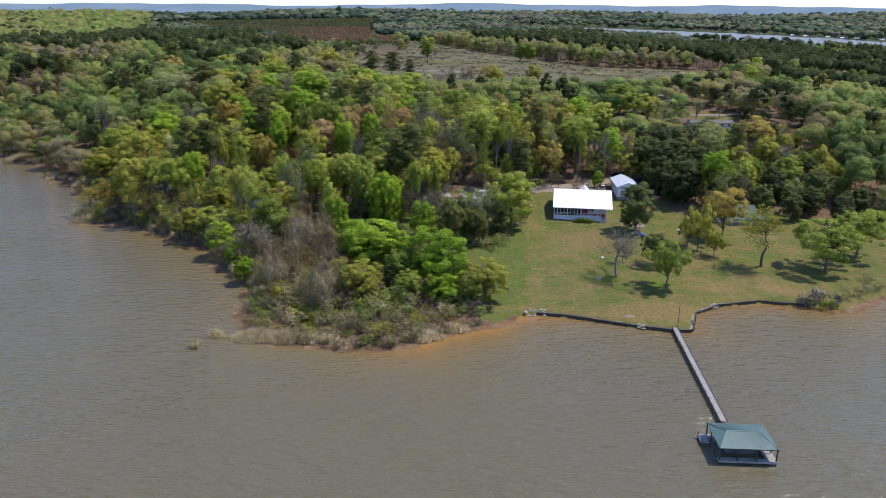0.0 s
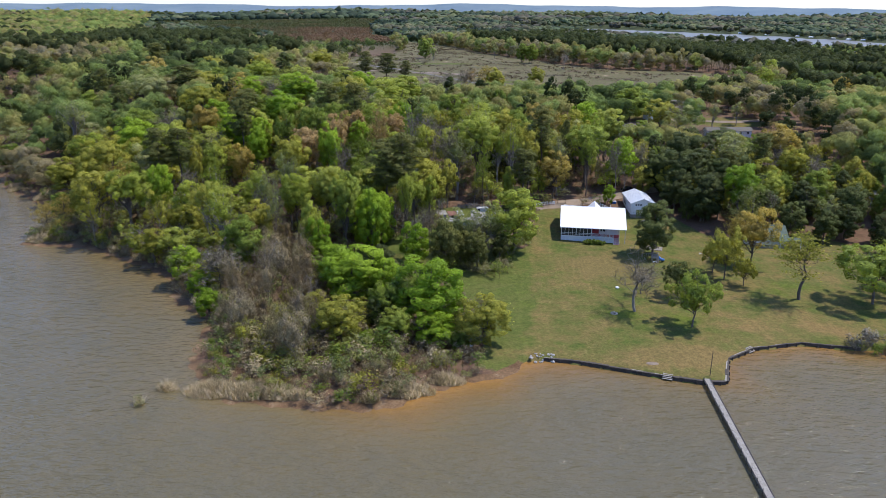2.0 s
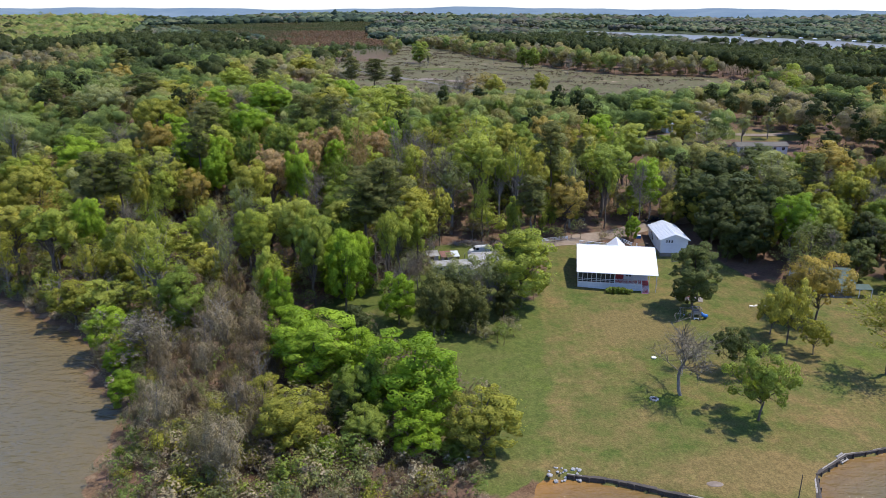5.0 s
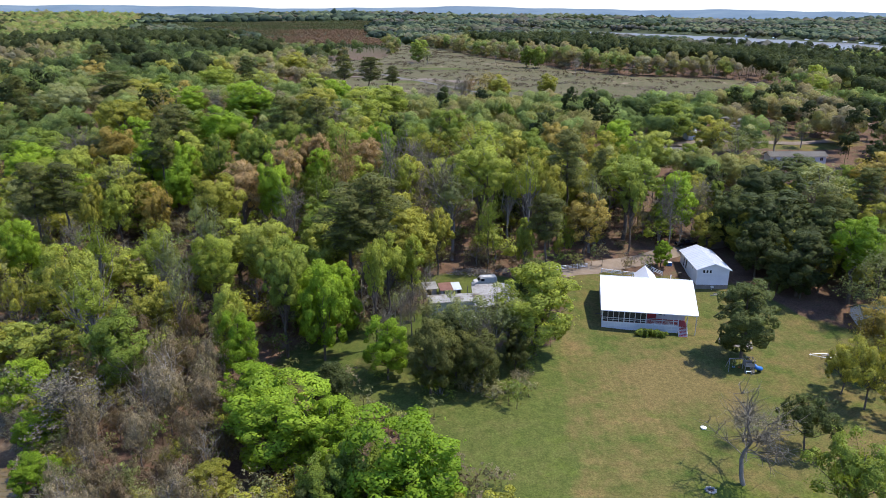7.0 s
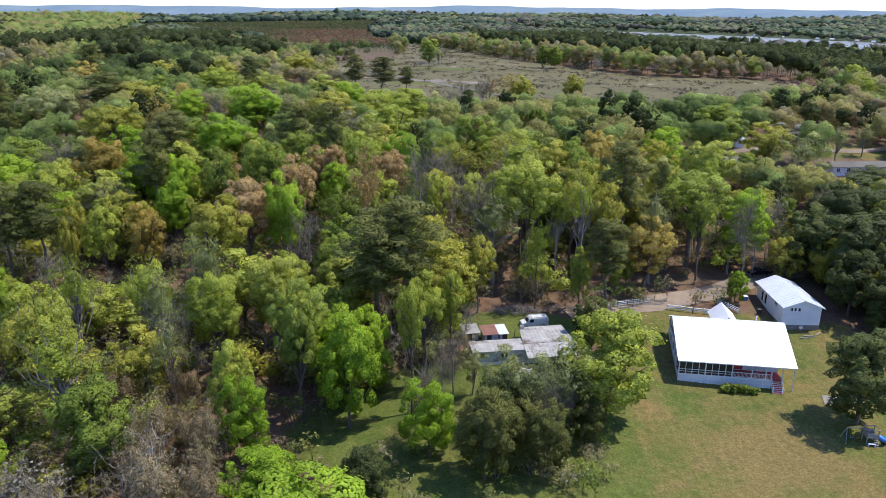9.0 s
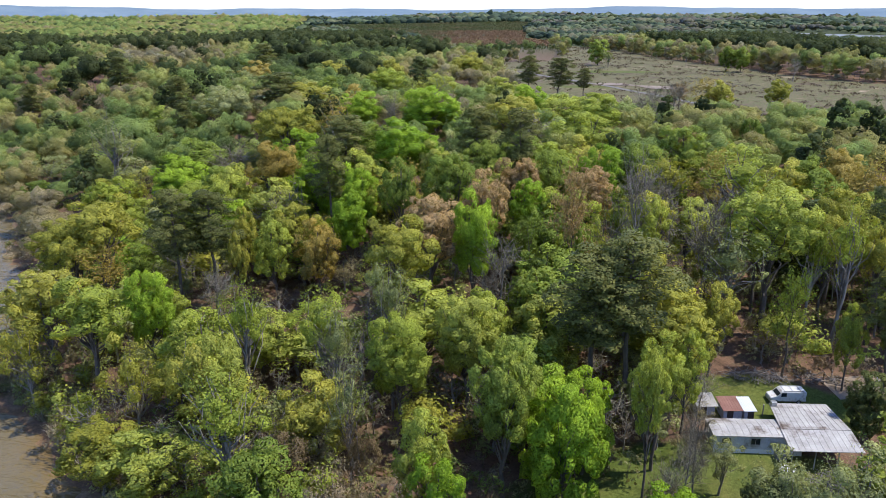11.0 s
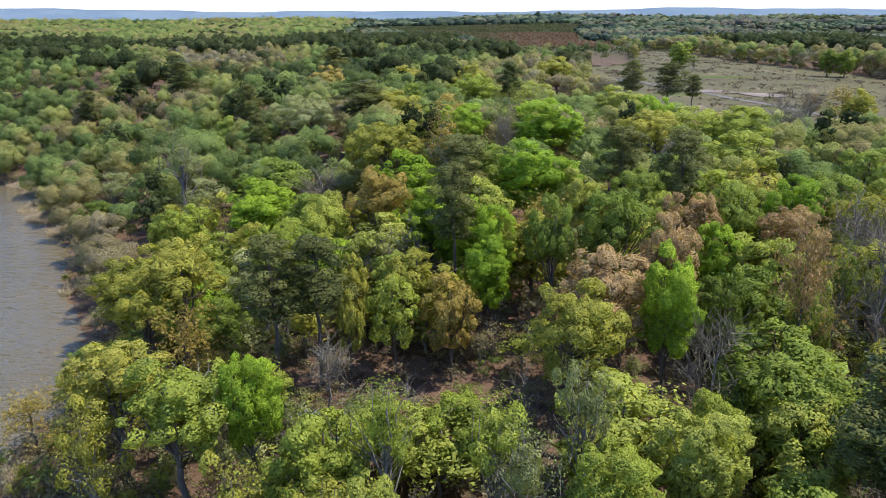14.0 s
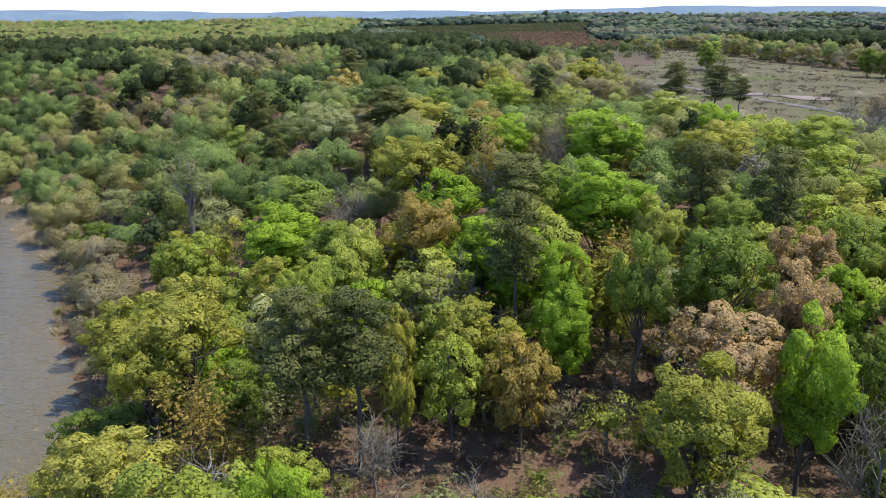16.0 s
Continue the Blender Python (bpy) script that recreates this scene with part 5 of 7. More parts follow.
PLANTATION = np.array([(-1100, 2600), (-640, 2080), (-335, 1560), (-255, 1050), (-226, 935), (-148, 806), (-90, 742), (-44, 762), (-45, 880), (-75, 1150), (-90, 1500), (-160, 1750), (-250, 2990), (-900, 2850)], dtype=float)
PINE_BLOCK = np.array([(-300, 755), (-200, 800), (-212, 900), (-330, 1150), (-430, 1260), (-510, 1260), (-430, 980), (-380, 800)], dtype=float)
PINE_WEST = np.array([(-640, 640), (-400, 680), (-310, 735), (-310, 790), (-450, 775), (-660, 720)], dtype=float)
PINE_EAST = np.array([(205, 430), (230, 560), (190, 640), (140, 640), (110, 720), (60, 850), (30, 1100), (200, 1200), (560, 1250), (700, 900), (520, 560), (330, 400)], dtype=float)
far_rng = np.random.default_rng(21)
mixed, pines, young, valley, bottom = [], [], [], [], []
for y0, y1, step in ((480, 760, 10.8), (760, 1200, 15), (1200, 1900, 25), (1900, 2900, 30), (2900, 4400, 52)):
    fx, fy = jitter(far_rng, -1.25 * y1, 0.75 * y1, y0, y1, step)
    ok = wooded(fx, fy, 4) & seen_side(fx, fy) & ~inside(PLANTATION, fx, fy) & free_of_pins(fx, fy, 1.5)
    fx, fy = fx[ok], fy[ok]
    t1, t2 = patch(fx, fy, 70 + y0 * 0.12, 2.0), patch(fx, fy, 25 + y0 * 0.05, 5.0)
    block, east = inside(PINE_BLOCK, fx, fy) | (inside(PINE_WEST, fx, fy) & (t2 > -0.2)), inside(PINE_EAST, fx, fy)
    for x, y, a, b, pb, pe in zip(fx, fy, t1, t2, block, east):
        grow = max(1.0, step / 15)
        if pb or (x < -120 and b > 0.27 and (y < 840 or (x > -0.4 * y and y < 1300))) or (pe and a + 0.6 * b > -0.22 + far_rng.normal(0, 0.12)) or a + b > 0.7:
            pines.append((x, y, far_rng.uniform(19, 25) * (0.72 if x > 230 and y < 620 else 1), far_rng.uniform(4.2, 5.8) * grow, far_rng.random()))
        else:
            bright = x < -0.38 * y and y > 860
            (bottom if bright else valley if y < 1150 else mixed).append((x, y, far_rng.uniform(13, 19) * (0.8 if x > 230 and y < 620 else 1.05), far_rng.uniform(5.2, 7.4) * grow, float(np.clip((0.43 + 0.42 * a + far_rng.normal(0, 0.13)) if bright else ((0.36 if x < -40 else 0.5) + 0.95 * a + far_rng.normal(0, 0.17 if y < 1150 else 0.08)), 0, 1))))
near_mixed, near_pines = [], []
fx, fy = jitter(far_rng, -430, 340, 225, 480, 9.9)
ok = wooded(fx, fy, 1.5) & seen_side(fx, fy) & free_of_pins(fx, fy) & ~((fx > -150) & (fx < 62) & (fy < 335))
fx, fy = fx[ok], fy[ok]
t1, t2 = patch(fx, fy, 60, 2.0), patch(fx, fy, 24, 5.0)
for x, y, a, b in zip(fx, fy, t1, t2):
    edge = float(np.clip(shore(np.array([x]), np.array([y]))[0] / 22, 0.78, 1)) * (0.7 if x > 55 and y > 375 else 0.66 if (60 < x < 150 and 295 < y < 345) or (-80 < x < 110 and y > 395) else 1)
    dark = 0.36 if x > 60 else 0.55
    if a * 0.7 + b + far_rng.normal(0, 0.12) > dark:
        near_pines.append((x, y, far_rng.uniform(19, 25) * edge, far_rng.uniform(3.4, 4.6), far_rng.random()))
    else:
        near_mixed.append((x, y, far_rng.uniform(15, 20) * edge, far_rng.uniform(5.8, 8.4), float(np.clip((0.4 if x < -60 else 0.44) + 0.45 * a + far_rng.normal(0, 0.15), 0.12, 0.85))))
ex, ey = jitter(far_rng, -260, 290, 430, 1200, 8.0)
ok = ~inside(CLEAR_CUT, ex, ey) & (off_line(CLEAR_CUT, ex, ey, True) < 13) & (ey > 560) & ~inside(PLANTATION, ex, ey) & (np.hypot((ex - 215) / 14, (ey - 590) / 40) > 1)
for x, y in zip(ex[ok], ey[ok]):
    valley.append((x, y, far_rng.uniform(11, 17), far_rng.uniform(4.2, 6.4), float(np.clip(far_rng.normal(0.72, 0.2), 0, 1))))
    valley.append((x + far_rng.uniform(-3, 3), y + far_rng.uniform(-3, 3), far_rng.uniform(3, 6), far_rng.uniform(2.6, 4.0), float(np.clip(far_rng.normal(0.72, 0.2), 0, 1))))
woods("mixed_wood_edge", "spring woods of green, tan and grey trees past the yards", WOODS_MIXED, near_mixed, 170, 0.14, False, 20, 14)
woods("pine_wood_edge", "dark green pines among the woods past the yards", WOODS_PINE, near_pines, 160, 0.2, True, 14, 12)
fx, fy = jitter(far_rng, -1100, 0, 880, 2990, 13)
ok = inside(PLANTATION, fx, fy)
fx, fy = fx[ok], fy[ok]
red = patch(fx, fy, 160, 9.0)
for x, y, a in zip(fx, fy, red):
    k = 0.25 + 0.9 * float(np.exp(-((x + 0.19 * y - 130) / 190) ** 2)) * (y < 2200) + 0.5 * a + far_rng.normal(0, 0.12)
    young.append((x, y, far_rng.uniform(7, 9) if y < 1000 else far_rng.uniform(5, 8), far_rng.uniform(2.0, 3.0) * (1 if y < 1300 else 1.7), float(np.clip(k if y > 985 else 0.0, 0, 1))))
dx_, dy_ = jitter(far_rng, -240, 250, 435, 1100, 5.0)
ok = inside(CLEAR_CUT, dx_, dy_)
da = patch(dx_[ok], dy_[ok], 30, 4.0)
woods("logging_debris", "brown brush and weeds scattered over the cleared field", SLASH, [(x, y, far_rng.uniform(0.5, 2.4), far_rng.uniform(1.0, 4.2), float(np.clip(0.22 + a * 0.8 + far_rng.normal(0, 0.2), 0, 1))) for x, y, a in zip(dx_[ok], dy_[ok], da) if abs(a) < 0.1 or far_rng.random() < 0.08], 18, 0.3)
woods("mixed_woods", "distant mixed spring woods of green, tan and grey trees, haze in their colour", WOODS_HAZED, mixed, 7, 0.45, False, 6, 1)
woods("valley_woods", "yellow-green and grey spring woods along the lake", WOODS_MIXED, valley, 26, 0.3, False, 8, 5)
woods("bottomland_woods", "bright yellow-green spring woods in the low valley", WOODS_MIXED, bottom, 9, 0.4, False, 6, 2)
woods("pine_woods", "distant stands of dark green pines", WOODS_PINE, pines, 22, 0.4, True, 6, 2)
woods("young_plantation", "plantation of young pines with reddish brown tops", WOODS_YOUNG, young, 12, 0.7, True)

# scrub under the trees, on the point and along the banks
ux, uy = jitter(wood_rng, -150, 64, 146, 336, 3.7)
ok = wooded(ux, uy, 0.6)
ux, uy = ux[ok], uy[ok]
us = patch(ux, uy, 14, 3.0)
woods("undergrowth", "brown and green scrub on the woodland floor", UNDER, [(x, y, wood_rng.uniform(1.6, 6.5) * (0.6 if np.hypot((x + 72) / 26, (y - 270) / 12) < 1 else 1), wood_rng.uniform(1.6, 3.0), float(np.clip(0.52 + a * 0.8 + wood_rng.normal(0, 0.24), 0, 1))) for x, y, a in zip(ux, uy, us)], 72, 0.26, False, 8)
sx, sy = jitter(wood_rng, -52, 14, 145, 188, 3.1)
sd = shore(sx, sy)
ok = (sd > 0.1) & ~((sx < -28) & (sy < 151.5)) & ~inside(LAWN, sx, sy) & ~((sx > -14) & (sy > 172)) & free_of_pins(sx, sy, -0.6)
SCRUB = ("scrub", "sage", "reed", "olive", "reed", "scrub", "vine", "sage", "scrub", "olive", "reed", "green")
for x, y, d in zip(sx[ok], sy[ok], sd[ok]):
    inland = min(1.0, 0.45 + d / 24)
    plant("shrub", SCRUB[wood_rng.integers(len(SCRUB))], x, y, wood_rng.uniform(1.8, 5.6) * inland, wood_rng.uniform(0.8, 1.4) / inland ** 0.5)
for x, y in ((101, 171), (104, 173.5), (108, 175), (112, 178), (116, 180), (120, 181), (125, 184), (130, 185), (106, 178), (115, 184)):
    plant("shrub", SCRUB[wood_rng.integers(4)], x, y, wood_rng.uniform(1.4, 3.0), 1.2)
bx, by = jitter(wood_rng, -290, -44, 176, 410, 4.0)
bd = shore(bx, by)
ok = (bd > -0.3) & (bd < 6.5)
for x, y in zip(bx[ok], by[ok]):
    plant("shrub", SCRUB[wood_rng.integers(len(SCRUB))], x, y, wood_rng.uniform(1.4, 4.0), wood_rng.uniform(0.9, 1.4))


def reed_bed(places, blades, high):
    """Dry reeds: thin upright blades that lean and part at the top, all in one mesh."""
    rng = np.random.default_rng(17)
    V, T = [], []
    for cx, cy, rx, ry in places:
        n = int(blades * rx * ry)
        a, r = rng.uniform(0, 6.28, n), rng.random(n) ** 0.75
        x, y = cx + np.cos(a) * rx * r, cy + np.sin(a) * ry * r
        z = np.maximum(height(x, y), -0.3)
        h = high * rng.uniform(0.35, 1.2, n) * (1.15 - 0.6 * r)
        w, b = rng.uniform(0.03, 0.08, n), rng.uniform(0, 6.28, n)
        lean = rng.normal(0, 0.4, (n, 2)) * h[:, None]
        dx, dy = np.cos(b) * w, np.sin(b) * w
        V.append(np.stack([np.stack([x - dx, y - dy, z], 1), np.stack([x + dx, y + dy, z], 1), np.stack([x + lean[:, 0], y + lean[:, 1], z + h], 1)], 1).reshape(-1, 3))
        T.append(np.repeat(rng.random(n), 3))
    V = np.concatenate(V)
    ob = link_mesh("dry_reeds", V, np.arange(len(V)).reshape(-1, 3), REEDS, attrs={"tint": np.concatenate(T)})
    round_off(ob.data, np.tile([(0.25, -0.35, 0.9)], (len(V), 1)))
    tagged(ob, "dry straw-coloured reeds standing along the shore", "reeds", kind="stuff")


reed_bed([(-42, 150.6, 5.5, 3.0), (-35, 149.6, 5, 2.6), (-29, 148.3, 4, 1.6), (-4, 150.5, 5, 1.6), (3, 154.5, 4, 1.5), (-51, 151.5, 2.2, 1.2), (-122, 243.6, 6, 2.2), (-116, 245, 4, 2.0), (-101, 237.5, 1.6, 1.2), (-96, 233.5, 1.4, 1.1), (-91.5, 230, 1.5, 1.1), (-86, 226, 1.3, 1.0), (-54.2, 145.8, 0.9, 0.7), (-26, 148, 4, 1.0), (-6, 149, 4, 1.2), (-11.5, 147, 2, 1),
          (-236, 376, 5, 9), (-222, 364, 8, 6), (-250, 392, 8, 4), (-206, 352, 5, 5), (-262, 399, 10, 3), (-168, 311, 3, 4), (-150, 296, 3, 3)], 280, 2.2)


# ---- the house with the screened porch ----
def gable(bm, x0, x1, y0, y1, z_eave, z_ridge, axis="x"):
    """A gable wall's prism between eaves and ridge."""
    if axis == "x":
        ym = (y0 + y1) / 2
        pts = [(x0, y0, z_eave), (x0, y1, z_eave), (x0, ym, z_ridge), (x1, y0, z_eave), (x1, y1, z_eave), (x1, ym, z_ridge)]
    else:
        xm = (x0 + x1) / 2
        pts = [(x0, y0, z_eave), (x1, y0, z_eave), (xm, y0, z_ridge), (x0, y1, z_eave), (x1, y1, z_eave), (xm, y1, z_ridge)]
    return poly(bm, pts, [(0, 1, 2), (3, 5, 4), (0, 3, 4, 1), (1, 4, 5, 2), (0, 2, 5, 3)])


def roof_sheet(name, quad, thick, material, parent, ribs=0, label=""):
    """A roof plane of sheet metal with standing ribs down its slope; quad runs eave left, eave right, ridge right, ridge left."""
    sheet = part(name, slab(bmesh.new(), quad, thick), material, parent, label)
    a, b, c, d = (Vector(q) for q in quad)
    n = (b - a).cross(d - a).normalized() * 0.045
    w = (b - a).normalized() * 0.03
    for i in range(ribs):
        p, q = a.lerp(b, (i + 0.5) / ribs), d.lerp(c, (i + 0.5) / ribs)
        part("rib", slab(bmesh.new(), [p - w + n, p + w + n, q + w + n, q - w + n], 0.04), material, sheet)
    return sheet


def window(parent, x0, x1, z0, z1, y, frame_mat=None, turn=None, mullions=1):
    """A window set in a wall that faces -y (turn: the pose of another wall): frame, sill and panes."""
    frame_mat = frame_mat or WHITE
    bm = bmesh.new()
    t = 0.07
    for b in ((x0 - t, x1 + t, y - 0.05, y + 0.02, z1, z1 + t), (x0 - t, x1 + t, y - 0.08, y + 0.02, z0 - t, z0), (x0 - t, x0, y - 0.05, y + 0.02, z0, z1), (x1, x1 + t, y - 0.05, y + 0.02, z0, z1)):
        box(bm, *b)
    for i in range(mullions):
        xm = x0 + (x1 - x0) * (i + 1) / (mullions + 1)
        box(bm, xm - 0.025, xm + 0.025, y - 0.04, y + 0.02, z0, z1)
    w = part("window", bm, frame_mat, parent)
    g = part("pane", boxes((x0, x1, y - 0.012, y + 0.01, z0, z1)), GLASS, w, "dark window glass")
    if turn:
        w.matrix_basis = turn
    return w


def lake_house():
    root = empty("house", pose(38.5, 240.1, 2.95, 0, 0, -9.0), "white lake house with a metal roof and screened porch", "house")
    W, D, F = 17.4, 14.6, 1.25
    # skirting of lattice panels round the raised floor
    part("skirting", boxes((0, 15.6, 0.06, 0.12, -1.0, F - 0.1), (0, 0.08, 0.12, D, -1.0, F - 0.1), (W - 0.08, W, 2.6, D, -1.0, F - 0.1)), SIDING, root, "pale lattice panels below the floor")
    for i in range(13):
        x = i * 15.6 / 12
        part("skirting_post", boxes((x - 0.06, x + 0.06, -0.02, 0.05, -0.9, F - 0.1)), WHITE, root)
    for z in (-0.45, 0.25, 0.95):
        part("skirting_rail", boxes((0, 15.6, -0.015, 0.045, z, z + 0.09)), WHITE, root)
    part("floor_deck", boxes((0, W, 0, D, F - 0.12, F)), RED, root, "red painted porch floor")
    part("floor_band", boxes((-0.03, 15.6, -0.05, 0.0, F - 0.2, F + 0.04)), WHITE, root)
    # house walls behind the porch
    bm = boxes((0, W, 3.0, 3.2, F, 5.2), (0, W, D - 0.2, D, F, 6.0), (0, 0.2, 3.2, D - 0.2, F, 4.3), (W - 0.2, W, 3.2, D - 0.2, F, 4.3))
    part("wall", bm, SIDING, root)
    for x in (0.0, W - 0.2):
        g = poly(bmesh.new(), [(x, 0.1, 4.1), (x, D, 5.8), (x, 9.6, 7.9), (x + 0.2, 0.1, 4.1), (x + 0.2, D, 5.8), (x + 0.2, 9.6, 7.9)], [(0, 2, 1), (3, 4, 5), (0, 3, 5, 2), (2, 5, 4, 1), (1, 4, 3, 0)])
        part("gable_wall", g, SIDING, root)
    side = pose(0, 0, 0, 0, 0, -90)
    for y in (4.6, 7.4, 10.8):
        window(root, -y - 0.6, -y + 0.6, 2.3, 3.8, 0.0, turn=side)
    part("side_screen", boxes((-0.02, 0.03, 0.3, 2.8, F + 0.9, 3.9)), SCREEN, root, "dark insect screen")
    # screened part of the porch: posts, rails, screens
    n, x_end = 8, 9.0
    for i in range(n):
        x0, x1 = i * x_end / n, (i + 1) * x_end / n
        s = part("screen_panel", boxes((x0 + 0.07, x1 - 0.07, 0.08, 0.1, F + 0.05, 3.85)), SCREEN, root, "dark insect screen")
        part("screen_rail", boxes((x0 + 0.05, x1 - 0.05, 0.02, 0.09, F + 0.82, F + 0.92)), WHITE, s)
        part("screen_rail", boxes((x0 + 0.05, x1 - 0.05, 0.02, 0.09, F + 0.42, F + 0.48)), WHITE, s)
    for i in range(n + 1):
        x = i * x_end / n
        w = 0.09 if i in (0, 4, 8) else 0.045
        part("porch_post", boxes((x - w, x + w, -0.02, 0.14, F, 4.0)), WHITE, root)
    for x in (12.3, 14.6, 15.6, W - 0.05):
        part("porch_post", boxes((x - 0.07, x + 0.07, 0.0, 0.14, F if x < 16 else -0.7, 4.0)), WHITE, root)
    part("porch_beam", boxes((-0.1, W + 0.1, -0.04, 0.14, 3.86, 4.12)), WHITE, root)
    # open part: railing with balusters
    for a, b in ((9.1, 12.2), (12.4, 15.5)):
        rail = part("railing", boxes((a, b, 0.02, 0.1, F + 0.86, F + 0.95), (a, b, 0.03, 0.09, F + 0.1, F + 0.16)), WHITE, root)
        bm = bmesh.new()
        for i in range(14):
            x = a + (b - a) * (i + 0.5) / 14
            box(bm, x - 0.02, x + 0.02, 0.04, 0.08, F + 0.16, F + 0.86)
        part("balusters", bm, WHITE, rail)
    part("porch_wall_panel", boxes((9.4, 11.4, 2.94, 2.99, F + 0.1, 3.4)), RED, root, "dark red panel on the porch wall")
    window(root, 11.9, 13.3, F + 0.9, 3.4, 2.99)
    part("porch_door", boxes((13.8, 14.8, 2.93, 2.99, F, 3.5)), WHITE, root, "white door")
    # red steps at the open end
    for i in range(9):
        z = F - 0.19 * (i + 1)
        part("tread", boxes((15.7, W - 0.15, 0.9 - 0.30 * i - 0.32, 0.9 - 0.30 * i, z - 0.05, z)), RED, root, "red step")
        part("riser", boxes((15.75, W - 0.2, 0.86 - 0.30 * i, 0.885 - 0.30 * i, z, z + 0.13)), WHITE, root)
    for x in (15.62, W - 0.12):
        bm = bmesh.new()
        slab(bm, [(x, -1.95, -0.55), (x + 0.09, -1.95, -0.55), (x + 0.09, 0.95, F - 0.02), (x, 0.95, F - 0.02)], 0.24)
        part("stringer", bm, WHITE, root)
        bm = rod(bmesh.new(), (x + 0.045, -1.8, 0.35), (x + 0.045, 0.9, F + 0.9), 0.045)
        for y, z in ((-1.8, -0.5), (-0.4, 0.35)):
            box(bm, x, x + 0.09, y - 0.045, y + 0.045, z - 0.1, z + 0.9)
        part("handrail", bm, WHITE, root)
    part("step_pad", boxes((15.3, W + 0.2, -2.7, -1.75, -0.9, -0.5), bevel=0.01), CONCRETE, root, "concrete pad")
    # roof
    roof_sheet("roof", [(-0.45, -0.75, 4.05), (19.4, -0.75, 4.05), (19.4, 9.6, 8.05), (-0.45, 9.6, 8.05)], 0.12, WHITE_ROOF, root, 0, "bright white metal roof")
    roof_sheet("back_roof", [(19.4, D + 0.6, 5.85), (-0.45, D + 0.6, 5.85), (-0.45, 9.6, 8.05), (19.4, 9.6, 8.05)], 0.12, WHITE_ROOF, root, 0, "bright white metal roof")
    part("ridge_cap", rod(bmesh.new(), (-0.5, 9.6, 8.05), (19.45, 9.6, 8.05), 0.09), WHITE_ROOF, root)
    part("fascia", boxes((-0.45, 19.4, -0.80, -0.752, 3.9, 4.06)), WHITE, root)
    part("carport_post", boxes((19.0, 19.14, -0.5, -0.36, -0.9, 4.0)), WHITE, root)
    # back wing
    part("wing_wall", boxes((8.4, 12.4, D, D + 5.0, 0.5, 5.3)), SIDING, root)
    roof_sheet("wing_roof", [(8.0, D + 5.4, 5.2), (8.0, D - 2.2, 5.2), (10.4, D - 2.2, 7.4), (10.4, D + 5.4, 7.4)], 0.1, WHITE_ROOF, root)
    roof_sheet("wing_roof", [(12.8, D - 2.2, 5.2), (12.8, D + 5.4, 5.2), (10.4, D + 5.4, 7.4), (10.4, D - 2.2, 7.4)], 0.1, WHITE_ROOF, root)
    part("chimney_pipe", rod(bmesh.new(), (15, 11.5, 6.6), (15, 11.5, 8.4), 0.12, sides=10), STEEL, root)
    # side porch roofed in shade
    part("side_deck", boxes((-2.6, -0.05, 5.0, 10.5, 0.55, 0.75)), DARK_TIMBER, root, "low dark side deck")
    return root


lake_house()


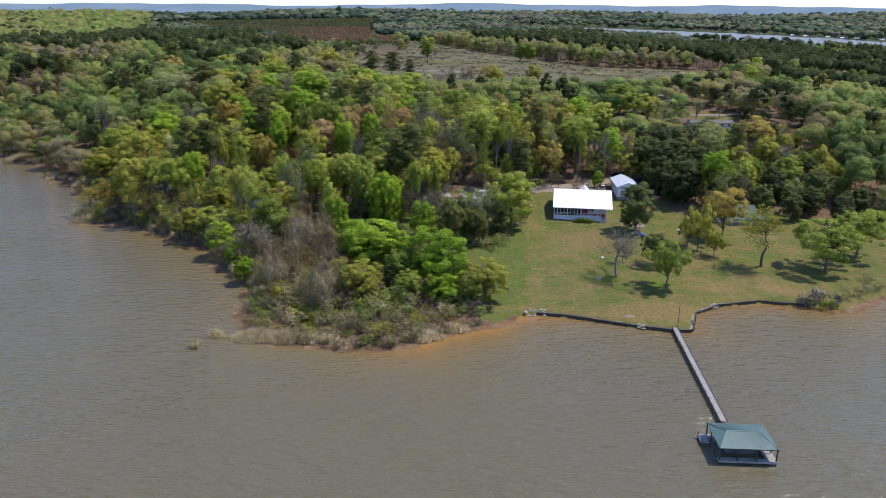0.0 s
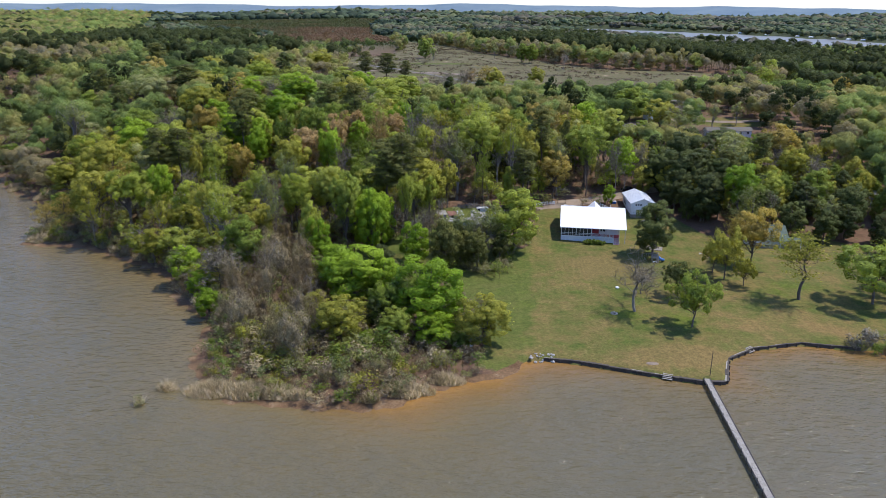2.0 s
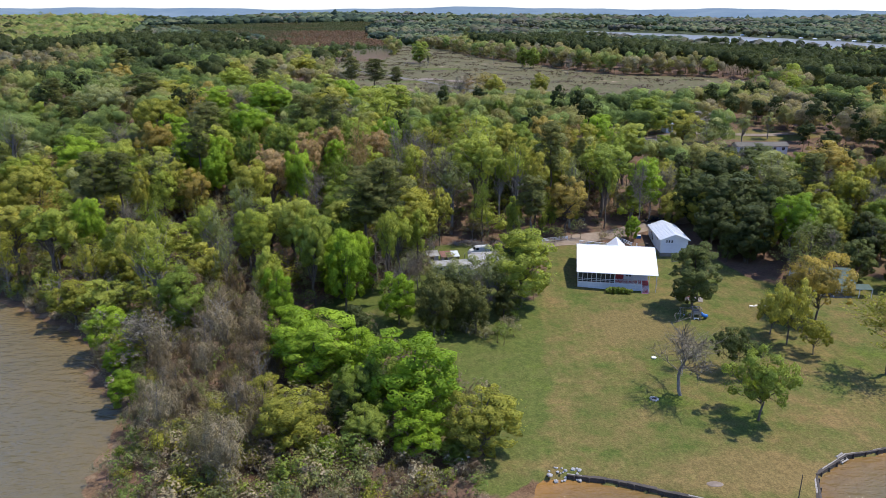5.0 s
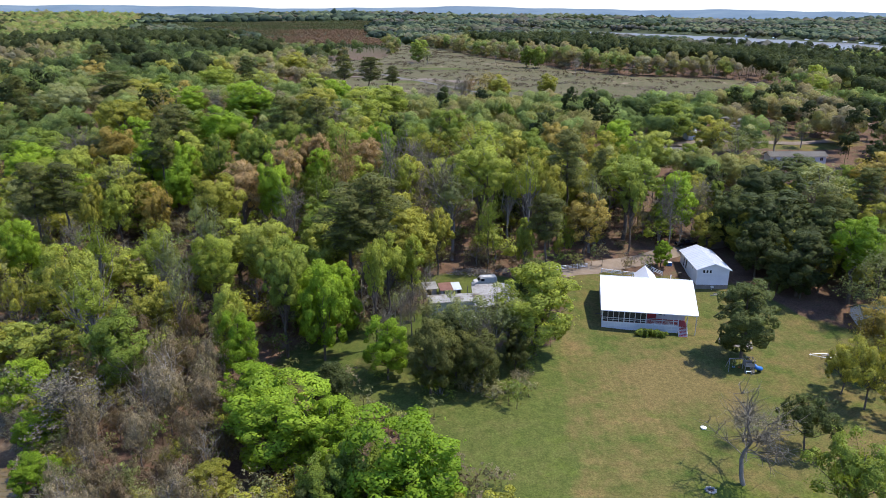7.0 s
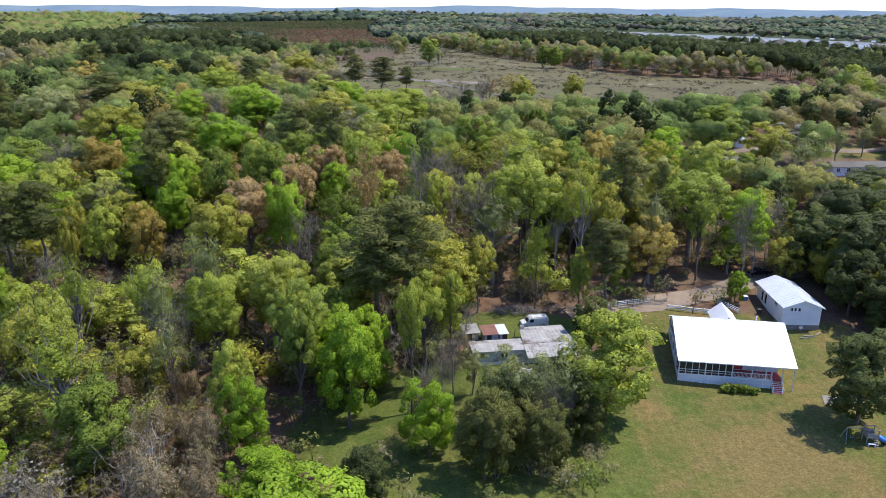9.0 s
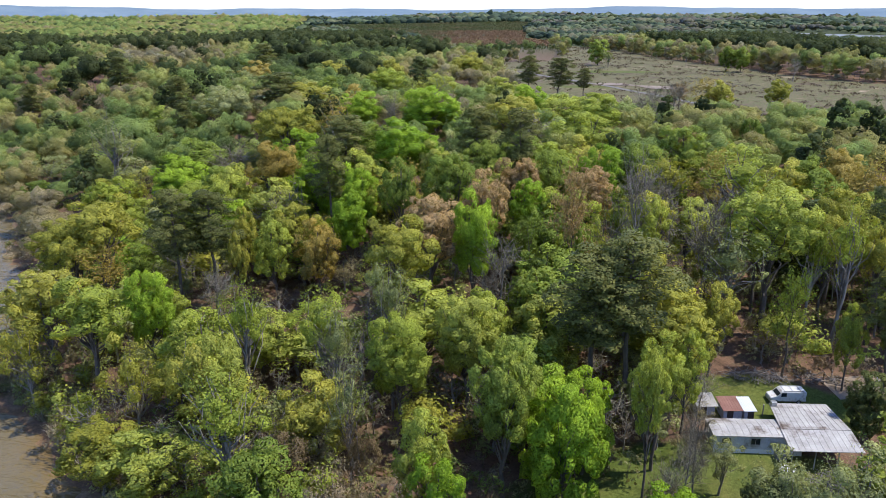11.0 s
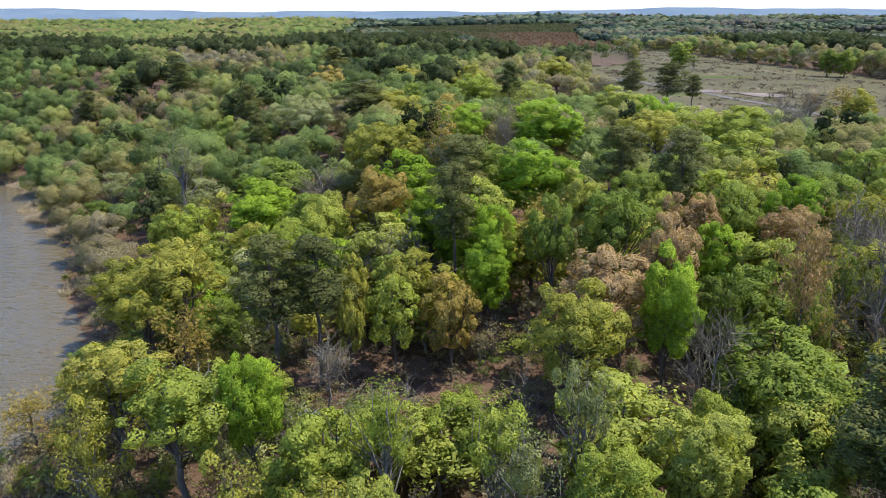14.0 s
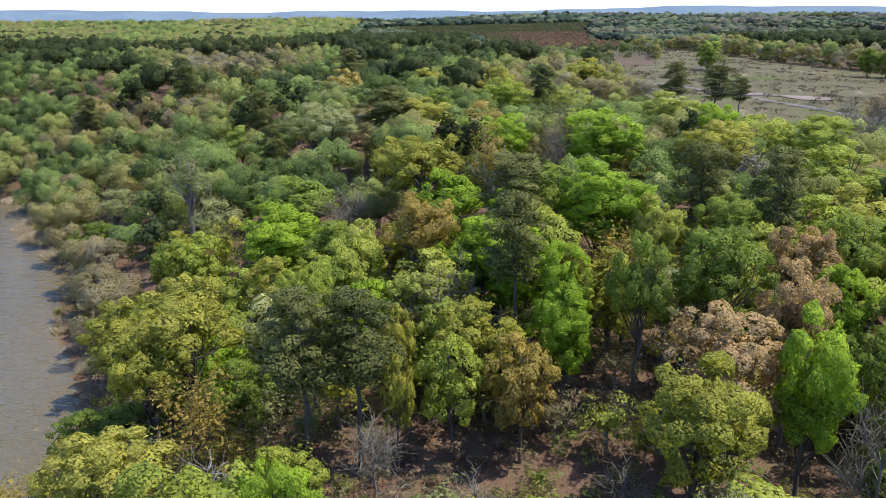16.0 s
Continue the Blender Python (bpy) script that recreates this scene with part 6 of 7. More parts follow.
def shed_building():
    root = empty("metal_building", pose(63.7, 256.6, ground_at(66, 258) - 0.15, 0, 0, -2.0), "white metal storage building with a pale gable roof", "building")
    W, D, E, A = 7.3, 13.6, 4.9, 6.3
    part("foundation", boxes((-0.05, W + 0.05, -0.05, D + 0.05, -1.2, 0.9)), CONCRETE, root, "grey block foundation")
    part("wall", boxes((0, W, 0, 0.15, 0.55, E), (0, W, D - 0.15, D, 0.55, E), (0, 0.15, 0.15, D - 0.15, 0.55, E), (W - 0.15, W, 0.15, D - 0.15, 0.55, E)), SIDING, root)
    for y in (0.0, D - 0.15):
        part("gable_wall", poly(bmesh.new(), [(0, y, E), (W, y, E), (W / 2, y, A), (0, y + 0.15, E), (W, y + 0.15, E), (W / 2, y + 0.15, A)], [(0, 1, 2), (3, 5, 4), (0, 2, 5, 3), (1, 4, 5, 2)]), SIDING, root)
    for i in range(22):
        x = 0.15 + i * (W - 0.3) / 21
        part("siding_rib", boxes((x - 0.02, x + 0.02, -0.025, 0.0, 0.6, E)), SIDING, root)
    s = (A - E) / (W / 2)
    roof_sheet("roof", [(-0.45, D + 0.5, E - 0.45 * s), (-0.45, -0.6, E - 0.45 * s), (W / 2, -0.6, A), (W / 2, D + 0.5, A)], 0.1, GREY_ROOF, root, 15)
    roof_sheet("roof", [(W + 0.45, -0.6, E - 0.45 * s), (W + 0.45, D + 0.5, E - 0.45 * s), (W / 2, D + 0.5, A), (W / 2, -0.6, A)], 0.1, GREY_ROOF, root, 15)
    for x0, x1, z0, z1 in ((-0.5, W / 2, E - 0.5 * s, A), (W + 0.5, W / 2, E - 0.5 * s, A)):
        bm = slab(bmesh.new(), [(x0, -0.66, z0), (x0, -0.6, z0), (x1, -0.6, z1), (x1, -0.66, z1)] if x0 > x1 else [(x0, -0.6, z0), (x0, -0.66, z0), (x1, -0.66, z1), (x1, -0.6, z1)], 0.2)
        part("barge_board", bm, WHITE, root)
    part("corner_trim", boxes((-0.03, 0.1, -0.04, 0.1, 0.5, E), (W - 0.1, W + 0.03, -0.04, 0.1, 0.5, E)), WHITE, root)
    for i in range(3):
        window(root, 1.3 + i * 0.75, 1.8 + i * 0.75, 3.8, 4.5, -0.005, mullions=0)
    side = pose(0, 0, 0, 0, 0, -90)
    for y, z0, z1, w in ((3.6, 3.6, 4.3, 1.5), (8.6, 1.9, 4.0, 0.9), (10.4, 1.9, 4.0, 0.9)):
        window(root, -y - w / 2, -y + w / 2, z0, z1, -0.005, turn=side, mullions=2 if w > 1 else 0)
    part("dish", rod(rod(bmesh.new(), (3.6, -0.5, -0.4), (3.6, -0.5, 0.5), 0.04), (3.6, -0.62, 0.62), (3.65, -0.5, 0.66), 0.38, 0.3, 12), WHITE, root, "white satellite dish on a short post")
    return root


shed_building()


def old_trailer():
    root = empty("mobile_home", pose(2.1, 239.9, ground_at(8, 241) - 0.05, 0, 0, 8.5), "old white mobile home with a rusted metal roof addition", "mobile home")
    part("wall", boxes((0, 12, 0, 0.12, 0.55, 2.75), (0, 12, 4.1, 4.22, 0.55, 2.75), (0, 0.12, 0.12, 4.1, 0.55, 2.75), (11.88, 12, 0.12, 4.1, 0.55, 2.75)), OLD_SIDING, root, "stained white metal siding")
    part("skirting", boxes((-0.02, 12, -0.04, 0.0, -0.3, 0.6)), WHITE, root)
    for i in range(24):
        part("siding_rib", boxes((0.2 + i * 0.5, 0.24 + i * 0.5, -0.025, 0.0, 0.62, 2.7)), OLD_SIDING, root)
    roof_sheet("roof", [(-0.2, -0.25, 2.75), (12, -0.25, 2.75), (12, 2.1, 3.05), (-0.2, 2.1, 3.05)], 0.08, RUST_ROOF, root, 13, "rust-streaked metal roof")
    roof_sheet("roof", [(12, 4.4, 2.75), (-0.2, 4.4, 2.75), (-0.2, 2.1, 3.05), (12, 2.1, 3.05)], 0.08, RUST_ROOF, root, 13, "rust-streaked metal roof")
    window(root, 1.1, 2.2, 1.5, 2.3, -0.03, STEEL)
    window(root, 5.0, 6.2, 1.4, 2.3, -0.03, STEEL)
    roof_sheet("carport_roof", [(9.0, -3.2, 2.55), (18.6, -3.2, 2.55), (18.8, 1.3, 3.1), (9.3, 1.3, 3.1)], 0.08, RUST_ROOF, root, 12, "rust-streaked metal roof")
    roof_sheet("carport_roof", [(9.3, 1.34, 3.14), (18.8, 1.34, 3.14), (18.4, 8.2, 3.2), (10.2, 8.2, 3.2)], 0.08, RUST_ROOF, root, 12, "dark-stained rusty metal roof")
    for x in (9.4, 12.4, 15.4, 18.3):
        part("post", boxes((x - 0.06, x + 0.06, -3.0, -2.88, -0.4, 2.55)), TIMBER, root)
        part("post", boxes((x - 0.06, x + 0.06, 7.8, 7.92, -0.4, 3.12)), TIMBER, root)
    part("back_wall", boxes((11.9, 18.2, 4.3, 4.42, -0.3, 3.05)), DARK_TIMBER, root, "dark plank wall under the roof")
    part("heat_pump", boxes((10.2, 11.0, 7.2, 7.9, 3.2, 3.85), bevel=0.03), STEEL, root)
    part("porch_step", boxes((8.2, 9.6, -1.2, -0.1, -0.3, 0.5)), TIMBER, root)
    return root


old_trailer()


def lean_shed(x, y, turn, w, d, roof_mat, label):
    root = empty("tool_shed", pose(x, y, ground_at(x, y) - 0.1, 0, 0, turn), label, "shed")
    part("wall", boxes((0, w, 0, 0.1, 0, 1.9), (0, w, d - 0.1, d, 0, 2.2), (0, 0.1, 0.1, d - 0.1, 0, 1.95), (w - 0.1, w, 0.1, d - 0.1, 0, 1.95)), OLD_SIDING, root)
    roof_sheet("roof", [(-0.3, -0.5, 1.95), (w + 0.3, -0.5, 1.95), (w + 0.3, d + 0.3, 2.5), (-0.3, d + 0.3, 2.5)], 0.06, roof_mat, root, 8)
    part("door", boxes((0.5, 1.4, -0.04, 0.0, 0.05, 1.8)), DARK_TIMBER, root, "dark plank door")
    return root


lean_shed(4.4, 246.8, 12, 2.7, 2.6, RED_ROOF, "small tin shed with a red rusted roof")
lean_shed(0.8, 247.4, 12, 2.6, 2.4, RUST_ROOF, "small tin shed with a grey metal roof")
lean_shed(7.3, 247.2, 12, 1.3, 2.5, GREY_ROOF, "small tin lean-to with a pale roof")


def vehicle(name, x, y, turn, body_mat, label, length=5.3, high=2.05, van=True):
    """A van or a pickup, nose towards -x: body with rounded edges, glass, bumpers, lamps and wheels with rims."""
    z = ground_at(x, y)
    root = empty(name, pose(x, y, z, 0, 0, turn), label, name)
    h, w = length / 2, 0.98
    if van:
        side = [(-h, 0.45), (h, 0.45), (h, high - 0.1), (h - 0.15, high), (-h + 1.75, high), (-h + 1.0, 1.25), (-h + 0.1, 1.05)]
    else:
        side = [(-h, 0.5), (h, 0.5), (h, 1.15), (0.75, 1.15), (0.55, high), (-0.75, high), (-1.35, 1.2), (-h + 0.1, 1.08)]
    n = len(side)
    bm = poly(bmesh.new(), [(a, -w, b) for a, b in side] + [(a, w, b) for a, b in side], [tuple(range(n)), tuple(range(2 * n - 1, n - 1, -1))] + [((i + 1) % n, i, i + n, (i + 1) % n + n) for i in range(n)])
    bmesh.ops.bevel(bm, geom=list(bm.edges), offset=0.06, segments=2, affect="EDGES")
    body = part("body", bm, body_mat, root)
    gz0, gz1 = 1.25, high - 0.18
    if van:
        part("windscreen", slab(bmesh.new(), [(-h + 1.02, w - 0.12, 1.33), (-h + 1.02, -w + 0.12, 1.33), (-h + 1.68, -w + 0.16, high - 0.1), (-h + 1.68, w - 0.16, high - 0.1)], 0.02), GLASS, root, "dark glass")
        panes = ((-h + 1.55, -h + 2.35),)
    else:
        part("windscreen", slab(bmesh.new(), [(-1.33, w - 0.12, 1.28), (-1.33, -w + 0.12, 1.28), (-0.82, -w + 0.16, high - 0.08), (-0.82, w - 0.16, high - 0.08)], 0.02), GLASS, root, "dark glass")
        panes = ((-0.85, -0.2), (-0.1, 0.5))
    for s in (-1, 1):
        for a, b in panes:
            part("side_window", boxes((a, b, s * (w + 0.004) - 0.01, s * (w + 0.004) + 0.01, gz0, gz1), bevel=0.008), GLASS, root, "dark glass")
        part("headlight", boxes((-h - 0.02, -h + 0.06, s * 0.7 - 0.14, s * 0.7 + 0.14, 0.78, 0.98), bevel=0.02), STEEL, root)
    for a in (-h - 0.06, h - 0.02):
        part("bumper", boxes((a, a + 0.12, -w + 0.05, w - 0.05, 0.42, 0.62), bevel=0.03), STEEL, root)
    if van:
        part("roof_rack", boxes(*[(k, k + 0.06, -0.85, 0.85, high + 0.05, high + 0.1) for k in (-0.6, 0.6, 1.8)], (-0.8, 2.2, -0.87, -0.82, high, high + 0.12), (-0.8, 2.2, 0.82, 0.87, high, high + 0.12)), STEEL, root)
    else:
        part("load_bed", boxes((0.85, h - 0.12, -w + 0.12, w - 0.12, 1.13, 1.165)), RUBBER, root, "black load bed")
    for a in (-h + 0.95, h - 1.05):
        for s in (-1, 1):
            tyre = part("wheel", rod(bmesh.new(), (a, s * (w - 0.2), 0.34), (a, s * (w + 0.02), 0.34), 0.35, sides=16), RUBBER, root, "black tyre")
            part("rim", rod(bmesh.new(), (a, s * (w + 0.015), 0.34), (a, s * (w + 0.035), 0.34), 0.2, sides=12), STEEL, tyre)
    return root


vehicle("van", 14.3, 253.6, 10, CAR_WHITE, "old chalky white cargo van parked on grass")
vehicle("pickup_truck", 68.2, 279.2, 14, BLACK, "black pickup truck parked on the gravel drive", 5.6, 1.85, False)
vehicle("truck_wreck", 10.8, 236.4, 75, CAR_WHITE, "derelict pale pickup cab beside the trailer", 4.2, 1.7, False)


# ---- dock and boat house ----
def dock():
    root = empty("dock", pose(54.5, 155.0, 0, 0, 0, 0), "long weathered grey plank walkway on posts over water", "dock")
    a, b = Vector((0, 0.3, 0.78)), Vector((-3.4, -40.2, 0.78))
    along = (b - a).normalized()
    across = Vector((along.y, -along.x, 0)) * 0.72
    n = int((b - a).length / 0.15)
    bm = bmesh.new()
    r = random.Random(3)
    for i in range(n):
        p, q = a.lerp(b, i / n), a.lerp(b, (i + 0.88) / n)
        j = Vector((0, 0, r.uniform(-0.008, 0.012)))
        o = across * r.uniform(0.97, 1.04)
        slab(bm, [p - o + j, p + o + j, q + o + j, q - o + j][::-1], 0.04)
    tagged(part("decking", bm, TIMBER, root, "weathered grey planks"), kind="stuff")
    for s in (-0.62, 0.62):
        bm = slab(bmesh.new(), [a + across * (s + 0.06) / 0.72 - Vector((0, 0, 0.045)), a + across * (s - 0.06) / 0.72 - Vector((0, 0, 0.045)), b + across * (s - 0.06) / 0.72 - Vector((0, 0, 0.045)), b + across * (s + 0.06) / 0.72 - Vector((0, 0, 0.045))], 0.2)
        part("stringer", bm, DARK_TIMBER, root)
    for i in range(15):
        p = a.lerp(b, (i + 0.3) / 15)
        for s in (-1, 1):
            q = p + across * s * 1.04
            top = 0.82 if s < 0 else 1.55
            part("post", rod(bmesh.new(), (q.x, q.y, -2.4), (q.x, q.y, top), 0.07 if s < 0 else 0.05, sides=7), DARK_TIMBER, root)
    return root


dock()
pole = empty("utility_post", pose(55.6, 156.6, 0.5), "thin dark lamp post beside the dock", "post")
part("shaft", rod(bmesh.new(), (0, 0, -0.5), (0, 0, 5.6), 0.09, 0.06, 8), DARK_TIMBER, pole)


def boat_house():
    root = empty("boat_house", pose(50.75, 106.5, 0, 0, 0, -3.5), "covered boat slip with a green hipped metal roof", "boat house")
    X, Y = 4.7, 3.7
    # walkway decks round the slip
    for bx in ((-4.6, 4.9, -3.9, -2.9, 0.55, 0.72), (3.3, 4.9, -2.9, 4.0, 0.55, 0.72), (-4.6, 3.3, 3.1, 4.0, 0.55, 0.72)):
        n = int((bx[1] - bx[0]) / 0.17)
        bm = bmesh.new()
        for i in range(n):
            box(bm, bx[0] + (bx[1] - bx[0]) * i / n, bx[0] + (bx[1] - bx[0]) * (i + 0.9) / n, bx[2], bx[3], bx[4] + 0.1, bx[5])
        box(bm, *bx[:4], bx[4] - 0.1, bx[4] + 0.1)
        tagged(part("deck", bm, TIMBER, root, "weathered grey planks"), kind="stuff")
    part("edge_board", boxes((-4.65, 4.95, -3.96, -3.9, 0.4, 0.75), (4.9, 4.96, -3.9, 4.0, 0.4, 0.75)), TIMBER, root)
    for x in (-4.5, -1.6, 1.4, 4.7):
        for y in (-3.7, 3.8):
            part("post", boxes((x - 0.09, x + 0.09, y - 0.09, y + 0.09, -2.4, 3.05)), DARK_TIMBER, root)
    for y in (-1.2, 1.3):
        part("post", boxes((4.6, 4.78, y - 0.09, y + 0.09, -2.4, 3.05)), DARK_TIMBER, root)
        part("post", boxes((-4.6, -4.42, y - 0.09, y + 0.09, -2.4, 3.05)), DARK_TIMBER, root)
    part("beam", boxes((-4.7, 4.9, -3.82, -3.6, 2.85, 3.08), (-4.7, 4.9, 3.7, 3.9, 2.85, 3.08), (-4.62, -4.42, -3.6, 3.7, 2.85, 3.08), (4.6, 4.8, -3.6, 3.7, 2.85, 3.08)), DARK_TIMBER, root)
    e, rz, rx = 3.1, 4.0, 2.6
    c = [(-X, -3.95, e), (X + 0.1, -3.95, e), (X + 0.1, 3.8, e), (-X, 3.8, e)]
    r0, r1 = (-rx, 0, rz), (rx + 0.2, 0, rz)
    roof_sheet("roof", [c[0], c[1], r1, r0], 0.07, GREEN_ROOF, root, 26, "ribbed green metal roof")
    roof_sheet("roof", [c[2], c[3], r0, r1], 0.07, GREEN_ROOF, root, 26, "ribbed green metal roof")
    for tri in ((c[1], c[2], r1), (c[3], c[0], r0)):
        bm = poly(bmesh.new(), [*tri, *[(p[0], p[1], p[2] - 0.08) for p in tri]], [(0, 1, 2), (5, 4, 3), (0, 3, 4, 1), (1, 4, 5, 2), (2, 5, 3, 0)])
        end = part("roof", bm, GREEN_ROOF, root, "ribbed green metal roof")
        a, b, t = (Vector(p) for p in tri)
        for i in range(1, 20):
            k = i / 20
            p = a.lerp(b, k)
            q = a.lerp(t, k * 2) if k < 0.5 else b.lerp(t, (1 - k) * 2)
            part("rib", rod(bmesh.new(), p + Vector((0, 0, 0.01)), q + Vector((0, 0, 0.01)), 0.03, sides=4), GREEN_ROOF, end)
    for a, b in ((c[0], r0), (c[1], r1), (c[2], r1), (c[3], r0), (r0, r1)):
        part("hip_cap", rod(bmesh.new(), a, b, 0.11, sides=6), GREEN_ROOF, root)
    part("storage_box", boxes((-3.2, 2.0, 2.2, 2.9, 2.2, 2.55), bevel=0.03), OLD_SIDING, root, "pale overhead loft")
    part("side_platform", boxes((-6.0, -4.7, 1.4, 3.9, 0.5, 0.7)), TIMBER, root)
    for x, y in ((-5.9, 1.5), (-5.9, 3.8)):
        part("post", rod(bmesh.new(), (x, y, -2.4), (x, y, 1.3), 0.1), DARK_TIMBER, root)
    return root


boat_house()


def moored_boat():
    root = empty("jon_boat", pose(-0.2 + 51.0, 106.6, 0.05, 0, 0, -3.5), "small dark aluminium boat floating in the covered slip", "boat")
    pts = [(-2.6, -0.8, 0.75), (2.2, -0.8, 0.75), (3.0, 0, 0.85), (2.2, 0.8, 0.75), (-2.6, 0.8, 0.75)]
    low = [(x * 0.94, y * 0.8, -0.15) for x, y, z in pts]
    inn = [(x * 0.95, y * 0.9, 0.72) for x, y, z in pts]
    deep = [(x * 0.9, y * 0.75, 0.1) for x, y, z in pts]
    f = []
    for lo, hi in ((5, 0), (0, 10), (10, 15)):
        f += [(lo + i, lo + (i + 1) % 5, hi + (i + 1) % 5, hi + i) for i in range(5)]
    part("hull", poly(bmesh.new(), pts + low + inn + deep, f + [(15, 16, 17, 18, 19), (9, 8, 7, 6, 5)]), STEEL, root)
    for x in (-1.6, 0.2):
        part("bench", boxes((x, x + 0.35, -0.68, 0.68, 0.42, 0.5)), TIMBER, root)
    m = part("outboard_motor", boxes((-3.0, -2.55, -0.22, 0.22, 0.55, 1.2), bevel=0.08), BLACK, root, "black outboard motor")
    part("shaft", rod(bmesh.new(), (-2.8, 0, -0.6), (-2.8, 0, 0.6), 0.07), BLACK, m)


moored_boat()


# ---- bulkhead along the lawn ----
def bulkhead():
    root = empty("retaining_wall", pose(0, 0, 0), "dark timber retaining wall along the lawn's edge", "retaining wall", kind="structure")
    r = random.Random(8)
    for a, b in zip(WALL[:-1], WALL[1:]):
        a, b = Vector((*a, 0)), Vector((*b, 0))
        L = (b - a).length
        out = Vector(((b - a).y, -(b - a).x, 0)).normalized()
        n = max(1, round(L / 2.4))
        for i in range(n):
            p, q = a.lerp(b, i / n), a.lerp(b, (i + 0.985) / n)
            zt = 0.78 + r.uniform(-0.07, 0.05)
            for k in range(3):
                z1 = zt - k * 0.3
                o0, o1 = out * (0.32 + r.uniform(-0.02, 0.03)), out * (0.66 + r.uniform(-0.03, 0.03))
                bm = slab(bmesh.new(), [p + o0 + Vector((0, 0, z1)), p + o1 + Vector((0, 0, z1)), q + o1 + Vector((0, 0, z1)), q + o0 + Vector((0, 0, z1))], 0.28 if k < 2 else 1.2)
                part("timber", bm, DARK_TIMBER, root)
            c = p.lerp(q, 0.5) + out * 0.78
            part("pile", rod(bmesh.new(), (c.x, c.y, -1.5), (c.x, c.y, 0.86 + r.uniform(-0.1, 0.1)), 0.12, sides=7), DARK_TIMBER, root)
            bm = slab(bmesh.new(), [p - out * 0.1 + Vector((0, 0, zt - 0.05)), p + out * 0.3 + Vector((0, 0, zt - 0.05)), q + out * 0.3 + Vector((0, 0, zt - 0.05)), q - out * 0.1 + Vector((0, 0, zt - 0.05))], 0.25)
            part("cap_board", bm, DARK_TIMBER if r.random() < 0.6 else TIMBER, root)
    return root


bulkhead()


def water_steps(x, y, turn):
    root = empty("wooden_steps", pose(x, y, 0.5, 0, 0, turn), "grey plank steps over the retaining wall", "steps")
    for i in range(4):
        part("tread", boxes((-0.9, 0.9, -0.32 * i - 0.3, -0.32 * i, 0.42 - 0.2 * i, 0.47 - 0.2 * i)), TIMBER, root)
    for s in (-0.95, 0.9):
        part("stringer", slab(bmesh.new(), [(s, -1.3, -0.25), (s + 0.06, -1.3, -0.25), (s + 0.06, 0.1, 0.55), (s, 0.1, 0.55)], 0.2), TIMBER, root)


water_steps(47.3, 157.0, -19)
water_steps(68.2, 169.3, 35)

rr = random.Random(4)
for i in range(26):
    x, y = rr.uniform(20.5, 25.5), rr.uniform(163.4, 166.0)
    s = rr.uniform(0.18, 0.42)
    bm = bmesh.new()
    bmesh.ops.create_icosphere(bm, subdivisions=1, radius=s)
    for v in bm.verts:
        v.co *= rr.uniform(0.75, 1.2)
    bmesh.ops.scale(bm, verts=bm.verts, vec=(1, 1, 0.65))
    me = bpy.data.meshes.new("boulder")
    bm.to_mesh(me)
    bm.free()
    me.materials.append(ROCK)
    ob = new("boulder", me)
    ob.matrix_basis = pose(x, y, max(0.1, ground_at(x, y)) + s * 0.2, 0, 0, rr.uniform(0, 360))
    tagged(ob, "grey rip-rap boulder at the shore", "boulder", "boulders at the end of the wall")


# ---- drive, roads, field tracks ----
def ribbon(name, line, width, material, label, lift=0.07, wobble=0.15, kind="structure", step=2.0):
    pts = []
    for (x1, y1), (x2, y2) in zip(line[:-1], line[1:]):
        n = max(1, int(math.hypot(x2 - x1, y2 - y1) / step))
        pts += [(x1 + (x2 - x1) * i / n, y1 + (y2 - y1) * i / n) for i in range(n)]
    pts = np.array(pts + [line[-1]], dtype=float)
    for _ in range(3):
        pts[1:-1] = (pts[:-2] + 2 * pts[1:-1] + pts[2:]) / 4
    t = np.gradient(pts, axis=0)
    t /= np.linalg.norm(t, axis=1, keepdims=True)
    nrm = np.stack([-t[:, 1], t[:, 0]], 1)
    rng = np.random.default_rng(hash_seed(name) + len(pts))
    cols = np.linspace(-0.5, 0.5, 5)
    w = width * (1 + wobble * np.convolve(rng.normal(size=len(pts)), np.ones(3) / 3, "same"))
    V = pts[:, None] + nrm[:, None] * cols[None, :, None] * w[:, None, None]
    z = height(V[..., 0].ravel(), V[..., 1].ravel()).reshape(V.shape[:2]) + lift
    n = len(pts)
    k, s = np.meshgrid(np.arange(n - 1), np.arange(4), indexing="ij")
    F = np.stack([k * 5 + s + 1, k * 5 + s, (k + 1) * 5 + s, (k + 1) * 5 + s + 1], -1).reshape(-1, 4)
    return tagged(link_mesh(name, np.concatenate([V, z[..., None]], -1).reshape(-1, 3), F, material, smooth=True), label, "road", kind=kind)


ribbon("driveway", [(22, 258.5), (32, 262.5), (44, 267), (55, 271), (63, 275.5), (73, 279.5), (86, 284)], 5.6, GRAVEL, "pale gravel and dirt driveway behind the house", step=1.5)
ribbon("road", [(-330, 1050), (-232, 915), (-168, 802), (-92, 686), (-51, 626), (-28, 594), (-8, 562), (8, 540), (22, 516), (40, 490)], 3.6, ASPHALT, "narrow grey road across the cleared field", 0.16, 0.05, step=6)
ribbon("dirt_track", [(-66, 590), (-45, 585), (-25, 574), (-6, 572), (12, 562), (28, 556)], 9.0, DIRT, "pale bare dirt track across the cleared field", 0.3, 0.9, step=5)
ribbon("field_road", [(-40, 474), (-10, 478), (3, 474), (14, 466), (30, 455), (60, 450)], 3.4, ASPHALT, "narrow grey road at the edge of the field", 0.2, 0.05, step=4)
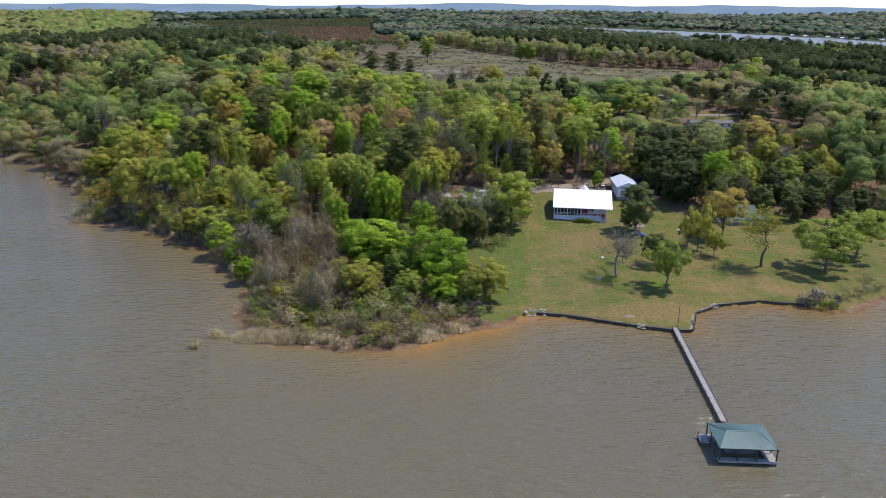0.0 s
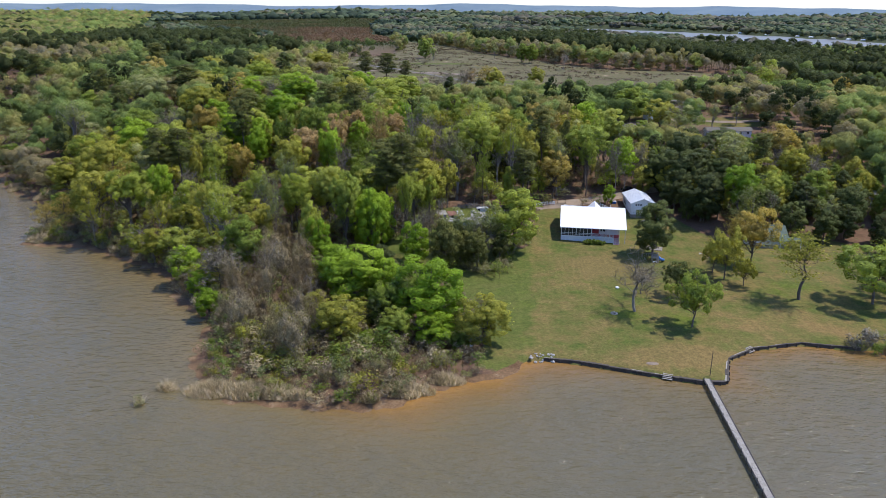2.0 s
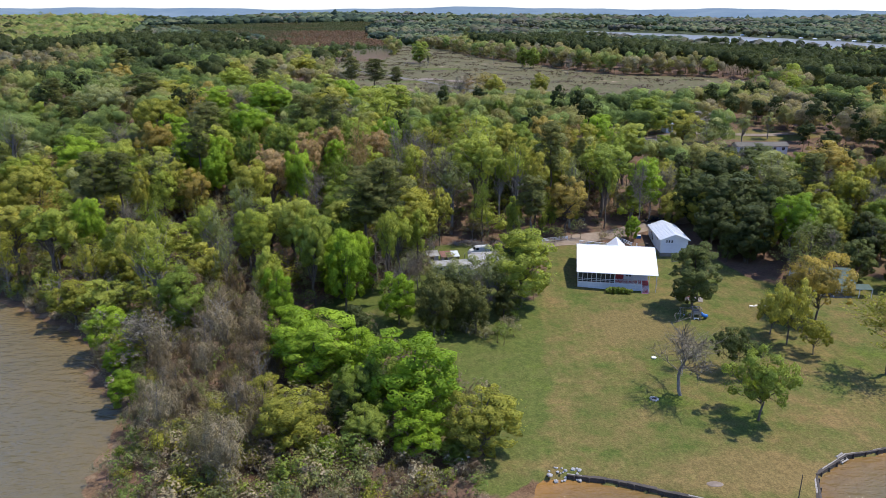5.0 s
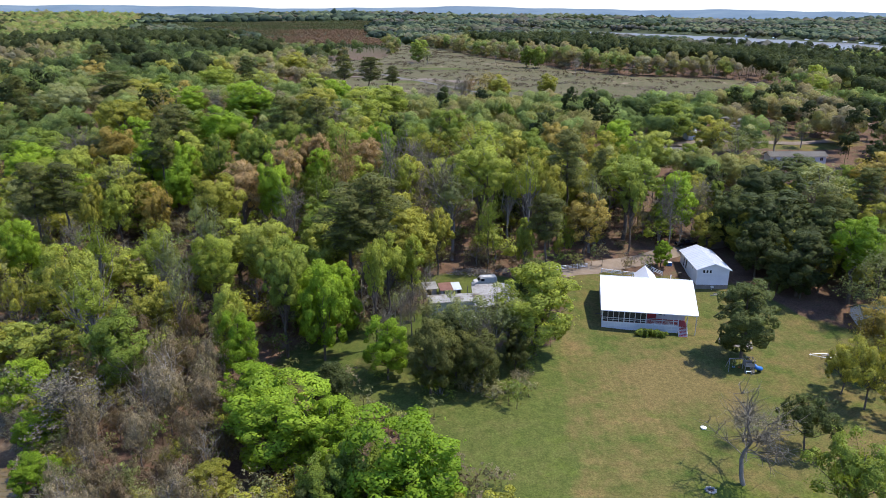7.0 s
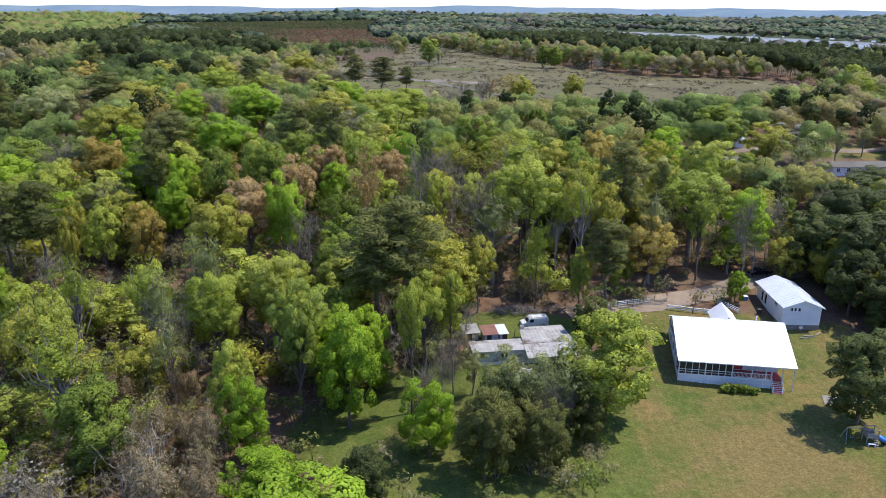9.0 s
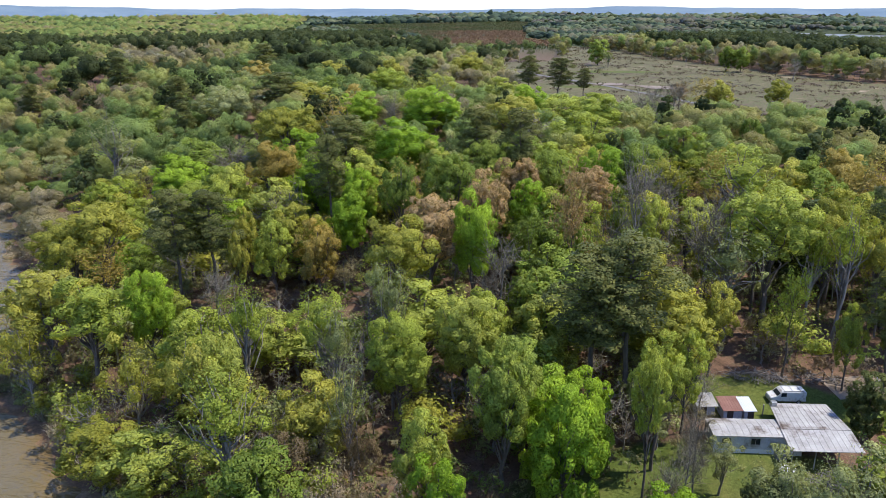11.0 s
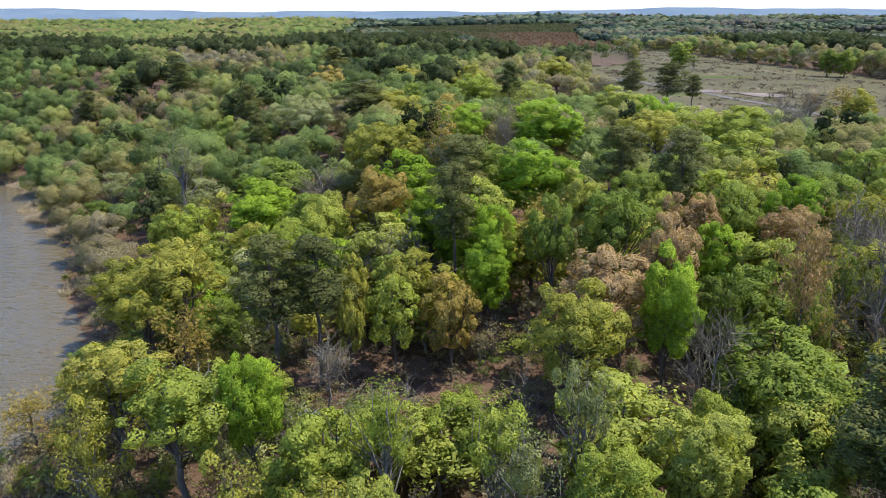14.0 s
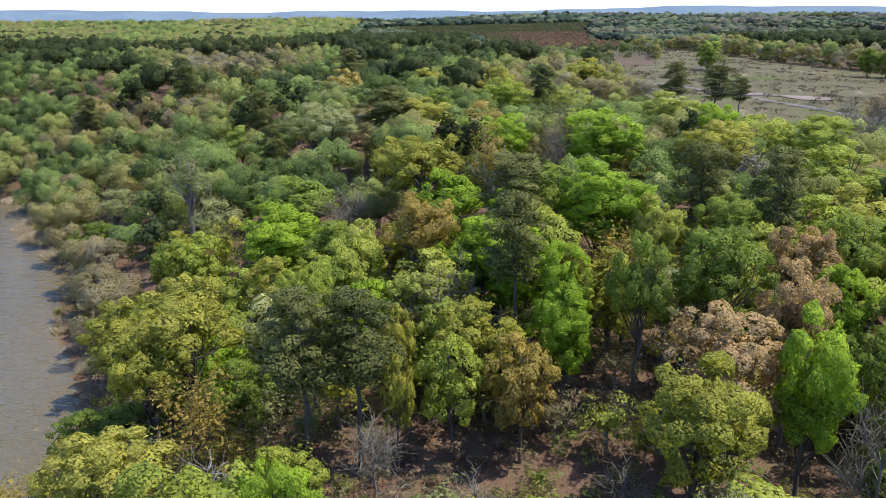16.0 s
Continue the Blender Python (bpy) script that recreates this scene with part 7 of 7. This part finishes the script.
ribbon("dirt_road", [(222, 610), (214, 585), (205, 540), (193, 472), (193, 450), (196, 425), (205, 395), (214, 370)], 5.5, DIRT, "pale dirt road between the trees", 0.25, 0.2, step=4)
ribbon("yard_track", YARD_TRACK, 4.5, DIRT, "sandy track between the far yards", 0.2, 0.3, step=3)


# ---- yard things ----
def board_fence(line, label):
    root = empty("board_fence", pose(0, 0, 0), label, "fence")
    for (x1, y1), (x2, y2) in zip(line[:-1], line[1:]):
        L = math.hypot(x2 - x1, y2 - y1)
        n = max(1, round(L / 2.2))
        for i in range(n + 1):
            x, y = x1 + (x2 - x1) * i / n, y1 + (y2 - y1) * i / n
            z = ground_at(x, y)
            part("post", boxes((x - 0.07, x + 0.07, y - 0.07, y + 0.07, z - 0.3, z + 1.25)), WHITE, root)
            if i < n:
                xb, yb = x1 + (x2 - x1) * (i + 1) / n, y1 + (y2 - y1) * (i + 1) / n
                zb = ground_at(xb, yb)
                for h in (0.4, 0.75, 1.1):
                    part("rail", rod(bmesh.new(), (x, y, z + h), (xb, yb, zb + h), 0.07, sides=4), WHITE, root)


board_fence([(30, 262.5), (35, 264.3), (40, 265.8)], "white three-rail board fence beside the drive")
board_fence([(43, 263.3), (48, 262.3), (52.5, 261.6)], "low white board fence behind the house")
board_fence([(54.5, 266.5), (57.5, 262.5)], "short white board fence by the building")

# concrete slab with chairs
slab_z = ground_at(64.3, 233)
pad = empty("patio_slab", pose(64.3, 232.8, slab_z, 0, 0, -18), "pale concrete slab under the big tree", "patio", kind="structure")
part("concrete_top", boxes((-3.2, 3.2, -1.7, 1.7, -0.3, 0.12), bevel=0.02), CONCRETE, pad)


def patio_chair(x, y, turn, mat_):
    root = empty("patio_chair", pose(x, y, slab_z + 0.125, 0, 0, turn), "dark metal patio chair on the concrete slab", "chair", "chairs on the slab")
    part("seat", boxes((-0.28, 0.28, -0.26, 0.26, 0.40, 0.46), bevel=0.015), mat_, root)
    part("backrest", slab(bmesh.new(), [(-0.28, 0.24, 0.45), (0.28, 0.24, 0.45), (0.28, 0.40, 1.0), (-0.28, 0.40, 1.0)], 0.04), mat_, root)
    for a in (-0.25, 0.25):
        for b in (-0.23, 0.23):
            part("leg", rod(bmesh.new(), (a, b, 0), (a, b, 0.42), 0.025), mat_, root)
        part("armrest", boxes((a - 0.03, a + 0.03, -0.25, 0.28, 0.62, 0.66)), mat_, root)


for x, y, t in ((62.4, 233.6, 200), (64.2, 232.4, 120), (66.0, 231.9, 60), (65.2, 233.2, 330), (63.4, 232.6, 250)):
    patio_chair(x, y, t, DARK_TIMBER if t != 120 else RED)
table = empty("patio_table", pose(64.9, 232.2, slab_z + 0.125), "small round dark patio table", "table")
part("tabletop", rod(bmesh.new(), (0, 0, 0.68), (0, 0, 0.73), 0.5, sides=16), DARK_TIMBER, table)
part("pedestal", rod(rod(bmesh.new(), (0, 0, 0.04), (0, 0, 0.68), 0.05), (0, 0, 0), (0, 0, 0.04), 0.28, sides=12), DARK_TIMBER, table)


def play_set():
    root = empty("play_set", pose(62.2, 221.3, ground_at(62.2, 221.3) - 0.02, 0, 0, -3), "wooden swing set and fort with a blue spiral slide", "play set")
    for x in (-0.8, 0.8):
        for y in (-0.7, 0.7):
            part("fort_post", boxes((x - 0.06, x + 0.06, y - 0.06, y + 0.06, -0.2, 2.5)), TIMBER, root)
    part("fort_floor", boxes((-0.9, 0.9, -0.8, 0.8, 1.2, 1.28)), TIMBER, root)
    part("fort_wall", boxes((-0.86, 0.86, -0.80, -0.76, 1.3, 1.9), (-0.86, -0.82, -0.76, 0.76, 1.3, 1.9), (-0.86, 0.86, 0.76, 0.8, 1.3, 1.9)), TIMBER, root)
    part("fort_roof", boxes((-1.0, 1.0, -0.85, -0.78, 2.45, 2.53), (-1.0, 1.0, 0.78, 0.85, 2.45, 2.53), *[(k, k + 0.07, -0.8, 0.8, 2.5, 2.56) for k in (-0.9, 0.0, 0.85)]), TIMBER, root)
    bm = bmesh.new()
    for i in range(6):
        slab(bm, [(0.1, -1.5 + 0.13 * i, 0.1 + 0.2 * i), (0.8, -1.5 + 0.13 * i, 0.1 + 0.2 * i), (0.8, -1.38 + 0.13 * i, 0.1 + 0.2 * i), (0.1, -1.38 + 0.13 * i, 0.1 + 0.2 * i)], 0.04)
    part("ladder", bm, TIMBER, root)
    part("bench", boxes((-0.7, 0.3, -1.3, -0.95, 0.4, 0.46), (-0.7, -0.64, -1.3, -0.95, 0, 0.4), (0.24, 0.3, -1.3, -0.95, 0, 0.4)), WHITE, root, "pale picnic bench")
    # slide: a half pipe winding down
    t = np.linspace(0, 1, 22)
    ang = -1.2 + t * 4.0
    path = np.stack([1.6 + 0.95 * np.sin(ang) * (0.6 + 0.4 * t), 0.2 + -0.95 * np.cos(ang), 1.3 - 1.15 * t], 1)
    v, f = tube(path, np.full(22, 0.36), 10)
    link_mesh("slide", v, f, BLUE, root, "blue plastic spiral slide", True)
    part("swing_beam", rod(bmesh.new(), (-0.8, 0.3, 2.3), (-3.6, 0.3, 2.3), 0.07), TIMBER, root)
    for y in (-0.7, 1.3):
        part("swing_leg", rod(bmesh.new(), (-3.5, 0.3, 2.3), (-3.8, y, -0.1), 0.06), TIMBER, root)
    for x, m in ((-1.6, ORANGE), (-2.6, BLUE)):
        s = part("swing", boxes((x - 0.22, x + 0.22, 0.18, 0.42, 0.55, 0.6), bevel=0.01), m, root, "plastic swing seat")
        part("chain", rod(rod(bmesh.new(), (x - 0.2, 0.3, 0.58), (x - 0.2, 0.3, 2.28), 0.015, sides=4), (x + 0.2, 0.3, 0.58), (x + 0.2, 0.3, 2.28), 0.015, sides=4), STEEL, s)


play_set()


def boat_trailer(x, y, turn):
    root = empty("boat_trailer", pose(x, y, ground_at(x, y), 0, 0, turn), "empty galvanised boat trailer on the grass", "trailer")
    part("frame", rod(rod(rod(rod(bmesh.new(), (-2.8, 0, 0.5), (-0.6, 0.8, 0.5), 0.06), (-2.8, 0, 0.5), (-0.6, -0.8, 0.5), 0.06), (-0.6, 0.8, 0.5), (2.4, 0.8, 0.5), 0.06), (-0.6, -0.8, 0.5), (2.4, -0.8, 0.5), 0.06), STEEL, root)
    for a in (-0.4, 0.9, 2.3):
        part("cross_bar", rod(bmesh.new(), (a, -0.8, 0.5), (a, 0.8, 0.5), 0.05), STEEL, root)
    for s in (-0.3, 0.3):
        part("bunk", boxes((-0.5, 2.4, s - 0.06, s + 0.06, 0.56, 0.66)), TIMBER, root)
    part("jack", rod(bmesh.new(), (-2.6, 0, 0), (-2.6, 0, 0.8), 0.05), STEEL, root)
    for s in (-1, 1):
        part("wheel", rod(bmesh.new(), (1.2, s * 0.86, 0.31), (1.2, s * 1.06, 0.31), 0.31, sides=14), RUBBER, root, "black tyre")


boat_trailer(79.5, 227.0, -8)


def bin_box(name, x, y, w, d, h, mat_, label, turn=0):
    root = empty(name, pose(x, y, ground_at(x, y) - 0.02, 0, 0, turn), label, name.replace("_", " "))
    part("body", boxes((-w / 2, w / 2, -d / 2, d / 2, 0, h), bevel=0.03), mat_, root)
    part("lid", boxes((-w / 2 - 0.03, w / 2 + 0.03, -d / 2 - 0.03, d / 2 + 0.03, h, h + 0.07), bevel=0.015), WHITE if mat_ is BLUE else mat_, root)


bin_box("storage_box", 60.8, 268.3, 1.3, 0.9, 0.8, BLUE, "pale blue plastic storage box by the drive")
bin_box("garbage_bin", 61.6, 262.2, 0.7, 0.7, 1.1, DARK_TIMBER, "dark wheeled garbage bin by the building wall")
for x, y, t in ((67.2, 253.6, 12), (68.3, 254.1, -10), (70.2, 254.8, 40)):
    log = empty("timber_beam", pose(x, y, ground_at(x, y) + 0.05, 0, 0, t), "weathered loose timber lying on the grass", "timber")
    part("beam", boxes((-1.2, 1.2, -0.09, 0.09, -0.05, 0.13), bevel=0.01), TIMBER, log)


def fire_pit(x, y):
    root = empty("fire_pit", pose(x, y, ground_at(x, y)), "ring of grey stones round a fire pit", "fire pit")
    for i in range(9):
        a = i * 0.698
        bm = bmesh.new()
        bmesh.ops.create_icosphere(bm, subdivisions=1, radius=0.24)
        bmesh.ops.translate(bm, verts=bm.verts, vec=(math.cos(a) * 0.65, math.sin(a) * 0.65, 0.12))
        part("stone", bm, ROCK, root)
    part("ash", rod(bmesh.new(), (0, 0, -0.05), (0, 0, 0.04), 0.55, sides=12), DARK_TIMBER, root, "black ash")


fire_pit(43.0, 186.3)
scrap = empty("plastic_tub", pose(47.3, 202.0, ground_at(47.3, 202)), "small white plastic tub lying on the lawn", "tub")
part("shell", rod(bmesh.new(), (0, 0, 0), (0, 0.0, 0.28), 0.42, 0.5, 12), WHITE, scrap)
sandy = empty("sand_heap", pose(45.5, 161.8, ground_at(45.5, 161.8)), "small heap of pale sand on the lawn", "sand")
bm = bmesh.new()
bmesh.ops.create_icosphere(bm, subdivisions=3, radius=1.0)
bmesh.ops.scale(bm, verts=bm.verts, vec=(1.3, 0.7, 0.16))
part("heap", bm, DIRT, sandy)
sign = empty("white_board", pose(8.2, 168.0, ground_at(8.2, 168)), "small white board on a stake in the scrub", "sign")
part("board", boxes((-0.35, 0.35, -0.02, 0.02, 0.5, 1.5)), WHITE, sign)
part("stake", boxes((-0.04, 0.04, 0.021, 0.07, -0.2, 1.2)), TIMBER, sign)


def power_pole(x, y, tall):
    root = empty("power_pole", pose(x, y, ground_at(x, y)), "brown wooden power pole with a grey transformer", "power pole")
    part("shaft", rod(bmesh.new(), (0, 0, -0.5), (0, 0, tall), 0.16, 0.11, 8), BARK, root)
    part("cross_arm", boxes((-0.9, 0.9, -0.05, 0.05, tall - 0.9, tall - 0.78)), TIMBER, root)
    part("transformer", rod(bmesh.new(), (0.28, 0, tall - 2.2), (0.28, 0, tall - 1.4), 0.2, sides=10), STEEL, root)


power_pole(53.5, 286.0, 10.0)


def wire(a, b, sag, label):
    t = np.linspace(0, 1, 16)
    p = np.asarray(a) + (np.asarray(b) - np.asarray(a)) * t[:, None]
    p[:, 2] -= sag * 4 * t * (1 - t)
    v, f = tube(p, np.full(16, 0.02), 4)
    tagged(link_mesh("overhead_wire", v, f, RUBBER), label, "cable")


wire((53.5, 286, ground_at(53.5, 286) + 9), (12, 262, ground_at(12, 262) + 4.2), 1.5, "thin black overhead power cable")


# ---- heaps of cut branches ----
def brush(name, x, y, rx, ry, high, count, label, mat_=None):
    rng = np.random.default_rng(hash_seed(name) + int(x * 7 + y))
    h = Heap()
    for i in range(count):
        a, r = rng.uniform(0, 6.28), math.sqrt(rng.random())
        c = np.array([math.cos(a) * rx * r, math.sin(a) * ry * r, high * (1 - r) * rng.random() + 0.1])
        d = rng.normal(0, 1, 3) * np.array([1, 1, 0.25])
        d = d / np.linalg.norm(d) * rng.uniform(0.6, 1.8)
        h.add(*limb(rng, c - d, c + d, rng.uniform(0.03, 0.09), 0.02, 0.08, 3, 4))
    root = empty(name, pose(x, y, ground_at(x, y)), label, "brush pile")
    ob = new("brushwood", h.mesh("brushwood", mat_ or BARK_PALE))
    ob.parent = root
    tagged(ob, kind="stuff")


brush("brush_pile", 11.5, 259.2, 5.5, 1.6, 1.3, 150, "heap of dry grey branches at the wood's edge")
brush("brush_pile", 20.5, 260.8, 4.0, 1.5, 1.0, 90, "heap of dry grey branches at the wood's edge")
brush("brush_pile", 16.5, 236.5, 3.2, 1.4, 2.0, 120, "tangle of bare branches before the old trailer")
brush("brush_pile", -53, 199, 3.0, 4.0, 0.7, 70, "dry driftwood branches along the bank")
brush("brush_pile", -62, 206, 3.0, 4.0, 0.7, 70, "dry driftwood branches along the bank")
brush("brush_pile", 44, 281, 4.0, 1.6, 1.0, 60, "heap of dry branches beside the drive")
brush("brush_pile", -40, 600, 12, 5, 2.2, 90, "heap of logging slash in the cleared field", BARK)
brush("brush_pile", -20, 640, 14, 5, 2.4, 100, "heap of logging slash in the cleared field", BARK)
for px, py in ((-34, 684), (-16, 672), (-4, 630), (38, 562), (72, 552), (70, 720), (-52, 640), (84, 556), (20, 640), (48, 610)):
    brush("brush_pile", px, py, 9, 3.5, 2.0, 60, "heap of logging slash in the cleared field", BARK)
brush("brush_pile", 62, 575, 10, 4, 2.2, 80, "heap of logging slash in the cleared field", BARK)
brush("brush_pile", 70, 640, 14, 4, 2.2, 90, "heap of logging slash in the cleared field", BARK)
brush("brush_pile", 20, 520, 10, 3, 1.6, 80, "heap of logging slash in the cleared field", BARK)
brush("brush_pile", -2, 700, 12, 5, 2.4, 80, "heap of logging slash in the cleared field", BARK)


# ---- neighbours' houses ----
def plain_house(name, x, y, turn, w, d, eave, ridge, wall_mat, roof_mat, label, windows=4, porch=False):
    root = empty(name, pose(x, y, ground_at(x, y) - 0.15, 0, 0, turn), label, "house")
    part("wall", boxes((0, w, 0, 0.15, 0, eave), (0, w, d - 0.15, d, 0, eave), (0, 0.15, 0.15, d - 0.15, 0, eave), (w - 0.15, w, 0.15, d - 0.15, 0, eave)), wall_mat, root)
    for x0 in (0.0, w - 0.15):
        part("gable_wall", gable(bmesh.new(), x0, x0 + 0.15, 0, d, eave, ridge), wall_mat, root)
    k = (ridge - eave) / (d / 2)
    roof_sheet("roof", [(-0.5, -0.5, eave - 0.5 * k + 0.08), (w + 0.5, -0.5, eave - 0.5 * k + 0.08), (w + 0.5, d / 2, ridge + 0.08), (-0.5, d / 2, ridge + 0.08)], 0.1, roof_mat, root, int(w * 1.2))
    roof_sheet("roof", [(w + 0.5, d + 0.5, eave - 0.5 * k + 0.08), (-0.5, d + 0.5, eave - 0.5 * k + 0.08), (-0.5, d / 2, ridge + 0.08), (w + 0.5, d / 2, ridge + 0.08)], 0.1, roof_mat, root, int(w * 1.2))
    for i in range(windows):
        c = w * (i + 0.5) / windows
        window(root, c - 0.5, c + 0.5, eave - 1.7, eave - 0.6, -0.005)
    if porch:
        roof_sheet("porch_roof", [(w * 0.3, -3.2, eave - 0.5), (w + 3.4, -3.2, eave - 0.5), (w + 3.4, -0.4, eave - 0.05), (w * 0.3, -0.4, eave - 0.05)], 0.08, roof_mat, root, 10)
        for i in range(5):
            px = w * 0.32 + (w * 0.68 + 3.2) * i / 4
            part("porch_post", boxes((px - 0.07, px + 0.07, -3.1, -2.96, -0.4, eave - 0.5)), WHITE, root)
        part("porch_floor", boxes((w * 0.3, w + 3.3, -3.2, 0, -0.3, 0.25)), CONCRETE, root)
    return root


plain_house("cottage", 93.5, 237.5, -6, 12.5, 8.5, 3.0, 5.4, SIDING, COTTAGE_ROOF, "pale cottage with a green metal roof among trees", 3, True)
plain_house("mobile_home", 119.5, 350, 2, 20, 4.8, 3.3, 4.4, SIDING, ASPHALT, "long white mobile home with a dark shingle roof", 6)
plain_house("mobile_home", 76, 356, 2, 20, 4.8, 3.0, 4.0, OLD_SIDING, ASPHALT, "long grey mobile home with a dark shingle roof", 4)
plain_house("tool_shed", 101.5, 384, 10, 3.2, 4.2, 3.4, 4.4, SIDING, GREY_ROOF, "small white garden shed in a far yard", 1)
plain_house("bungalow", -8, 446, 30, 9, 7, 3.0, 5.4, SIDING, RED_ROOF, "small white house with a maroon roof by the field", 3)
plain_house("barn", 137, 268, -12, 12, 8, 3.4, 5.6, OLD_SIDING, RUST_ROOF, "grey metal-roofed outbuilding under the trees", 2)
for i, (x, y) in enumerate(((992, 1700), (962, 1750), (935, 1830), (915, 1900), (905, 1950), (870, 2050), (838, 2150), (945, 1780))):
    plain_house("lake_cabin", x - 12, y, -60, 9, 6, 1.8, 3.2, WHITE, WHITE_ROOF, "tiny white boat house on the far river bank", 1)
